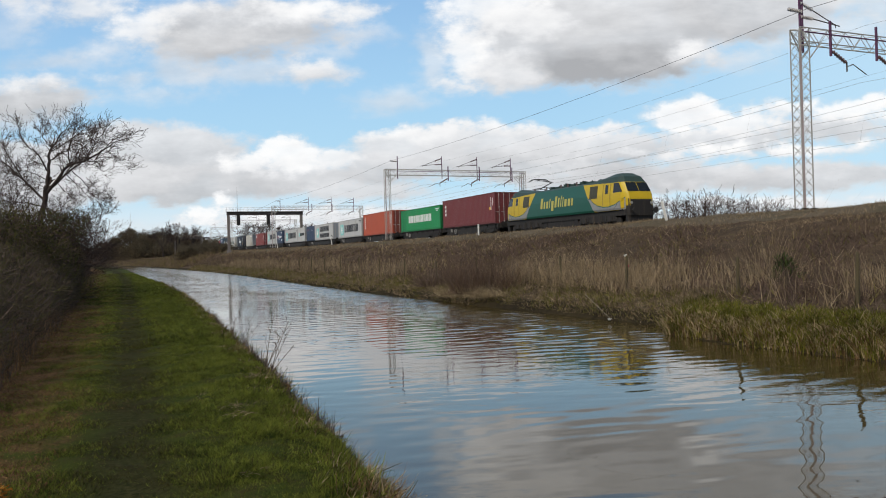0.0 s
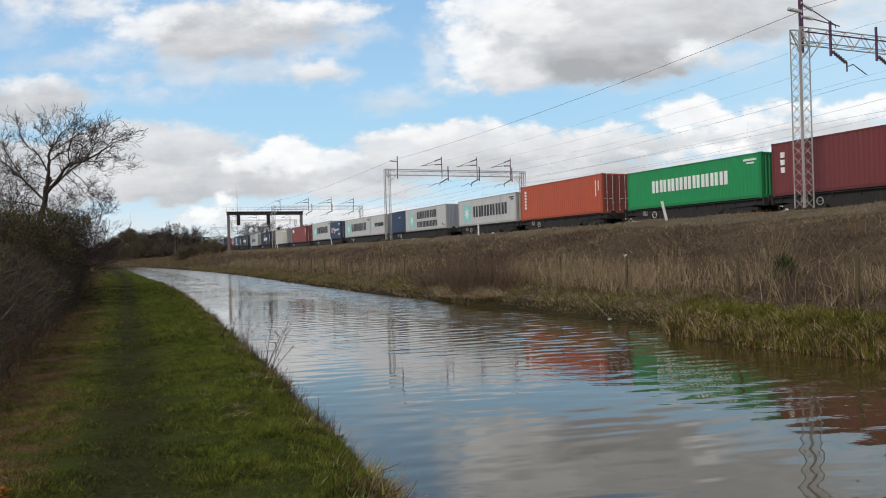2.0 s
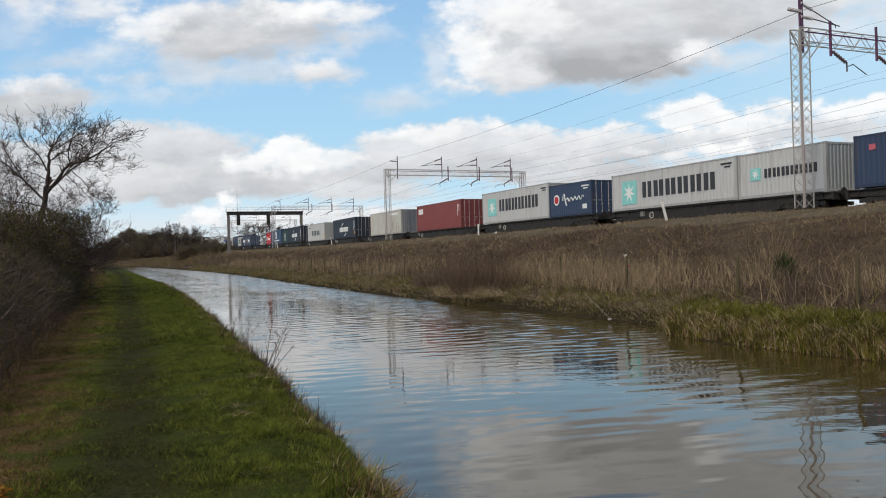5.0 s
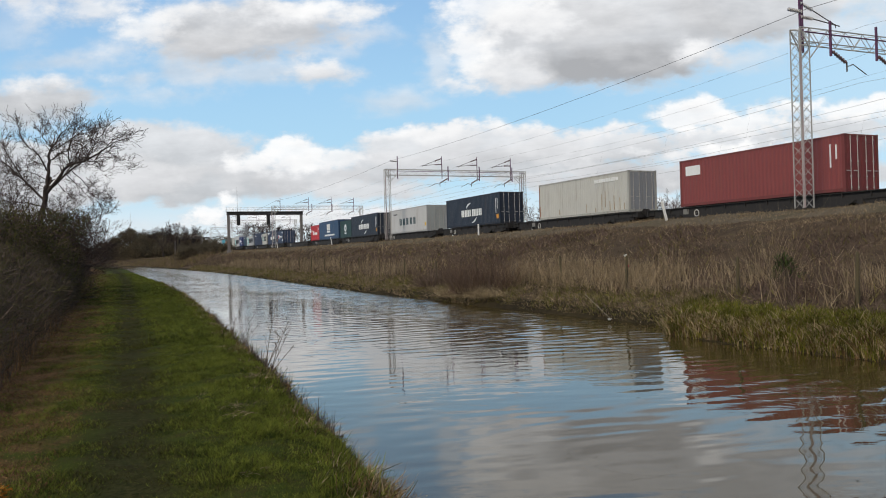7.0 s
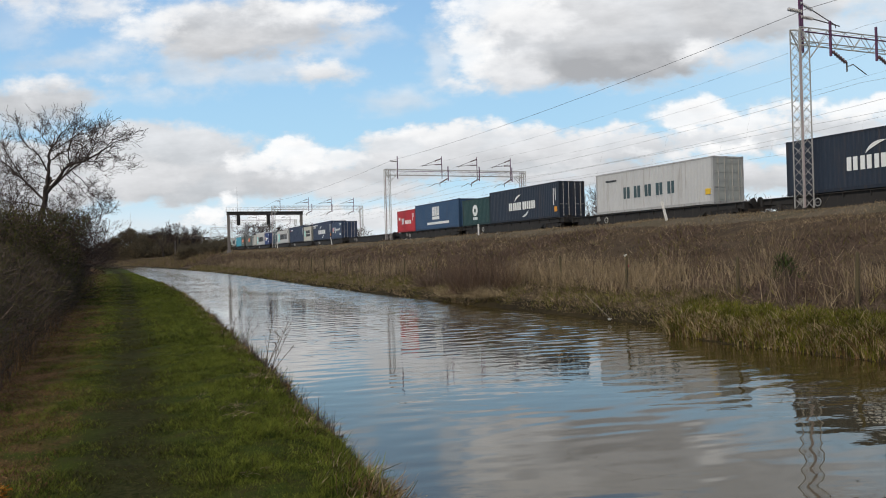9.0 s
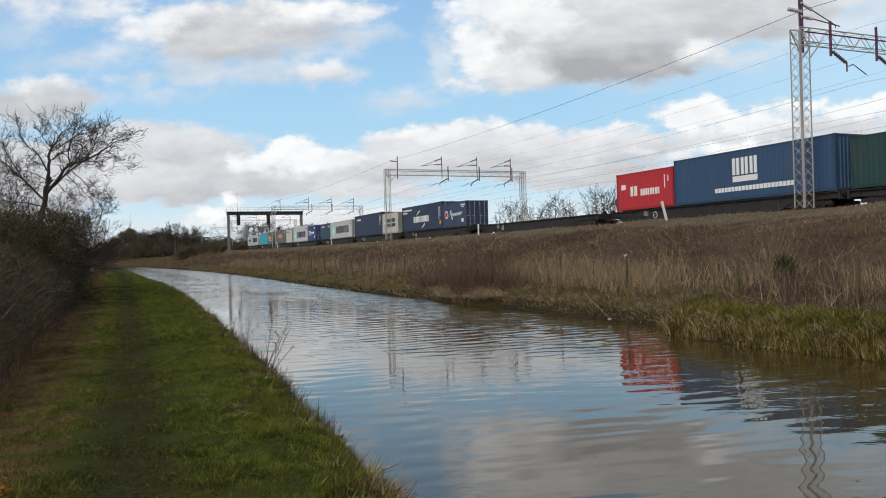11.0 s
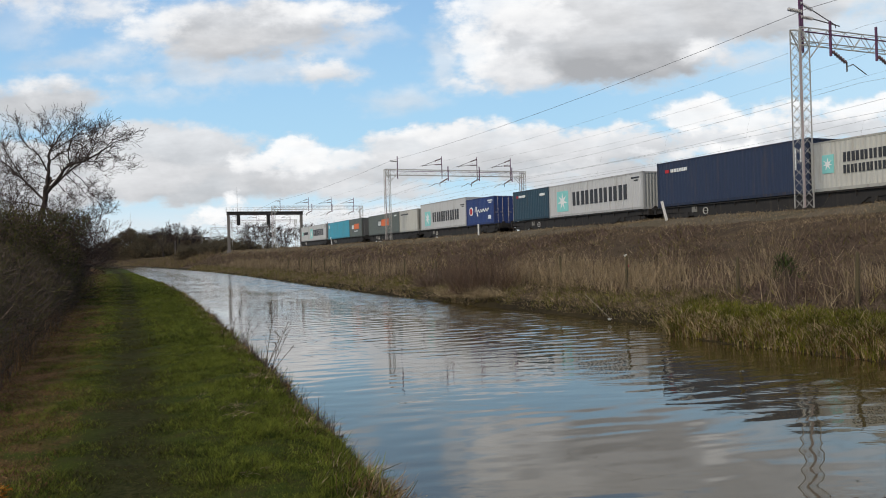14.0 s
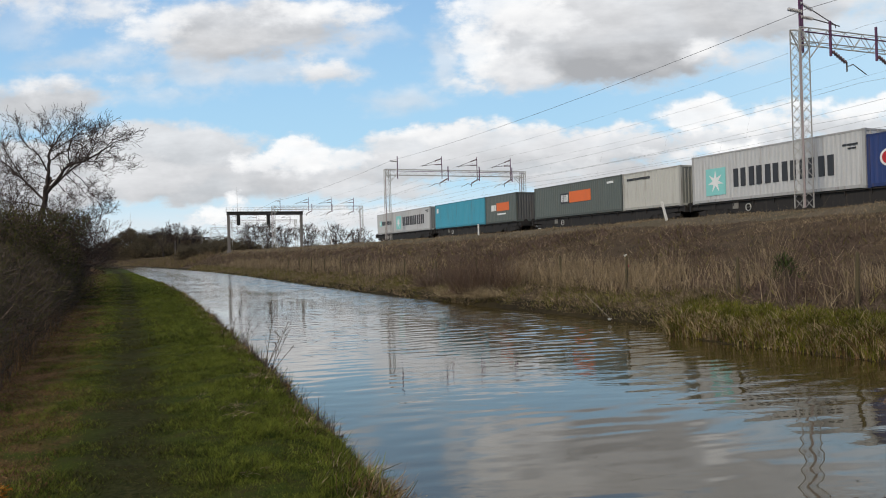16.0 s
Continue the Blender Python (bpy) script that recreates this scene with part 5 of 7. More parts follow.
        for sx in (-1, 1):
            s.box(min(sx * 0.98, sx * 1.16), max(sx * 0.98, sx * 1.16), e * 5.2 - 2.35, e * 5.2 + 2.35, 0.36, 0.80, bevel=0.05)
            for dy in (-1.62, 1.62):
                s.box(min(sx * 1.0, sx * 1.26), max(sx * 1.0, sx * 1.26), e * 5.2 + dy - 0.24, e * 5.2 + dy + 0.24, 0.38, 0.74, bevel=0.05)
                for k in (-0.45, 0.45):
                    s.tube((sx * 1.12, e * 5.2 + dy + k, 0.45), (sx * 1.12, e * 5.2 + dy + k, 0.8), 0.11, n=8)
            s.box(min(sx * 0.92, sx * 1.10), max(sx * 0.92, sx * 1.10), e * 5.2 - 1.15, e * 5.2 + 1.15, 0.17, 0.42, bevel=0.04)
            for dy in (-2.5, 2.5):
                s.box(min(sx * 0.90, sx * 1.08), max(sx * 0.90, sx * 1.08), e * 5.2 + dy - 0.28, e * 5.2 + dy + 0.28, 0.16, 0.62, bevel=0.04)
            s.tube((sx * 1.1, e * 5.2 - 0.45, 0.35), (sx * 1.1, e * 5.2 - 0.45, 0.85), 0.2, n=10)
            s.tube((sx * 1.1, e * 5.2 + 0.45, 0.35), (sx * 1.1, e * 5.2 + 0.45, 0.85), 0.2, n=10)
        bg = part("bogie", s, BLACK, ob)
        for sx in (-1, 1):
            for dy in (-1.62, 1.62):
                w = Shape()
                w.disc((sx * 0.76, e * 5.2 + dy, 0.56), (1, 0, 0), 0.56, 0.06, 22)
                w.disc((sx * 0.70, e * 5.2 + dy, 0.56), (1, 0, 0), 0.59, 0.015, 22)
                part("wheel", w, WHEEL, bg)
    s = Shape()
    s.box(-1.12, 1.12, -2.0, 2.0, 0.15, 0.80, bevel=0.08)
    s.box(-1.12, 1.12, -2.55, -2.0, 0.2, 0.8)
    s.box(-1.1, 1.1, 2.0, 2.55, 0.2, 0.8)
    part("transformer_case", s, BLACK, ob)
    # roof: equipment, insulators, pantograph folded arm raised towards the trailing end
    for y, w, h in ((-3.3, 0.9, 0.16), (-2.2, 0.5, 0.24), (-0.9, 0.7, 0.18), (0.2, 0.4, 0.26), (1.3, 0.6, 0.16), (2.4, 0.3, 0.16), (-4.6, 0.3, 0.14)):
        s = Shape().box(-0.5, 0.4, y - w / 2, y + w / 2, 3.36, 3.46 + h, bevel=0.06).tube((-0.5, y - w / 2, 3.48 + h), (0.3, y + w / 2, 3.48 + h), 0.05)
        part("roof_unit", s, roof, ob)
    s = Shape()
    for y in (-1.6, -0.3, 0.7, 3.0, 4.9):
        for x in (-0.5, 0.5):
            insulator(s, (x, y, 3.66), (x, y, 3.98), 0.07)
    part("insulator", s, PORCELAIN, ob).location.z = -0.24
    s = Shape()
    for x in (-0.5, 0.5):
        s.bar((x, 3.0, 3.98), (x, 5.3, 3.98), 0.04)
    s.bar((-0.5, 3.0, 3.98), (0.5, 3.0, 3.98), 0.04), s.bar((-0.5, 5.2, 3.98), (0.5, 5.2, 3.98), 0.04)
    s.tube((0, 4.9, 3.98), (0, 2.9, 4.38), 0.045, 0.035)
    for x in (-0.12, 0.12):
        s.tube((x, 2.9, 4.38), (x * 3, 5.0, 4.78), 0.025)
    for y in (4.85, 5.15):
        s.path([(-0.95, y, 4.62), (-0.6, y, 4.82), (0.6, y, 4.82), (0.95, y, 4.62)], 0.03)
    s.tube((-0.36, 4.85, 4.79), (-0.36, 5.15, 4.79), 0.02), s.tube((0.36, 4.85, 4.79), (0.36, 5.15, 4.79), 0.02)
    part("pantograph", s, BLACK, ob, "raised pantograph arm with collector head").location.z = -0.24
    MOVERS.append((ob, (front + back) / 2, 0.0))


locomotive()

# ---- plants ----
rng = np.random.default_rng(7)


def strips(name, base, way, length, width, bend, mats, segs=2, slots=None, tip=0.12):
    """Many thin curved blades or twigs: from base along way, bending by bend towards the tip."""
    n = len(base)
    way = way / np.linalg.norm(way, axis=1, keepdims=True)
    flat = np.cross(way, rng.normal(size=(n, 3)))
    flat /= np.linalg.norm(flat, axis=1, keepdims=True) + 1e-9
    V = np.empty((n, segs + 1, 2, 3), dtype=np.float32)
    for i in range(segs + 1):
        t = i / segs
        mid = base + way * (length * t)[:, None] + bend * (length * t * t)[:, None]
        half = flat * (width * (1 - (1 - tip) * t) * 0.5)[:, None]
        V[:, i, 0], V[:, i, 1] = mid - half, mid + half
    idx = np.arange(n * (segs + 1) * 2).reshape(n, segs + 1, 2)
    F = np.stack([idx[:, :-1, 0], idx[:, :-1, 1], idx[:, 1:, 1], idx[:, 1:, 0]], -1).reshape(-1, 4)
    return quick_mesh(name, V.reshape(-1, 3), F, mats, None if slots is None else np.repeat(slots, segs), False)


def scatter(n, y0, y1, left, right, power=1.0):
    """Random places between two lines that run along the canal, denser towards y0 when power > 1."""
    y = y0 + (y1 - y0) * rng.random(n) ** power
    a, b_ = left(y), right(y)
    x = a + (b_ - a) * rng.random(n)
    return x, y


def on_ground(x, y, sink=0.01):
    return np.stack([x, y, height(x, y) - sink], -1)


def upward(n, lean):
    d = rng.normal(size=(n, 3)) * lean
    d[:, 2] = 1.0
    return d


def stuff(name, me, label, category):
    return tagged(new(name, me), label, category, kind="stuff")


near_l = lambda y: table(y, NEAR)
far_l = lambda y: table(y, FAR)
hedge_l = lambda y: table(y, HEDGE)
walk_l = lambda y: table(y, WALKED)
crest_l = lambda y: track_x(y) - 5.0

GRASS = plant("grass_blades", (0.030, 0.054, 0.008), (0.200, 0.220, 0.034), lit=0.3)
GRASS_DULL = plant("trodden_grass", (0.024, 0.026, 0.007), (0.070, 0.062, 0.019))
GRASS_BROWN = plant("withered_grass", (0.085, 0.050, 0.024), (0.23, 0.140, 0.066))
SEDGE = plant("sedge_blades", (0.034, 0.044, 0.008), (0.225, 0.210, 0.036), lit=0.3)
PALESTRAW = plant("pale_straw", (0.27, 0.20, 0.105), (0.47, 0.37, 0.22))
TAN = plant("dead_reed", (0.212, 0.156, 0.093), (0.40, 0.308, 0.196))
BUFF = plant("dry_slope_grass", (0.112, 0.080, 0.047), (0.255, 0.188, 0.114))
OLIVE = plant("bank_moss_grass", (0.085, 0.082, 0.018), (0.205, 0.180, 0.050))
BRAMBLE = plant("bramble_stems", (0.064, 0.043, 0.035), (0.150, 0.104, 0.082), lit=0.0)
STALK = plant("dark_weed_stalks", (0.060, 0.042, 0.036), (0.120, 0.090, 0.070), lit=0.0)
TWIG = plant("hedge_twigs", (0.035, 0.028, 0.022), (0.110, 0.085, 0.067), lit=0.25)
IVY = plant("olive_shrub_leaves", (0.050, 0.049, 0.017), (0.112, 0.104, 0.036), lit=0.4)
BARK = paint("tree_bark", (0.048, 0.035, 0.031), 0.95, 0, 0.4, (0.03, 0.026, 0.02), 2.0, 0.6)
FINE = plant("fine_branches", (0.050, 0.035, 0.030), (0.088, 0.063, 0.054), lit=0.0)
REDTWIG = plant("red_willow_stems", (0.068, 0.042, 0.030), (0.128, 0.080, 0.054), lit=0.0)


LEAF = plant("dead_leaves", (0.07, 0.034, 0.018), (0.17, 0.085, 0.042))
ORANGE_LEAF = plant("orange_leaves", (0.22, 0.080, 0.012), (0.42, 0.19, 0.03))


def towpath_grass():
    def sward(n, y0, y1, power, h0, h1, w, name, segs=2):
        x, y = scatter(n, y0, y1, lambda v: hedge_l(v) - 0.1, lambda v: near_l(v) - 0.16, power)
        off = x - walk_l(y)
        path = np.exp(-(off / (0.44 + 0.002 * y)) ** 2) * np.clip(0.85 + 0.5 * wobble(x, y, 0.7, 5), 0.2, 1)
        frac = (x - hedge_l(y)) / (walk_l(y) - hedge_l(y))
        brown = np.clip(1.25 - frac * 1.5 + 0.7 * wobble(x, y, 0.5, 2), 0, 1)
        keep = rng.random(n) > 0.5 * path + 0.15 * brown * (brown > 0.5)
        x, y, path, brown = x[keep], y[keep], path[keep], brown[keep]
        n = len(x)
        tuft = 0.75 + 0.75 * np.clip(wobble(x, y, 0.28, 4), -0.6, 1) + 0.25 * wobble(x, y, 1.3, 9)
        h = (h0 + (h1 - h0) * rng.random(n)) * np.clip(tuft, 0.35, 1.7) * (1 - 0.5 * path) * (1 - 0.35 * brown)
        slots = np.where(rng.random(n) < brown * 0.75, 2, np.where(rng.random(n) < 0.15 + 0.75 * path, 1, 0))
        me = strips(name, on_ground(x, y), upward(n, 0.55), h, w * (0.6 + 0.8 * rng.random(n)), rng.normal(size=(n, 3)) * [0.35, 0.35, 0.1] - [0, 0, 0.15], [GRASS, GRASS_DULL, GRASS_BROWN], segs, slots)
        stuff("grass", me, "short green towpath grass, worn thin along the middle", "grass")

    sward(250000, 4.6, 17, 1.5, 0.035, 0.095, 0.0075, "grass", 1)
    sward(80000, 16, 40, 1.4, 0.05, 0.12, 0.017, "grass", 1)
    sward(46000, 38, 130, 1.5, 0.06, 0.14, 0.045, "grass", 1)


def near_fringe():
    n = 42000
    x, y = scatter(n, 4.6, 70, lambda v: near_l(v) - 0.8, lambda v: near_l(v) + 0.05, 1.8)
    edge = np.clip((x - near_l(y) + 0.8) / 0.8, 0, 1)
    patch = np.clip(0.6 + wobble(x, y, 0.8, 6), 0.15, 1.5)
    h = (0.06 + 0.24 * rng.random(n) * edge) * patch
    bend = rng.normal(size=(n, 3)) * 0.3 + [0.25, 0, -0.25]
    straw = np.clip(0.45 + 0.8 * wobble(x, y, 0.9, 2), 0.05, 1) * np.clip(edge * 1.6, 0, 1)
    slots = np.where(rng.random(n) < straw, np.where(rng.random(n) < 0.5, 3, 1), np.where(rng.random(n) < 0.3, 2, 0))
    me = strips("bank_grass", on_ground(x, y), upward(n, 0.4), h, 0.006 + 0.008 * rng.random(n) + 0.0003 * y, bend, [GRASS, GRASS_BROWN, GRASS_DULL, TAN], 2, slots)
    stuff("bank_grass", me, "tufted green and straw-coloured grass overhanging the water's edge", "grass")
    n = 1500
    x, y = scatter(n, 7.5, 26, lambda v: near_l(v) - 0.28, lambda v: near_l(v) - 0.02, 1.2)
    me = strips("dead_stalks", on_ground(x, y), upward(n, 0.16), 0.12 + 0.22 * rng.random(n) ** 2, 0.009 + 0.006 * rng.random(n), rng.normal(size=(n, 3)) * 0.12, STALK, 2)
    stuff("dead_stalks", me, "short dark dead stalks on the bank's edge", "stalks")


def fallen_leaves():
    """Dead leaves under the hedge, and a drift of orange ones."""
    n = 9000
    x, y = scatter(n, 4.6, 30, lambda v: hedge_l(v) - 0.1, lambda v: hedge_l(v) + 0.75 * (walk_l(v) - hedge_l(v)), 1.5)
    keep = rng.random(n) < np.clip(1.1 - 1.3 * (x - hedge_l(y)) / (walk_l(y) - hedge_l(y)) + 0.7 * wobble(x, y, 0.5, 2), 0, 1)
    x, y = x[keep], y[keep]
    n = len(x)
    base = on_ground(x, y, -0.03 - 0.02 * rng.random((n)))
    way = rng.normal(size=(n, 3)) * [1, 1, 0.25]
    me = strips("fallen_leaves", base, way, 0.012 + 0.018 * rng.random(n), 0.007 + 0.008 * rng.random(n), rng.normal(size=(n, 3)) * 0.2, [LEAF, GRASS_BROWN], 2, (rng.random(n) < 0.4).astype(int), 0.4)
    stuff("fallen_leaves", me, "red-brown dead leaves lying in the grass under the hedge", "leaves")
    n = 260
    x, y = -0.62 + 0.05 * rng.normal(size=n), 6.22 + 0.08 * rng.normal(size=n)
    me = strips("orange_leaves", on_ground(x, y, -0.05 - 0.03 * rng.random(n)), rng.normal(size=(n, 3)) * [1, 1, 0.4], 0.02 + 0.025 * rng.random(n), 0.012 + 0.010 * rng.random(n), rng.normal(size=(n, 3)) * 0.2, ORANGE_LEAF, 2, None, 0.4)
    stuff("orange_leaves", me, "small drift of orange dead leaves on the turf", "leaves")


def straw_tuft(x, y, n, spread):
    z = float(height(x, y))
    base = np.stack([rng.normal(size=n) * spread, rng.normal(size=n) * spread, np.full(n, 0.05)], -1)
    me = strips("straw_tuft", base, rng.normal(size=(n, 3)) * [1, 1, 0.3] + [0.3, -0.3, 0.35], 0.05 + 0.09 * rng.random(n), 0.004 + 0.004 * rng.random(n), rng.normal(size=(n, 3)) * 0.3 - [0, 0, 0.25], [TAN, BUFF], 3, (rng.random(n) < 0.5).astype(int))
    ob = new("straw_tuft", me)
    ob.location = (x, y, z)
    tagged(ob, "pale dry straw blades lying on the green turf", "grass tuft", "straw tufts", kind="stuff")


def weed(x, y, tall, lean, seed):
    """A dead weed: one curved stem with thin side stems and small seed heads."""
    r = random.Random(seed)
    z = float(height(x, y))
    ob = thing("dead_weed", Matrix.Translation((x, y, z)), "thin dry brown weed stem leaning over the water", "weed", "dead weeds")
    for k in range(3):
        s = Shape()
        h = tall * (1 - 0.22 * k)
        way = Vector((lean * (0.6 + 0.4 * k) + r.uniform(-0.15, 0.15), r.uniform(-0.25, 0.25), 1.0))
        pts = [Vector((0, 0, -0.02))]
        for i in range(6):
            pts.append(pts[-1] + way.normalized() * h / 6)
            way.x += lean * 0.10
        for i, (a, b_) in enumerate(zip(pts, pts[1:])):
            s.tube(a, b_, 0.007 * (1 - i / 8), 0.007 * (1 - (i + 1) / 8), 4)
        for i in range(2, 6):
            side = Vector((r.uniform(-0.7, 0.9), r.uniform(-0.7, 0.7), 0.8)).normalized() * h * r.uniform(0.12, 0.24)
            s.tube(pts[i], pts[i] + side, 0.004, 0.002, 3)
            s.tube(pts[i] + side, pts[i] + side * 1.12, 0.010, 0.003, 4)
        part("stem", s, STALK, ob)


def far_bank():
    # sedge hanging over the water
    n = 30000
    x, y = scatter(n, 5.0, 16.5, lambda v: far_l(v) - 0.05, lambda v: far_l(v) + 1.5)
    e = (x - far_l(y)) / 1.5
    h = (0.26 + 0.24 * rng.random(n)) * np.clip(0.95 + 0.45 * wobble(x, y, 0.28, 3), 0.45, 1.5) * (1 - 0.35 * e)
    bend = rng.normal(size=(n, 3)) * [0.30, 0.26, 0.12] + np.stack([-0.08 * (1 - e), -0.06 + 0 * e, -0.38 + 0.1 * e], -1)
    me = strips("sedge", on_ground(x, y), upward(n, 0.15), h, 0.012 + 0.015 * rng.random(n), bend, [SEDGE, PALESTRAW, GRASS_BROWN], 3, np.where(rng.random(n) < 0.18 + 0.34 * (e < 0.3) + 0.22 * wobble(x, y, 0.5, 7), np.where(rng.random(n) < 0.6, 1, 2), 0), 0.3)
    stuff("sedge", me, "yellow-green and straw sedge drooping over the water", "sedge")
    # low grass mats on the rest of the bank
    n = 64000
    x, y = scatter(n, 15.4, 190, lambda v: far_l(v) + 0.05 * np.exp(-((v - 21) / 5.0) ** 2), lambda v: far_l(v) + 2.6, 1.9)
    e = (x - far_l(y)) / 2.4
    h = (0.08 + 0.17 * rng.random(n)) * np.clip(0.85 + 0.6 * wobble(x, y, 0.9, 8), 0.25, 1.6) * (1 + 0.006 * y)
    bend = rng.normal(size=(n, 3)) * 0.35 + [-0.35, 0, -0.40]
    me = strips("bank_grass", on_ground(x, y), upward(n, 0.45), h, 0.010 + 0.010 * rng.random(n) + 0.0005 * y, bend, [OLIVE, BUFF, TAN], 2, np.where(rng.random(n) < np.clip(0.42 + 0.4 * wobble(x, y, 1.1, 5), 0.1, 0.85), 0, np.where(rng.random(n) < 0.66, 1, 2)))
    stuff("bank_grass", me, "matted olive and straw grass on the far bank", "grass")
    # dead reeds standing behind it, thick in one stretch
    n = 52000
    x, y = scatter(n, 12, 150, lambda v: far_l(v) + 1.9, lambda v: far_l(v) + 5.4, 1.9)
    thick = 1.3 * np.exp(-(np.abs(y - 26.0) / 5.2) ** 3) * np.clip(0.6 + 0.6 * wobble(x, y, 1.3, 3), 0, 1) + 0.25 * np.clip(wobble(x, y, 4.0, 2), 0, 1) * (y > 20) + 0.12 * (y > 45) + 0.22 * np.clip(wobble(x, y, 1.5, 8) + 0.3, 0, 1) * (y < 20)
    keep = rng.random(n) < thick
    x, y = x[keep], y[keep]
    n = len(x)
    h = (0.35 + 0.65 * rng.random(n)) * np.clip(0.9 + 0.3 * wobble(x, y, 1.2, 4), 0.5, 1.25)
    me = strips("dead_reeds", on_ground(x, y), upward(n, 0.24), h, 0.009 + 0.010 * rng.random(n) + 0.0003 * y, rng.normal(size=(n, 3)) * 0.2, [TAN, BUFF], 2, (rng.random(n) < 0.3).astype(int))
    stuff("dead_reeds", me, "pale straw-coloured dead reeds standing on the bank", "reeds")
    # rough brown growth up the slope
    for n, y0, y1, size in ((100000, 6, 42, 1.0), (90000, 38, 230, 1.5)):
        x, y = scatter(n, y0, y1, lambda v: far_l(v) + 1.6, lambda v: crest_l(v) + 1.2, 1.5)
        q = (x - far_l(y)) / (crest_l(y) - far_l(y))
        lush = np.clip(0.75 + 0.8 * wobble(x, y, 2.2, 5) + 0.5 * wobble(x, y, 0.7, 1), 0.10, 1.8)
        h = (0.10 + 0.26 * rng.random(n)) * lush * size * (1 - 0.72 * np.clip((q - 0.66) / 0.2, 0, 1))
        straw = np.clip(0.30 + 0.55 * wobble(x, y, 2.6, 9) + 0.55 * np.clip((q - 0.62) / 0.22, 0, 1) - 0.22 * (y < 17), 0.04, 0.95)
        slots = np.where(rng.random(n) < straw, np.where(rng.random(n) < 0.34, 3, 1), np.where(rng.random(n) < 0.10, 2, 0))
        me = strips("rough_growth", on_ground(x, y), upward(n, 0.7), h, (0.010 + 0.015 * rng.random(n)) * size + 0.0003 * y, rng.normal(size=(n, 3)) * 0.45 - [0, 0, 0.3], [BRAMBLE, BUFF, OLIVE, TAN], 1, slots)
        stuff("rough_growth", me, "brown bramble and dry grass covering the embankment", "undergrowth")
    # arching bramble canes and tall weeds in front of the slope
    n = 4200
    x, y = scatter(n, 7, 75, lambda v: far_l(v) + 1.6, lambda v: far_l(v) + 6.5, 1.6)
    way = upward(n, 0.7)
    me = strips("bramble_canes", on_ground(x, y), way, 0.5 + 0.9 * rng.random(n), 0.010 + 0.006 * rng.random(n), rng.normal(size=(n, 3)) * 0.35 - [0, 0, 0.55], [BRAMBLE, TAN, REDTWIG], 4, rng.choice(3, n, p=(0.6, 0.2, 0.2)))
    stuff("bramble_canes", me, "arching purple-brown bramble canes and dry weeds", "brambles")
    # tall dry grass along the top of the embankment
    n = 26000
    x, y = scatter(n, 8, 200, lambda v: crest_l(v) - 2.6, lambda v: crest_l(v) + 1.3, 1.7)
    keep = rng.random(n) < np.clip(0.35 + 0.8 * wobble(x, y, 2.5, 11), 0.05, 1)
    x, y = x[keep], y[keep]
    n = len(x)
    me = strips("crest_grass", on_ground(x, y), upward(n, 0.22), (0.05 + 0.15 * rng.random(n) ** 1.5), 0.008 + 0.010 * rng.random(n) + 0.0004 * y, rng.normal(size=(n, 3)) * 0.2 - [0, 0, 0.1], [BUFF, TAN, BRAMBLE], 2, rng.choice(3, n, p=(0.45, 0.45, 0.10)))
    stuff("crest_grass", me, "tall dry grass along the top of the embankment", "grass")


def stem_bush(x, y, tall, wide, n, mat, label, name="bush", lean=0.35):
    """A bush of many thin stems that fan out from its foot."""
    z = float(height(x, y))
    a = rng.random(n) * 2 * math.pi
    rad = np.sqrt(rng.random(n)) * wide * 0.35
    base = np.stack([rad * np.cos(a), rad * np.sin(a) * 1.4, np.full(n, -0.05)], -1)
    way = np.stack([np.cos(a) * lean, np.sin(a) * lean * 1.4, np.ones(n)], -1) + rng.normal(size=(n, 3)) * [0.22, 0.22, 0.0]
    way = way + rng.normal(size=(n, 3)) * [0.25, 0.25, 0.0]
    me = strips(name, base, way, tall * (0.25 + 0.75 * rng.random(n)), 0.006 + 0.008 * rng.random(n), rng.normal(size=(n, 3)) * 0.25 - [0, 0, 0.12], [mat, BRAMBLE, BUFF], 3, rng.choice(3, n, p=(0.6, 0.28, 0.12)))
    ob = thing(name, Matrix.Translation((x, y, z)), label, "bush", "bushes on the bank")
    tagged(part("stem_mass", me, None, ob), kind="stuff")
    return ob


def straw_clump(x, y):
    n = 900
    z = float(height(x, y)) + 0.18
    base = np.stack([rng.normal(size=n) * 0.16, rng.normal(size=n) * 0.5, rng.random(n) * 0.15 - 0.1], -1)
    me = strips("straw_clump", base, upward(n, 0.6) + [-0.25, 0, 0], 0.25 + 0.4 * rng.random(n), 0.008 + 0.009 * rng.random(n), rng.normal(size=(n, 3)) * 0.3 - [0.3, 0, 0.6], [PALESTRAW, BUFF, TAN], 4, rng.choice(3, n, p=(0.45, 0.3, 0.25)))
    ob = new("straw_clump", me)
    ob.location = (x, y, z)
    tagged(ob, "pale straw clump drooping to the water", "grass clump", "grass clumps", kind="stuff")


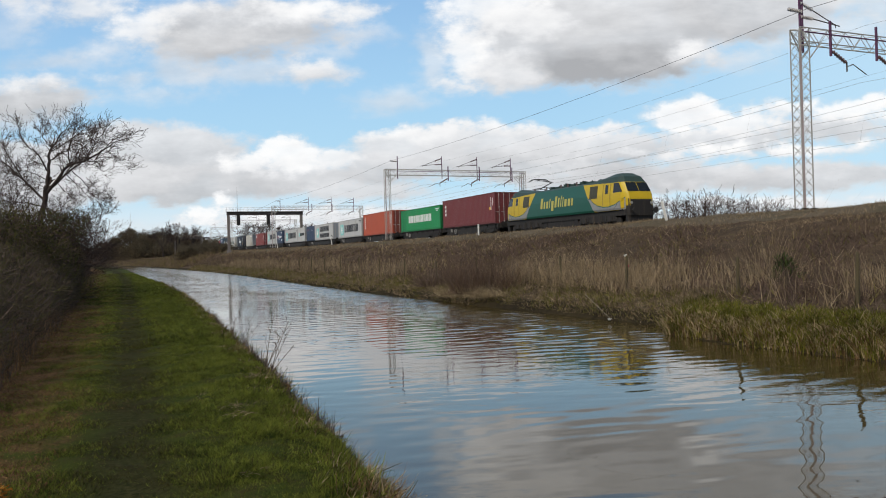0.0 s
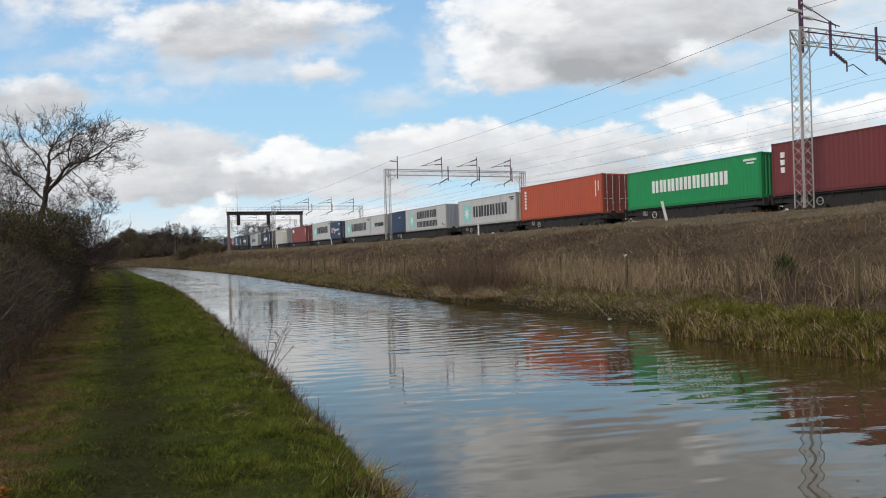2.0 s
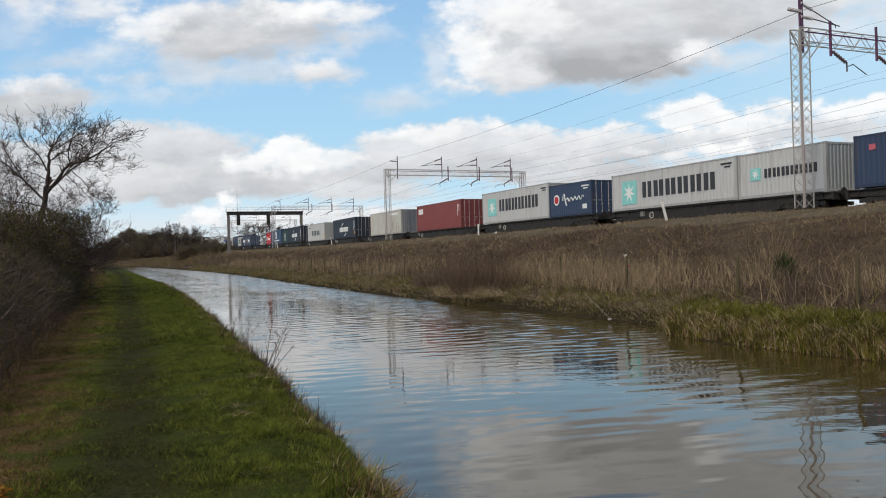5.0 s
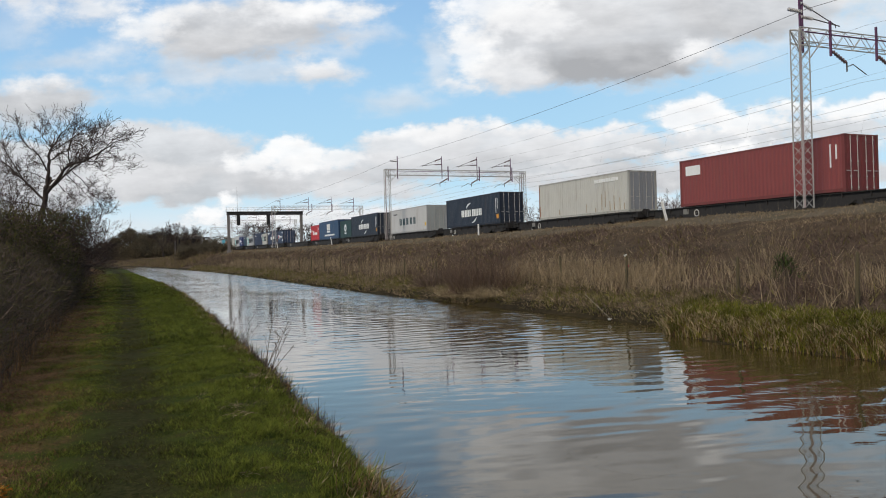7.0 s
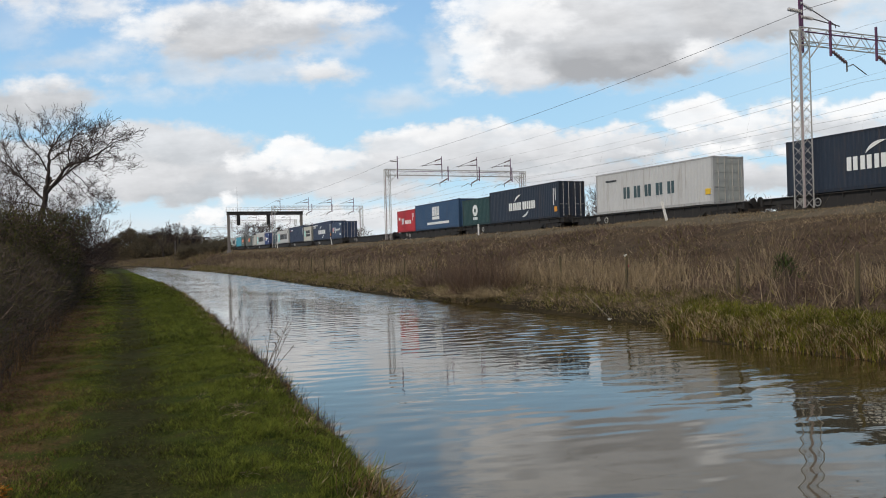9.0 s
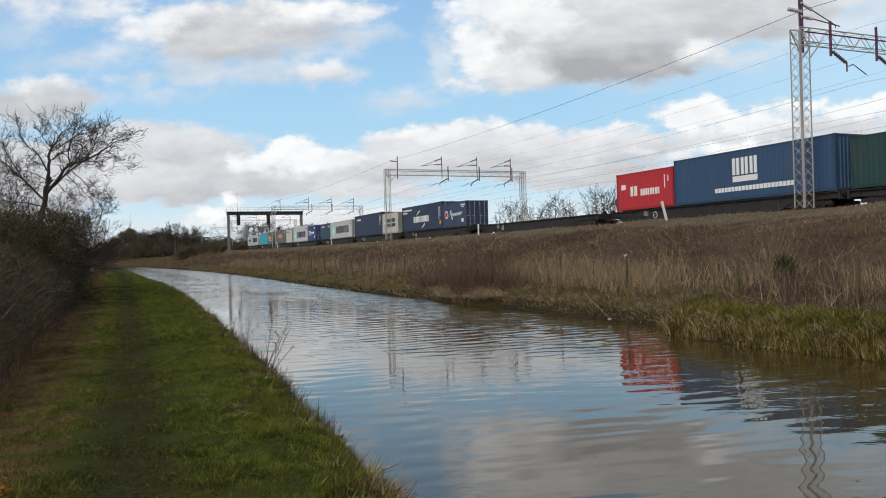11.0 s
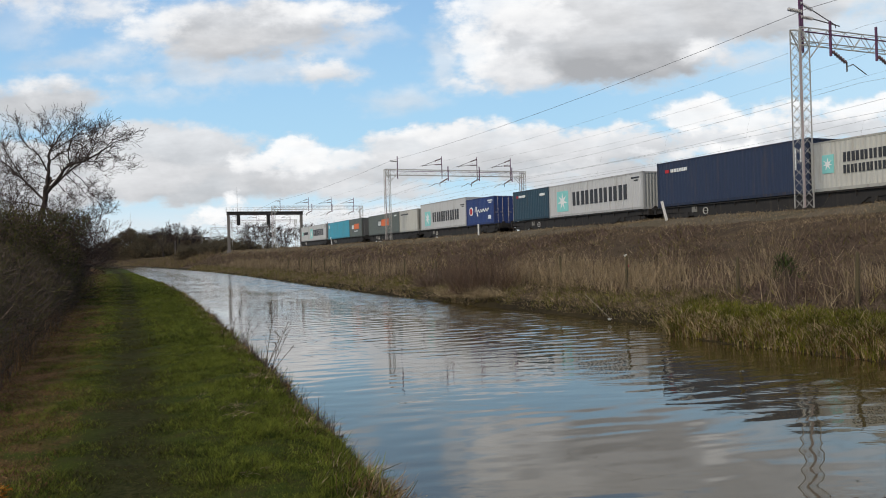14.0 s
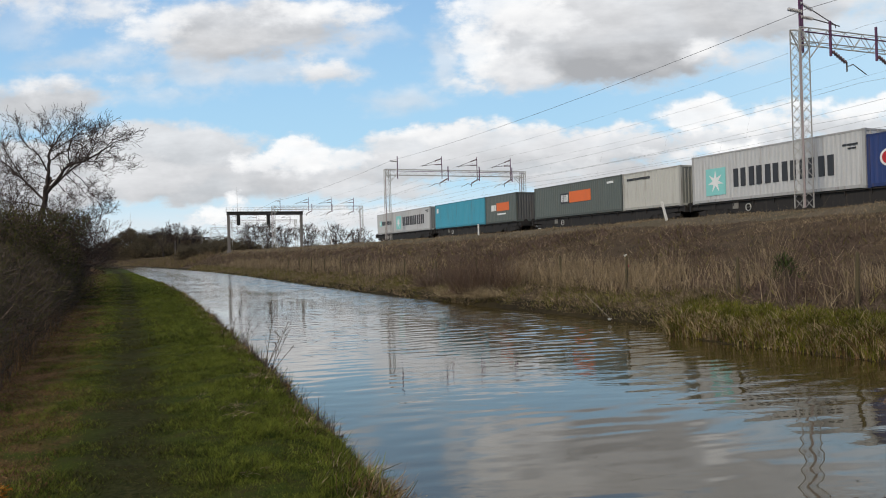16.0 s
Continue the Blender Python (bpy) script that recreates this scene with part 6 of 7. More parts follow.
# ---- hedge, trees and woods ----
def hedge():
    n = 125000
    x, y = scatter(n, 3.5, 150, lambda v: hedge_l(v) - 2.6, lambda v: hedge_l(v) + 0.1, 1.7)
    out = (x - hedge_l(y) + 2.6) / 2.7
    top = (1.45 + 0.012 * np.minimum(y, 60)) * np.clip((y - 5) / 6, 0.25, 1) * np.clip(1.0 + 0.22 * wobble(x * 0.3, y, 1.9, 3) + 0.10 * wobble(x, y, 0.6, 5), 0.6, 1.5)
    roundness = np.sqrt(np.clip(1 - np.clip((out - 0.45) / 0.62, 0, 1) ** 2.5, 0.0, 1))
    z = rng.random(n) ** 0.8 * top * roundness
    base = np.stack([x, y, height(x, y) + z], -1)
    way = rng.normal(size=(n, 3)) * [0.7, 0.7, 0.5] + [0.25, 0, 0.5]
    me = strips("hedge", base, way, 0.10 + 0.24 * rng.random(n) + 0.002 * y, 0.004 + 0.006 * rng.random(n) + 0.0005 * y, rng.normal(size=(n, 3)) * 0.35, [TWIG, IVY, BRAMBLE], 1, rng.choice(3, n, p=(0.62, 0.22, 0.16)))
    stuff("hedge", me, "dark tangled leafless hedge beside the towpath", "hedge")
    n = 4500
    x, y = scatter(n, 4.0, 60, lambda v: hedge_l(v) - 0.45, lambda v: hedge_l(v) + 0.22, 1.6)
    me = strips("dry_weeds", on_ground(x, y), upward(n, 0.22), 0.2 + 0.6 * rng.random(n) ** 2, 0.005 + 0.006 * rng.random(n), rng.normal(size=(n, 3)) * 0.3, [GRASS_BROWN, STALK], 3, (rng.random(n) < 0.6).astype(int))
    stuff("dry_weeds", me, "dead brown weeds along the foot of the hedge", "weeds")


def place_at(depth, px, up=None):
    """A place on the land at a distance ahead of the eye and a bearing, given on a plane 14.16 ahead."""
    p = EYE + FWD * depth + SIDE * (px / 14.16 * depth)
    return p.x, p.y


def shrub(x, y, tall, wide, n, mats, label, leaf=0.10, name="shrub"):
    """A dense shrub: clumps of small leaves and twigs gathered round many stems, with an uneven outline."""
    z = float(height(x, y))
    k = 26
    c = np.clip(rng.normal(size=(k, 3)), -1.6, 1.6) * [wide * 0.27, wide * 0.27, tall * 0.20] + [0, 0, tall * 0.52]
    c[:, 2] = np.clip(c[:, 2], tall * 0.12, tall * 0.86)
    c[: k // 3, 2] = tall * (0.05 + 0.2 * rng.random(k // 3))
    pick = rng.integers(0, k, n)
    r = wide * (0.12 + 0.12 * rng.random(k))[pick]
    d = rng.normal(size=(n, 3))
    d /= np.linalg.norm(d, axis=1, keepdims=True)
    base = c[pick] + d * (r * rng.random(n) ** 0.4)[:, None]
    base[:, 2] = np.maximum(base[:, 2], 0.02)
    me = strips(name, base, d + rng.normal(size=(n, 3)) * 0.5 + [0, 0, 0.5], leaf * (0.8 + 1.6 * rng.random(n)), leaf * (0.35 + 0.35 * rng.random(n)), rng.normal(size=(n, 3)) * 0.2, mats, 1, rng.choice(len(mats), n) if isinstance(mats, list) else None)
    ob = thing(name, Matrix.Translation((x, y, z)), label, "shrub" if name == "shrub" else "tree", "shrubs and woods")
    s = Shape()
    for i in range(5):
        a = rng.random() * 6.28
        s.tube((0.1 * math.cos(a), 0.1 * math.sin(a), -0.1), (0.25 * wide * math.cos(a), 0.25 * wide * math.sin(a), tall * 0.6), 0.02 + 0.008 * tall, 0.015, 5)
    part("trunk", s, BARK, ob)
    tagged(part("crown", me, None, ob), kind="stuff")
    return ob


def tree_segments(r, limbs, tall, levels, twigginess=1.0):
    """Segments (start, end, radii, level) of a bare tree. limbs: (start height, direction, length, radius)."""
    out, out_stem = [], []

    def grow(p, d, length, rad, level):
        steps = 4 if level < 2 else 3
        for i in range(steps):
            k = 0.3 if level == 0 else 1.0
            d = (d + k * Vector((r.gauss(0, 0.15), r.gauss(0, 0.15), r.gauss(0.03, 0.11)))).normalized()
            q = p + d * (length / steps)
            r1 = rad * (1 - 0.16)
            out.append((p.copy(), q.copy(), rad, r1, level))
            p, rad = q, r1
            if level < levels and (i > 0 or level > 0):
                for _ in range(1 if r.random() < 0.62 else 2):
                    if r.random() > 0.93 * twigginess:
                        continue
                    ang = r.uniform(0.42, 0.95)
                    axis = d.orthogonal().normalized()
                    axis.rotate(Matrix.Rotation(r.uniform(0, 6.283), 3, d))
                    nd = d.copy()
                    nd.rotate(Matrix.Rotation(ang, 3, axis))
                    grow(p, nd, length * r.uniform(0.48, 0.72), max(rad * 0.58, 0.006), level + 1)
        if level < levels:
            grow(p, d, length * 0.55, rad, level + 1)

    for start, d, length, rad in limbs:
        if isinstance(start, float):
            # a limb that leaves the stem at this share of its length
            k = min(int(start * 4), 3)
            start = out_stem[k][0].lerp(out_stem[k][1], start * 4 - k)
        grow(Vector(start), Vector(d).normalized(), length, rad, 0)
        if not out_stem:
            out_stem += [s for s in out if s[4] == 0][:4]
    return out


def segment_mesh(name, segs, mat, sides, least):
    a = np.array([s[0] for s in segs])
    b_ = np.array([s[1] for s in segs])
    ra = np.maximum(np.array([s[2] for s in segs]), least)
    rb = np.maximum(np.array([s[3] for s in segs]), least)
    d = b_ - a
    d /= np.linalg.norm(d, axis=1, keepdims=True) + 1e-9
    p = np.cross(d, np.where(np.abs(d[:, 2:3]) > 0.9, [[1.0, 0, 0]], [[0, 0, 1.0]]))
    p /= np.linalg.norm(p, axis=1, keepdims=True) + 1e-9
    q = np.cross(d, p)
    n = len(segs)
    if sides == 1:
        # the finest twigs are flat slivers
        w = np.cross(d, rng.normal(size=(n, 3)))
        w /= np.linalg.norm(w, axis=1, keepdims=True) + 1e-9
        V = np.stack([a - w * ra[:, None] * 1.3, a + w * ra[:, None] * 1.3, b_ + w * rb[:, None] * 1.3, b_ - w * rb[:, None] * 1.3], 1)
        return quick_mesh(name, V.reshape(-1, 3), np.arange(n * 4).reshape(n, 4), mat)
    V = np.empty((n, 2, sides, 3), dtype=np.float32)
    for i in range(sides):
        w = 2 * math.pi * i / sides
        o = p * math.cos(w) + q * math.sin(w)
        V[:, 0, i], V[:, 1, i] = a + o * ra[:, None], b_ + o * rb[:, None]
    idx = np.arange(n * 2 * sides).reshape(n, 2, sides)
    F = np.stack([idx[:, 0], np.roll(idx[:, 0], -1, 1), np.roll(idx[:, 1], -1, 1), idx[:, 1]], -1).reshape(-1, 4)
    return quick_mesh(name, V.reshape(-1, 3), F, mat, None, True)


def bare_tree(x, y, limbs, tall, levels, label, seed, least=0.005, sink=0.15):
    r = random.Random(seed)
    z = float(height(x, y))
    segs = tree_segments(r, limbs, tall, levels)
    ob = thing("bare_tree", Matrix.Translation((x, y, z - sink)), label, "tree", "leafless trees")
    part("trunk", segment_mesh("trunk", [s for s in segs if s[4] == 0], BARK, 8, least), None, ob)
    tagged(part("branch_mass", segment_mesh("branch_mass", [s for s in segs if s[4] in (1, 2)], BARK, 4, least), None, ob), kind="stuff")
    tagged(part("crown", segment_mesh("crown", [s for s in segs if s[4] > 2], FINE, 1, least), None, ob, "fine dark twigs"), kind="stuff")
    return ob


# limbs of the tall tree: places (aside, height), thickness at both ends, how far the limb leans away
STEM_LIMBS = [
    (((-0.13, 1.96), (0.03, 4.24), (0.23, 5.28), (0.41, 6.0)), 0.140, 0.120, 0),
    (((0.41, 6.0), (0.43, 6.99), (0.52, 7.75), (0.95, 8.44), (1.35, 9.0)), 0.104, 0.014, 0.3),
    (((0.39, 6.76), (0.15, 7.52), (-0.39, 8.09), (-0.53, 8.88)), 0.047, 0.012, -0.8),
    (((0.54, 7.68), (1.15, 8.16), (1.81, 8.81)), 0.035, 0.012, 0.8),
    (((0.39, 6.92), (-0.12, 7.18), (-0.84, 7.44)), 0.027, 0.01, 0.9),
    (((0.46, 6.96), (1.0, 7.4), (2.0, 7.7)), 0.030, 0.01, -0.9),
    (((0.55, 8.0), (0.1, 8.5), (-0.1, 8.95)), 0.026, 0.01, 0.5)]
PATH_LIMBS = [
    (((0.38, 5.7), (1.08, 6.39), (1.65, 6.92), (2.9, 7.33), (4.18, 8.05)), 0.094, 0.014, -0.6),
    (((0.44, 5.7), (1.2, 6.57), (1.98, 7.33), (2.9, 8.7)), 0.062, 0.012, 0.9),
    (((2.28, 7.18), (3.19, 7.07), (3.65, 6.54)), 0.031, 0.01, -1.2),
    (((1.65, 6.92), (1.71, 7.68), (2.37, 9.0)), 0.039, 0.012, -0.9),
    (((2.9, 7.33), (3.36, 7.98), (3.81, 8.55)), 0.031, 0.01, 0.5),
    (((1.36, 6.54), (1.94, 6.04), (2.73, 5.33)), 0.027, 0.01, -0.5),
    (((0.29, 4.9), (0.85, 4.52), (1.48, 3.57)), 0.035, 0.012, 0.7),
    (((1.62, 6.75), (2.2, 6.1), (2.46, 5.5), (3.1, 5.2)), 0.026, 0.009, 0.6),
    (((0.95, 6.15), (1.5, 5.7), (2.1, 5.2)), 0.024, 0.009, -0.9),
    (((1.26, 6.54), (1.5, 7.0), (1.75, 7.5), (1.85, 8.5)), 0.034, 0.01, 1.1),
    (((2.4, 7.24), (2.85, 7.8), (3.15, 8.5)), 0.028, 0.01, -0.4),
    (((2.9, 7.33), (3.5, 7.36), (3.97, 7.05)), 0.024, 0.008, 0.5),
    (((0.85, 4.52), (1.9, 4.0), (2.8, 3.9)), 0.026, 0.009, -0.5),
    (((1.3, 3.9), (2.2, 4.3), (2.9, 4.6)), 0.022, 0.008, 0.9)]
FIELD_LIMBS = [
    (((0.2, 5.37), (-0.62, 6.08), (-1.45, 6.84), (-2.2, 7.44)), 0.066, 0.014, 0.6),
    (((0.07, 4.99), (-0.82, 5.23), (-1.84, 5.04)), 0.039, 0.012, -0.7),
    (((-0.62, 6.08), (-0.98, 6.92), (-1.41, 7.98)), 0.035, 0.012, -0.6),
    (((-1.2, 6.61), (-1.79, 6.92), (-2.11, 7.83)), 0.031, 0.01, 0.8),
    (((0.37, 6.31), (-0.26, 6.69), (-0.77, 6.61)), 0.023, 0.01, -1.0),
    (((0.1, 4.8), (-0.9, 4.35), (-1.9, 4.4)), 0.028, 0.01, 0.8),
    (((0.36, 6.1), (-0.1, 6.2), (-0.5, 5.8)), 0.020, 0.008, 0.7)]


def grown_tree(x, y, limbs, label, seed, least=0.0065, reach=1.0, deepest=4):
    """A leafless tree grown along its main limbs: each throws shoots that turn upward and fork into fine twigs."""
    r = random.Random(seed)
    z = float(height(x, y)) - 0.15
    out = []

    def shoot(p, d, length, rad, level):
        steps = 4 if level < deepest else 3
        for i in range(steps):
            d = (d + Vector((r.gauss(0, 0.22), r.gauss(0, 0.22), r.gauss(0.05, 0.20)))).normalized()
            e = p + d * (length / steps)
            out.append((p.copy(), e.copy(), rad, rad * 0.82, level))
            p, rad = e, rad * 0.82
            if level < deepest and r.random() < 0.88:
                for _ in range(2 if level < 3 and r.random() < 0.3 else 1):
                    turn = d.cross(Vector((r.gauss(0, 1), r.gauss(0, 1), r.gauss(0, 1)))).normalized()
                    nd = d.copy()
                    nd.rotate(Matrix.Rotation(r.uniform(0.4, 0.95), 3, turn))
                    shoot(p, nd, length * r.uniform(0.45, 0.75), rad * 0.6, level + 1)

    for n, (pts, r0, r1, drift) in enumerate(limbs):
        line = [SIDE * sx + FWD * (drift * i / (len(pts) - 1)) + Vector((0, 0, up - z)) for i, (sx, up) in enumerate(pts)]
        # each limb is a curve through its places with small crooks
        fine = []
        for i in range(len(line) - 1):
            a, b_, c, d = line[max(i - 1, 0)], line[i], line[i + 1], line[min(i + 2, len(line) - 1)]
            m = max(3, int((c - b_).length / (0.28 * reach)))
            for j in range(m):
                t = j / m
                fine.append(0.5 * (2 * b_ + (c - a) * t + (2 * a - 5 * b_ + 4 * c - d) * t * t + (3 * b_ - a - 3 * c + d) * t ** 3) + Vector((r.gauss(0, 0.022), r.gauss(0, 0.022), r.gauss(0, 0.022))))
        fine.append(line[-1])
        m = len(fine) - 1
        for i in range(m):
            ra, rb = r0 + (r1 - r0) * i / m, r0 + (r1 - r0) * (i + 1) / m
            out.append((fine[i], fine[i + 1], ra, rb, 0 if n == 0 else 1))
            if n == 0 or i < 0.18 * m:
                continue
            way = (fine[i + 1] - fine[i]).normalized()
            for _ in range(3 if r.random() < 0.3 else 2):
                turn = way.cross(Vector((r.gauss(0, 1), r.gauss(0, 1), r.gauss(0, 1)))).normalized()
                nd = way.copy()
                nd.rotate(Matrix.Rotation(r.uniform(0.5, 1.1), 3, turn))
                nd.z = abs(nd.z) * 0.5 + nd.z * 0.5
                shoot(fine[i + 1], nd, reach * r.uniform(0.35, 0.95) * (0.75 + 0.4 * r0 / 0.1), max(0.012, ra * 0.35), 2)
        shoot(fine[-1], (fine[-1] - fine[-2]).normalized(), 0.5 * reach, r1, 2)
    ob = thing("bare_tree", Matrix.Translation((x, y, z)), label, "tree", "leafless trees")
    part("trunk", segment_mesh("trunk", [s for s in out if s[4] == 0], BARK, 10, least), None, ob)
    tagged(part("branch_mass", segment_mesh("branch_mass", [s for s in out if s[4] == 1], BARK, 6, least), None, ob), kind="stuff")
    tagged(part("crown", segment_mesh("crown", [s for s in out if s[4] > 1], FINE, 1, least), None, ob, "fine dark twigs"), kind="stuff")
    return ob


def fan_tree(x, y, tall, wide, label, seed, least):
    """A leafless tree of several stems that fan out from its foot."""
    r = random.Random(seed)
    z = float(height(x, y))
    limbs = [(((0, z - 0.3), (0, z + 0.12 * tall)), 0.14, 0.12, 0)]
    for i in range(9):
        f = (i - 4) / 4 + r.uniform(-0.1, 0.1)
        top = tall * (1 - 0.28 * f * f) * r.uniform(0.84, 0.98)
        limbs.append((((0.02 * f * wide, z + 0.03 * tall), (0.22 * f * wide, z + 0.45 * top), (0.46 * f * wide, z + top)), 0.08, 0.02, r.uniform(-0.4, 0.4) * wide))
    return grown_tree(x, y, limbs, label, seed, least, 1.9, 3)


def left_trees():
    # the tall tree: a stem that forks low, one limb upright, one reaching out over the path, one the other way
    x, y = place_at(40, -7.12)
    S, U = SIDE, Vector((0, 0, 1))
    at = lambda sx, z: S * sx + U * z
    grown_tree(x, y, STEM_LIMBS + PATH_LIMBS + FIELD_LIMBS, "tall leafless tree with a forked dark trunk and fine spreading twigs", 5, 0.0058)
    x, y = place_at(47, -7.9)
    bare_tree(x, y, [(at(0, 0), at(-0.1, 1.0), 3.5, 0.12), (at(0, 2.5), at(0.5, 1.0), 2.6, 0.07), (at(0, 2.8), at(-0.5, 1), 2.8, 0.07), (at(0, 3.2), at(0, 1), 2.5, 0.06)], 8, 4, "leafless tree with dense fine branches behind the hedge", 8)
    for k, (dep, px, h) in enumerate(((52, -6.6, 2.9), (60, -6.45, 2.6), (45, -6.8, 3.1), (36, -7.5, 2.8), (50, -6.9, 3.6))):
        x, y = place_at(dep, px)
        bare_tree(x, y, [(at(0, 0), at(0.2, 1), h * 0.6, 0.06), (at(0.1, 0.2), at(0.8, 1), h * 0.7, 0.05), (at(-0.1, 0.2), at(-0.6, 1), h * 0.7, 0.05), (at(0, 0.3), at(0.3, 1), h * 0.8, 0.05)], 4, 4, "low leafless thicket of many thin stems", 20 + k)
    for k, (dep, px, h, w) in enumerate(((30, -7.9, 3.0, 4.0), (34, -7.3, 2.9, 3.6), (40, -7.2, 2.9, 3.2), (48, -7.1, 2.9, 2.8), (26, -8.4, 2.6, 4.0), (60, -6.95, 3.0, 2.6), (37, -7.7, 3.3, 3.2))):
        x, y = place_at(dep, px)
        shrub(x, y, h * 1.32, w * 1.15, 22000, [IVY, TWIG, IVY, BRAMBLE], "dark olive twiggy shrub rising behind the hedge", 0.07)


WOODBROWN = plant("far_wood_twigs", (0.160, 0.126, 0.078), (0.185, 0.146, 0.092), lit=0.5)
WOODDARK = plant("far_wood_dark", (0.088, 0.074, 0.053), (0.102, 0.085, 0.060), lit=0.5)


def far_woods():
    for k, (dep, px, h, w, dark) in enumerate(((475, -5.55, 19.5, 20, 0), (480, -5.22, 20.5, 21, 0), (490, -4.92, 16.0, 18, 0), (470, -5.85, 14.0, 12, 0), (500, -4.70, 14.5, 17, 1), (490, -4.42, 14.5, 17, 1), (500, -4.15, 12, 15, 1),
                                             (465, -4.9, 9.0, 18, 1), (465, -5.4, 9.0, 24, 0), (470, -6.1, 7.0, 18, 0), (380, -3.95, 7.0, 12, 0), (360, -3.5, 5.0, 16, 1), (250, -4.50, 4.4, 7, 0), (420, -3.0, 7, 20, 1), (420, -2.3, 6.5, 20, 1), (430, -1.5, 7, 22, 1))):
        x, y = place_at(dep, px)
        shrub(x, y, h * 0.95, w, 17000 if h > 13 else 9000, [WOODBROWN, WOODBROWN, WOODDARK] if not dark else [WOODDARK, WOODBROWN], "distant rounded brown leafless tree in a wood", 0.5 if dep > 300 else 0.22, "woodland_tree")
    # scrub that closes the foot of the woods
    n = 26000
    dep, px = 455 + 60 * rng.random(n), -7.2 + 8.2 * rng.random(n)
    x, y = EYE.x + FWD.x * dep + SIDE.x * px / 14.16 * dep, EYE.y + FWD.y * dep + SIDE.y * px / 14.16 * dep
    top = 3.0 + 1.8 * wobble(x, y, 14, 3)
    base = np.stack([x, y, height(x, y) + rng.random(n) * np.maximum(top, 0.8)], -1)
    me = strips("scrub", base, upward(n, 0.6), 0.5 + 0.9 * rng.random(n), 0.25 + 0.25 * rng.random(n), rng.normal(size=(n, 3)) * 0.2, [WOODBROWN, WOODDARK], 1, (rng.random(n) < 0.5).astype(int))
    stuff("scrub", me, "distant brown scrub and reeds beyond the canal's bend", "scrub")
    U = Vector((0, 0, 1))
    at = lambda sx, z: SIDE * sx + U * z
    for k, (dep, px, h) in enumerate(((440, -4.95, 21), (430, -4.72, 20), (450, -4.4, 18), (440, -6.0, 15))):
        x, y = place_at(dep, px)
        bare_tree(x, y, [(at(0, 0), at(0, 1), h * 0.42, 0.35), (at(0, h * 0.25), at(0.6, 1), h * 0.32, 0.2), (at(0, h * 0.25), at(-0.6, 1), h * 0.32, 0.2), (at(0, h * 0.36), at(0.1, 1), h * 0.3, 0.2)], h, 3, "distant leafless tree above the wood", 40 + k, 0.05)
    # scrub on the shoulder of the embankment where the line curves away
    for k, y in enumerate((222, 236, 251, 262, 280, 300, 322)):
        shrub(float(crest_l(y)) - 1.6 - 1.3 * (k % 2), y, 1.5 + 0.4 * (k % 3) + 0.003 * y, 4.5 + 0.008 * y, 5000, [WOODBROWN, WOODDARK], "brown leafless scrub on the shoulder of the embankment", 0.22)
    # leafless trees beyond the railway
    for k, (dep, px, h, w) in enumerate(((125, 1.3, 8.0, 6), (124, 2.0, 9.6, 5), (128, 2.75, 10.8, 9), (131, 3.35, 11.9, 9), (133, 3.05, 11.0, 8), (110, 4.4, 8.2, 6), (112, 5.0, 8.0, 6), (108, 5.4, 7.5, 5), (115, 4.7, 8.2, 6), (113, 4.1, 8.2, 6), (104, 5.8, 6.9, 5),
                                        (200, -1.5, 6.2, 6), (210, -1.9, 6.6, 7), (215, -2.4, 6.4, 6), (250, -3.4, 8, 8), (250, -3.1, 8.2, 8), (255, -2.8, 7.4, 7))):
        x, y = place_at(dep, px)
        fan_tree(x, y, h, w, "leafless tree of fanned stems beyond the railway", 60 + k, 0.004 + dep * 0.00011)


towpath_grass()
near_fringe()
fallen_leaves()
for tx_, ty_, tn, ts in ((1.40, 8.65, 34, 0.07), (1.40, 8.2, 30, 0.08), (1.2, 9.6, 10, 0.04), (1.08, 5.9, 8, 0.05), (1.95, 10.9, 40, 0.12), (2.15, 11.2, 50, 0.12)):
    straw_tuft(tx_, ty_, tn, ts)
for wx, wy, h, ln, sd in ((3.02, 16.6, 0.9, 0.8, 1), (2.95, 15.9, 0.6, 0.45, 2), (2.62, 11.9, 0.85, 0.3, 3), (2.60, 11.5, 0.95, 0.5, 4), (4.4, 31.5, 0.5, 0.2, 5), (3.1, 17.8, 0.55, 0.1, 6), (5.6, 48.0, 0.6, 0.5, 7)):
    weed(wx - 0.22, wy, h, ln, sd)
far_bank()
stem_bush(14.9, 29.4, 2.2, 3.8, 1500, REDTWIG, "red-brown bush of thin upright leafless stems", lean=0.12)
stem_bush(15.7, 31.2, 1.9, 2.6, 1600, BRAMBLE, "brown bush of thin leafless stems")
stem_bush(15.6, 36.0, 1.3, 2.4, 900, BRAMBLE, "brown bush of thin leafless stems")
stem_bush(15.9, 14.0, 1.2, 1.6, 500, BRAMBLE, "purple-brown thicket of bramble stems")
GREENLEAF = plant("green_shrub_leaves", (0.030, 0.050, 0.014), (0.075, 0.105, 0.030))
shrub(18.75, 17.3, 0.9, 0.75, 900, [GREENLEAF, GREENLEAF, BRAMBLE], "small dark green shrub among dry stems on the embankment", 0.07)
stem_bush(19.0, 18.0, 2.4, 1.6, 420, TAN, "tall pale dry stems rising from a small shrub", lean=0.2)
for y_ in (27.4, 28.5, 31.2):
    straw_clump(float(far_l(y_)) + 0.12, y_)
hedge()


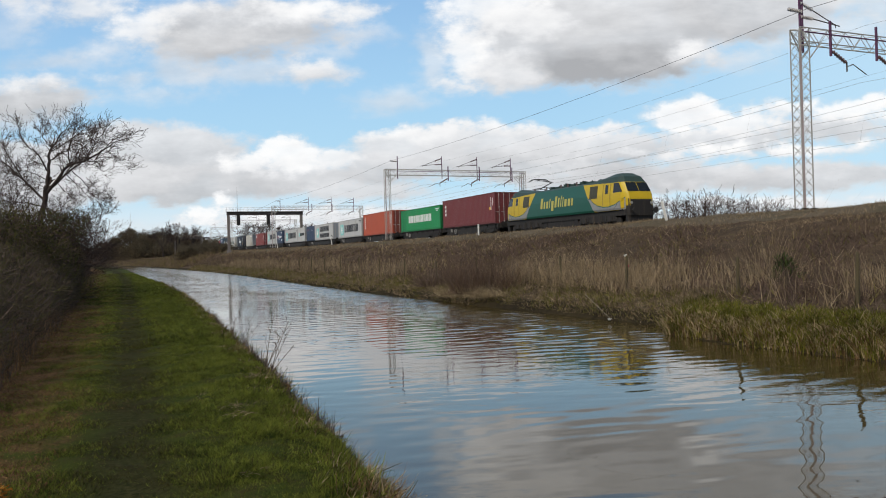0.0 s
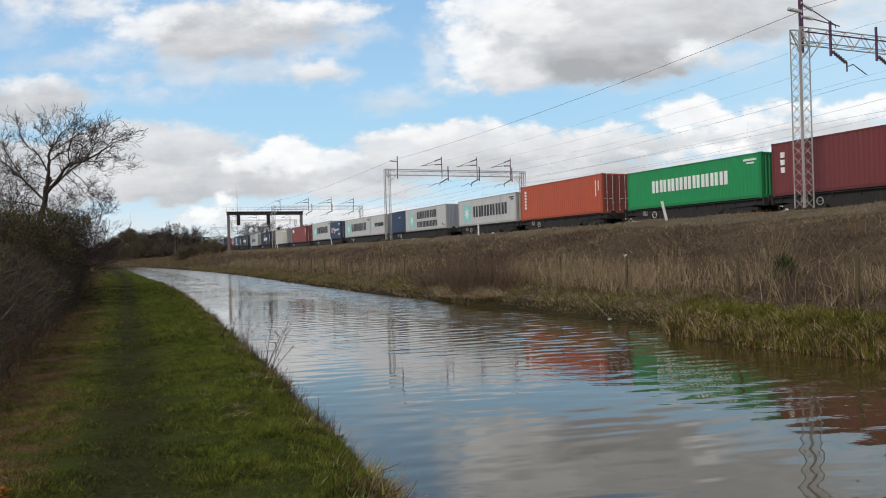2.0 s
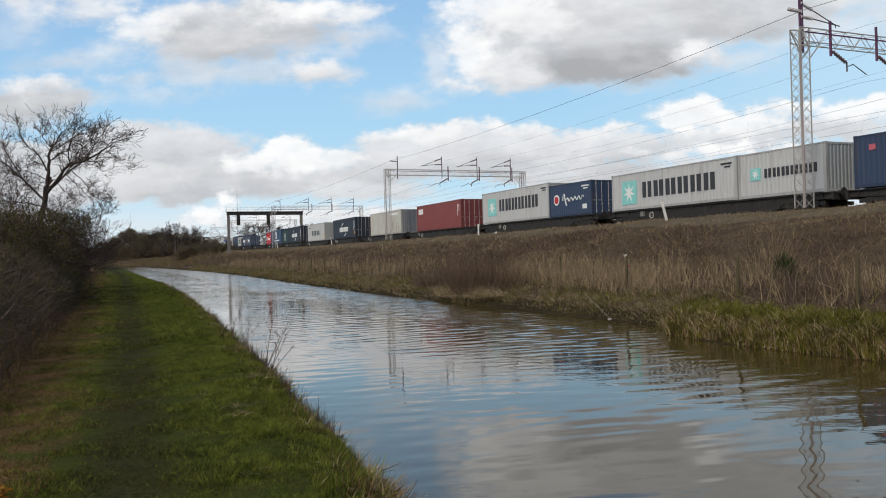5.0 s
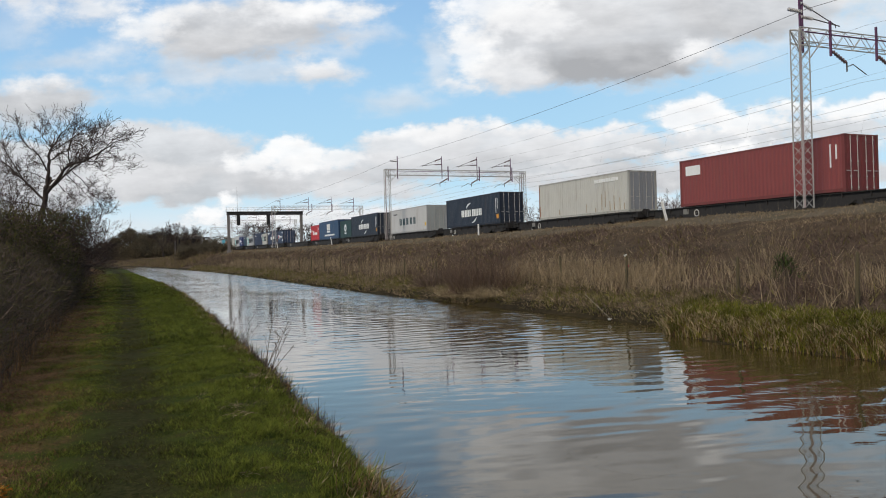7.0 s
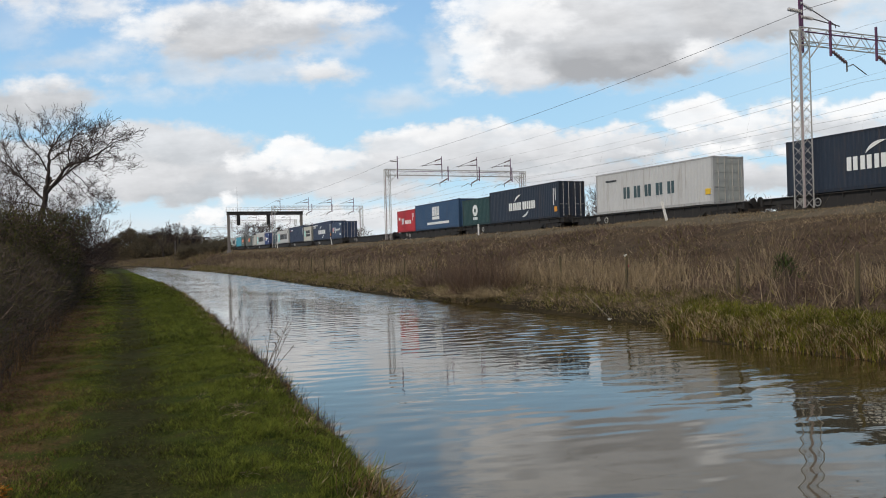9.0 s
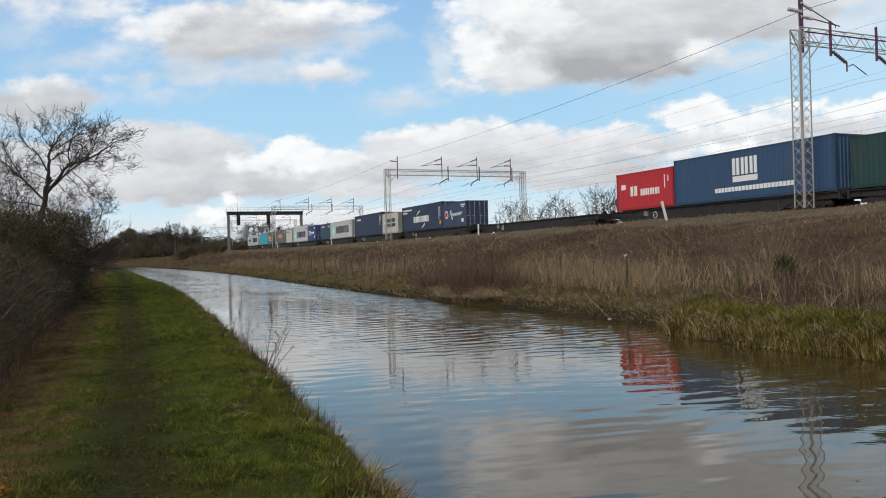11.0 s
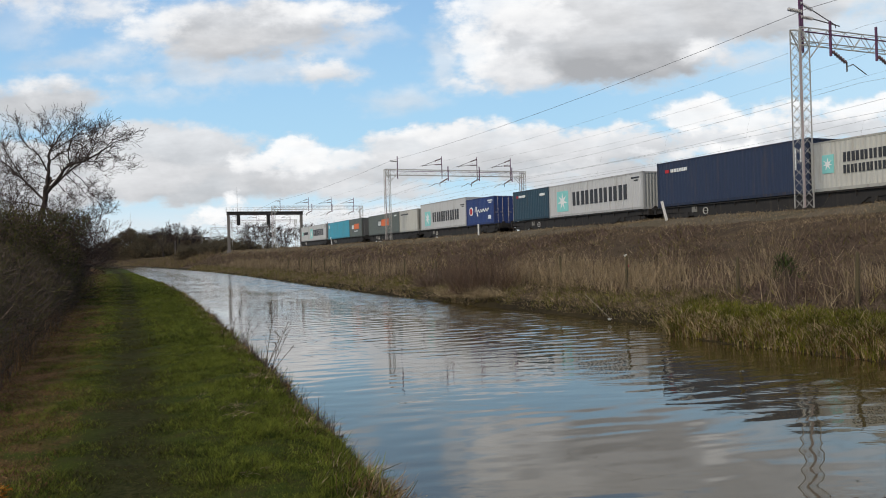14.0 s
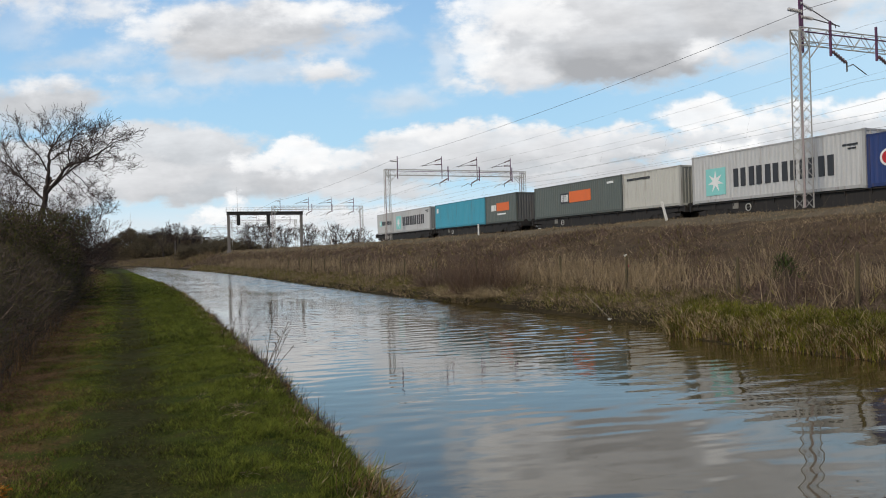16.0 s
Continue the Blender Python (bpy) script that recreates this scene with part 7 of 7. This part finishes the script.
def bend_reeds():
    """Reeds on the low ground round the canal's bend."""
    n = 16000
    x, y = scatter(n, 215, 475, lambda v: far_l(v) + 0.2, lambda v: np.minimum(far_l(v) + 34, crest_l(v) - 3))
    me = strips("bend_reeds", on_ground(x, y), upward(n, 0.2), 0.5 + 0.8 * rng.random(n), 0.10 + 0.10 * rng.random(n), rng.normal(size=(n, 3)) * 0.2, [BUFF, OLIVE, BRAMBLE], 1, rng.choice(3, n, p=(0.5, 0.2, 0.3)))
    stuff("bend_reeds", me, "brown reeds on the low bank at the canal's bend", "reeds")


bend_reeds()
left_trees()
far_woods()


# ---- fence posts, marker posts, litter ----
def fence_post(x, y, tall, lean=(0, 0)):
    s = Shape()
    n = 8
    rings = []
    for z, r in ((-0.2, 0.044), (0.3, 0.042), (tall - 0.05, 0.038), (tall, 0.028)):
        rings.append([(r * math.cos(6.283 * i / n) + lean[0] * z, r * math.sin(6.283 * i / n) + lean[1] * z, z) for i in range(n)])
    v = sum(rings, [])
    s.add(v, [(j * n + i, j * n + (i + 1) % n, (j + 1) * n + (i + 1) % n, (j + 1) * n + i) for j in range(3) for i in range(n)] + [tuple(range(3 * n, 4 * n))])
    ob = new("fence_post", s.mesh("fence_post", TIMBER))
    ob.location = (x, y, float(height(x, y)))
    return tagged(ob, "weathered mossy timber fence post standing in brambles", "fence post", "fence posts")


for i, (y, tall) in enumerate(((11.7, 1.1), (15.7, 1.0), (21.6, 1.15), (25.6, 1.1), (33.0, 1.0), (38.0, 1.0), (43.0, 1.1), (48.0, 1.1), (53.0, 1.2), (58.5, 1.2), (64.0, 1.2), (70.0, 1.3), (76.0, 1.3), (83.0, 1.3))):
    fence_post(float(far_l(y)) + 2.3, y, tall, (0.05 * math.sin(3 * i + 1), 0.05 * math.sin(5 * i)))


def marker_post(x, y, tall, lean):
    s = Shape()
    s.box(-0.045, 0.045, -0.075, 0.075, -0.25, tall, bevel=0.012)
    ob = new("marker_post", s.mesh("marker_post", WHITEPAINT))
    ob.matrix_world = Matrix.Translation((x, y, float(height(x, y)) - 0.02)) @ Matrix.Rotation(radians(lean), 4, FWD)
    return tagged(ob, "white painted concrete lineside marker post, leaning" if abs(lean) > 5 else "white painted concrete lineside marker post", "marker post", "marker posts")


for y, off, tall, lean in ((34.6, 2.25, 1.1, -13), (59.9, 1.05, 1.0, 0), (105.5, 1.05, 1.1, -9), (143.5, 1.05, 1.2, -4)):
    marker_post(float(crest_l(y)) - off, y, tall, lean)


def litter():
    """A rag of white plastic caught at the water's edge, a stick, a scrap afloat."""
    s = Shape()
    for i in range(5):
        a = 1.3 * i
        s.tube((0.05 * math.cos(a), 0.05 * math.sin(a), 0.0), (0.12 * math.cos(a + 1), 0.12 * math.sin(a + 1), 0.07), 0.03, 0.012, 5)
    ob = new("plastic_rag", s.mesh("plastic_rag", WHITEPAINT))
    ob.location = (13.30, 18.5, 0.10)
    ob.scale = (0.5, 0.5, 0.5)
    tagged(ob, "crumpled white plastic rag at the foot of the bank", "litter")
    for name, x, y, up, colour, label in (("plastic_scrap", float(far_l(21.6)) + 2.3, 21.6, 1.13, (0.72, 0.72, 0.70), "white plastic scrap caught on a fence post"),
                                          ("red_scrap", float(far_l(21.9)) + 2.6, 21.9, 0.75, (0.30, 0.035, 0.035), "faded red plastic scrap among dry reeds"),
                                          ("pale_bottle", 14.3, 31.4, 0.28, (0.62, 0.61, 0.58), "pale plastic bottle lying in a straw clump")):
        s = Shape()
        for i in range(4):
            a = 1.7 * i
            s.tube((0.05 * math.cos(a), 0.05 * math.sin(a), 0.02 * i), (0.08 * math.cos(a + 1), 0.08 * math.sin(a + 1), 0.05 + 0.02 * i), 0.05, 0.03, 6)
        ob = new(name, s.mesh(name, mark_paint(colour)))
        ob.location = (x, y, float(height(x, y)) + up)
        ob.scale = (0.55, 0.55, 0.55)
        tagged(ob, label, "litter")
    s = Shape().path([(0, 0, 0), (0.62, 1.55, 0.28), (1.3, 3.1, 0.50)], 0.008)
    ob = new("pale_stick", s.mesh("pale_stick", plant("pale_wood", (0.20, 0.17, 0.12), (0.26, 0.22, 0.16), lit=0.0)))
    ob.location = (13.25, 18.4, 0.14)
    tagged(ob, "pale dry stick leaning down the bank", "stick")
    s = Shape().path([(0, 0, 0), (0.1, 0.01, 0.004), (0.22, 0.0, 0.003)], 0.004).tube((0.22, 0, 0.003), (0.25, 0.01, 0.006), 0.010, 0.005)
    ob = new("floating_twig", s.mesh("floating_twig", STALK))
    ob.matrix_world = Matrix.Translation((2.42, 8.95, 0.0)) @ Matrix.Rotation(-HEADING, 4, "Z")
    tagged(ob, "small dark twig afloat beside the bank", "twig")


litter()


def radio_mast():
    """A slender mast far beyond the woods."""
    x, y = place_at(620, -5.52)
    z = float(height(x, min(y, 640)))
    s = Shape()
    for i in range(8):
        s.tube((0, 0, 4.6 * i - 1), (0, 0, 4.6 * (i + 1) - 1), 0.22 - 0.018 * i, 0.22 - 0.018 * (i + 1), 6)
    ob = new("radio_mast", s.mesh("radio_mast", STEEL))
    ob.location = (x, y, z)
    tagged(ob, "slender grey radio mast beyond the distant wood", "mast")


radio_mast()


def motions():
    """The train passes; the clouds drift with the wind."""
    for ob, start, up in MOVERS:
        walk(ob, [(t, track_pose(start - SPEED * t, 0, up)) for t in (0, 2, 4, 6, 8, 10, 12, 14, 16)])
    walk(BACKDROP, [(0.0, Matrix.Translation(EYE)), (16.0, Matrix.Translation(EYE) @ Matrix.Rotation(radians(-0.8), 4, "Z"))])


motions()
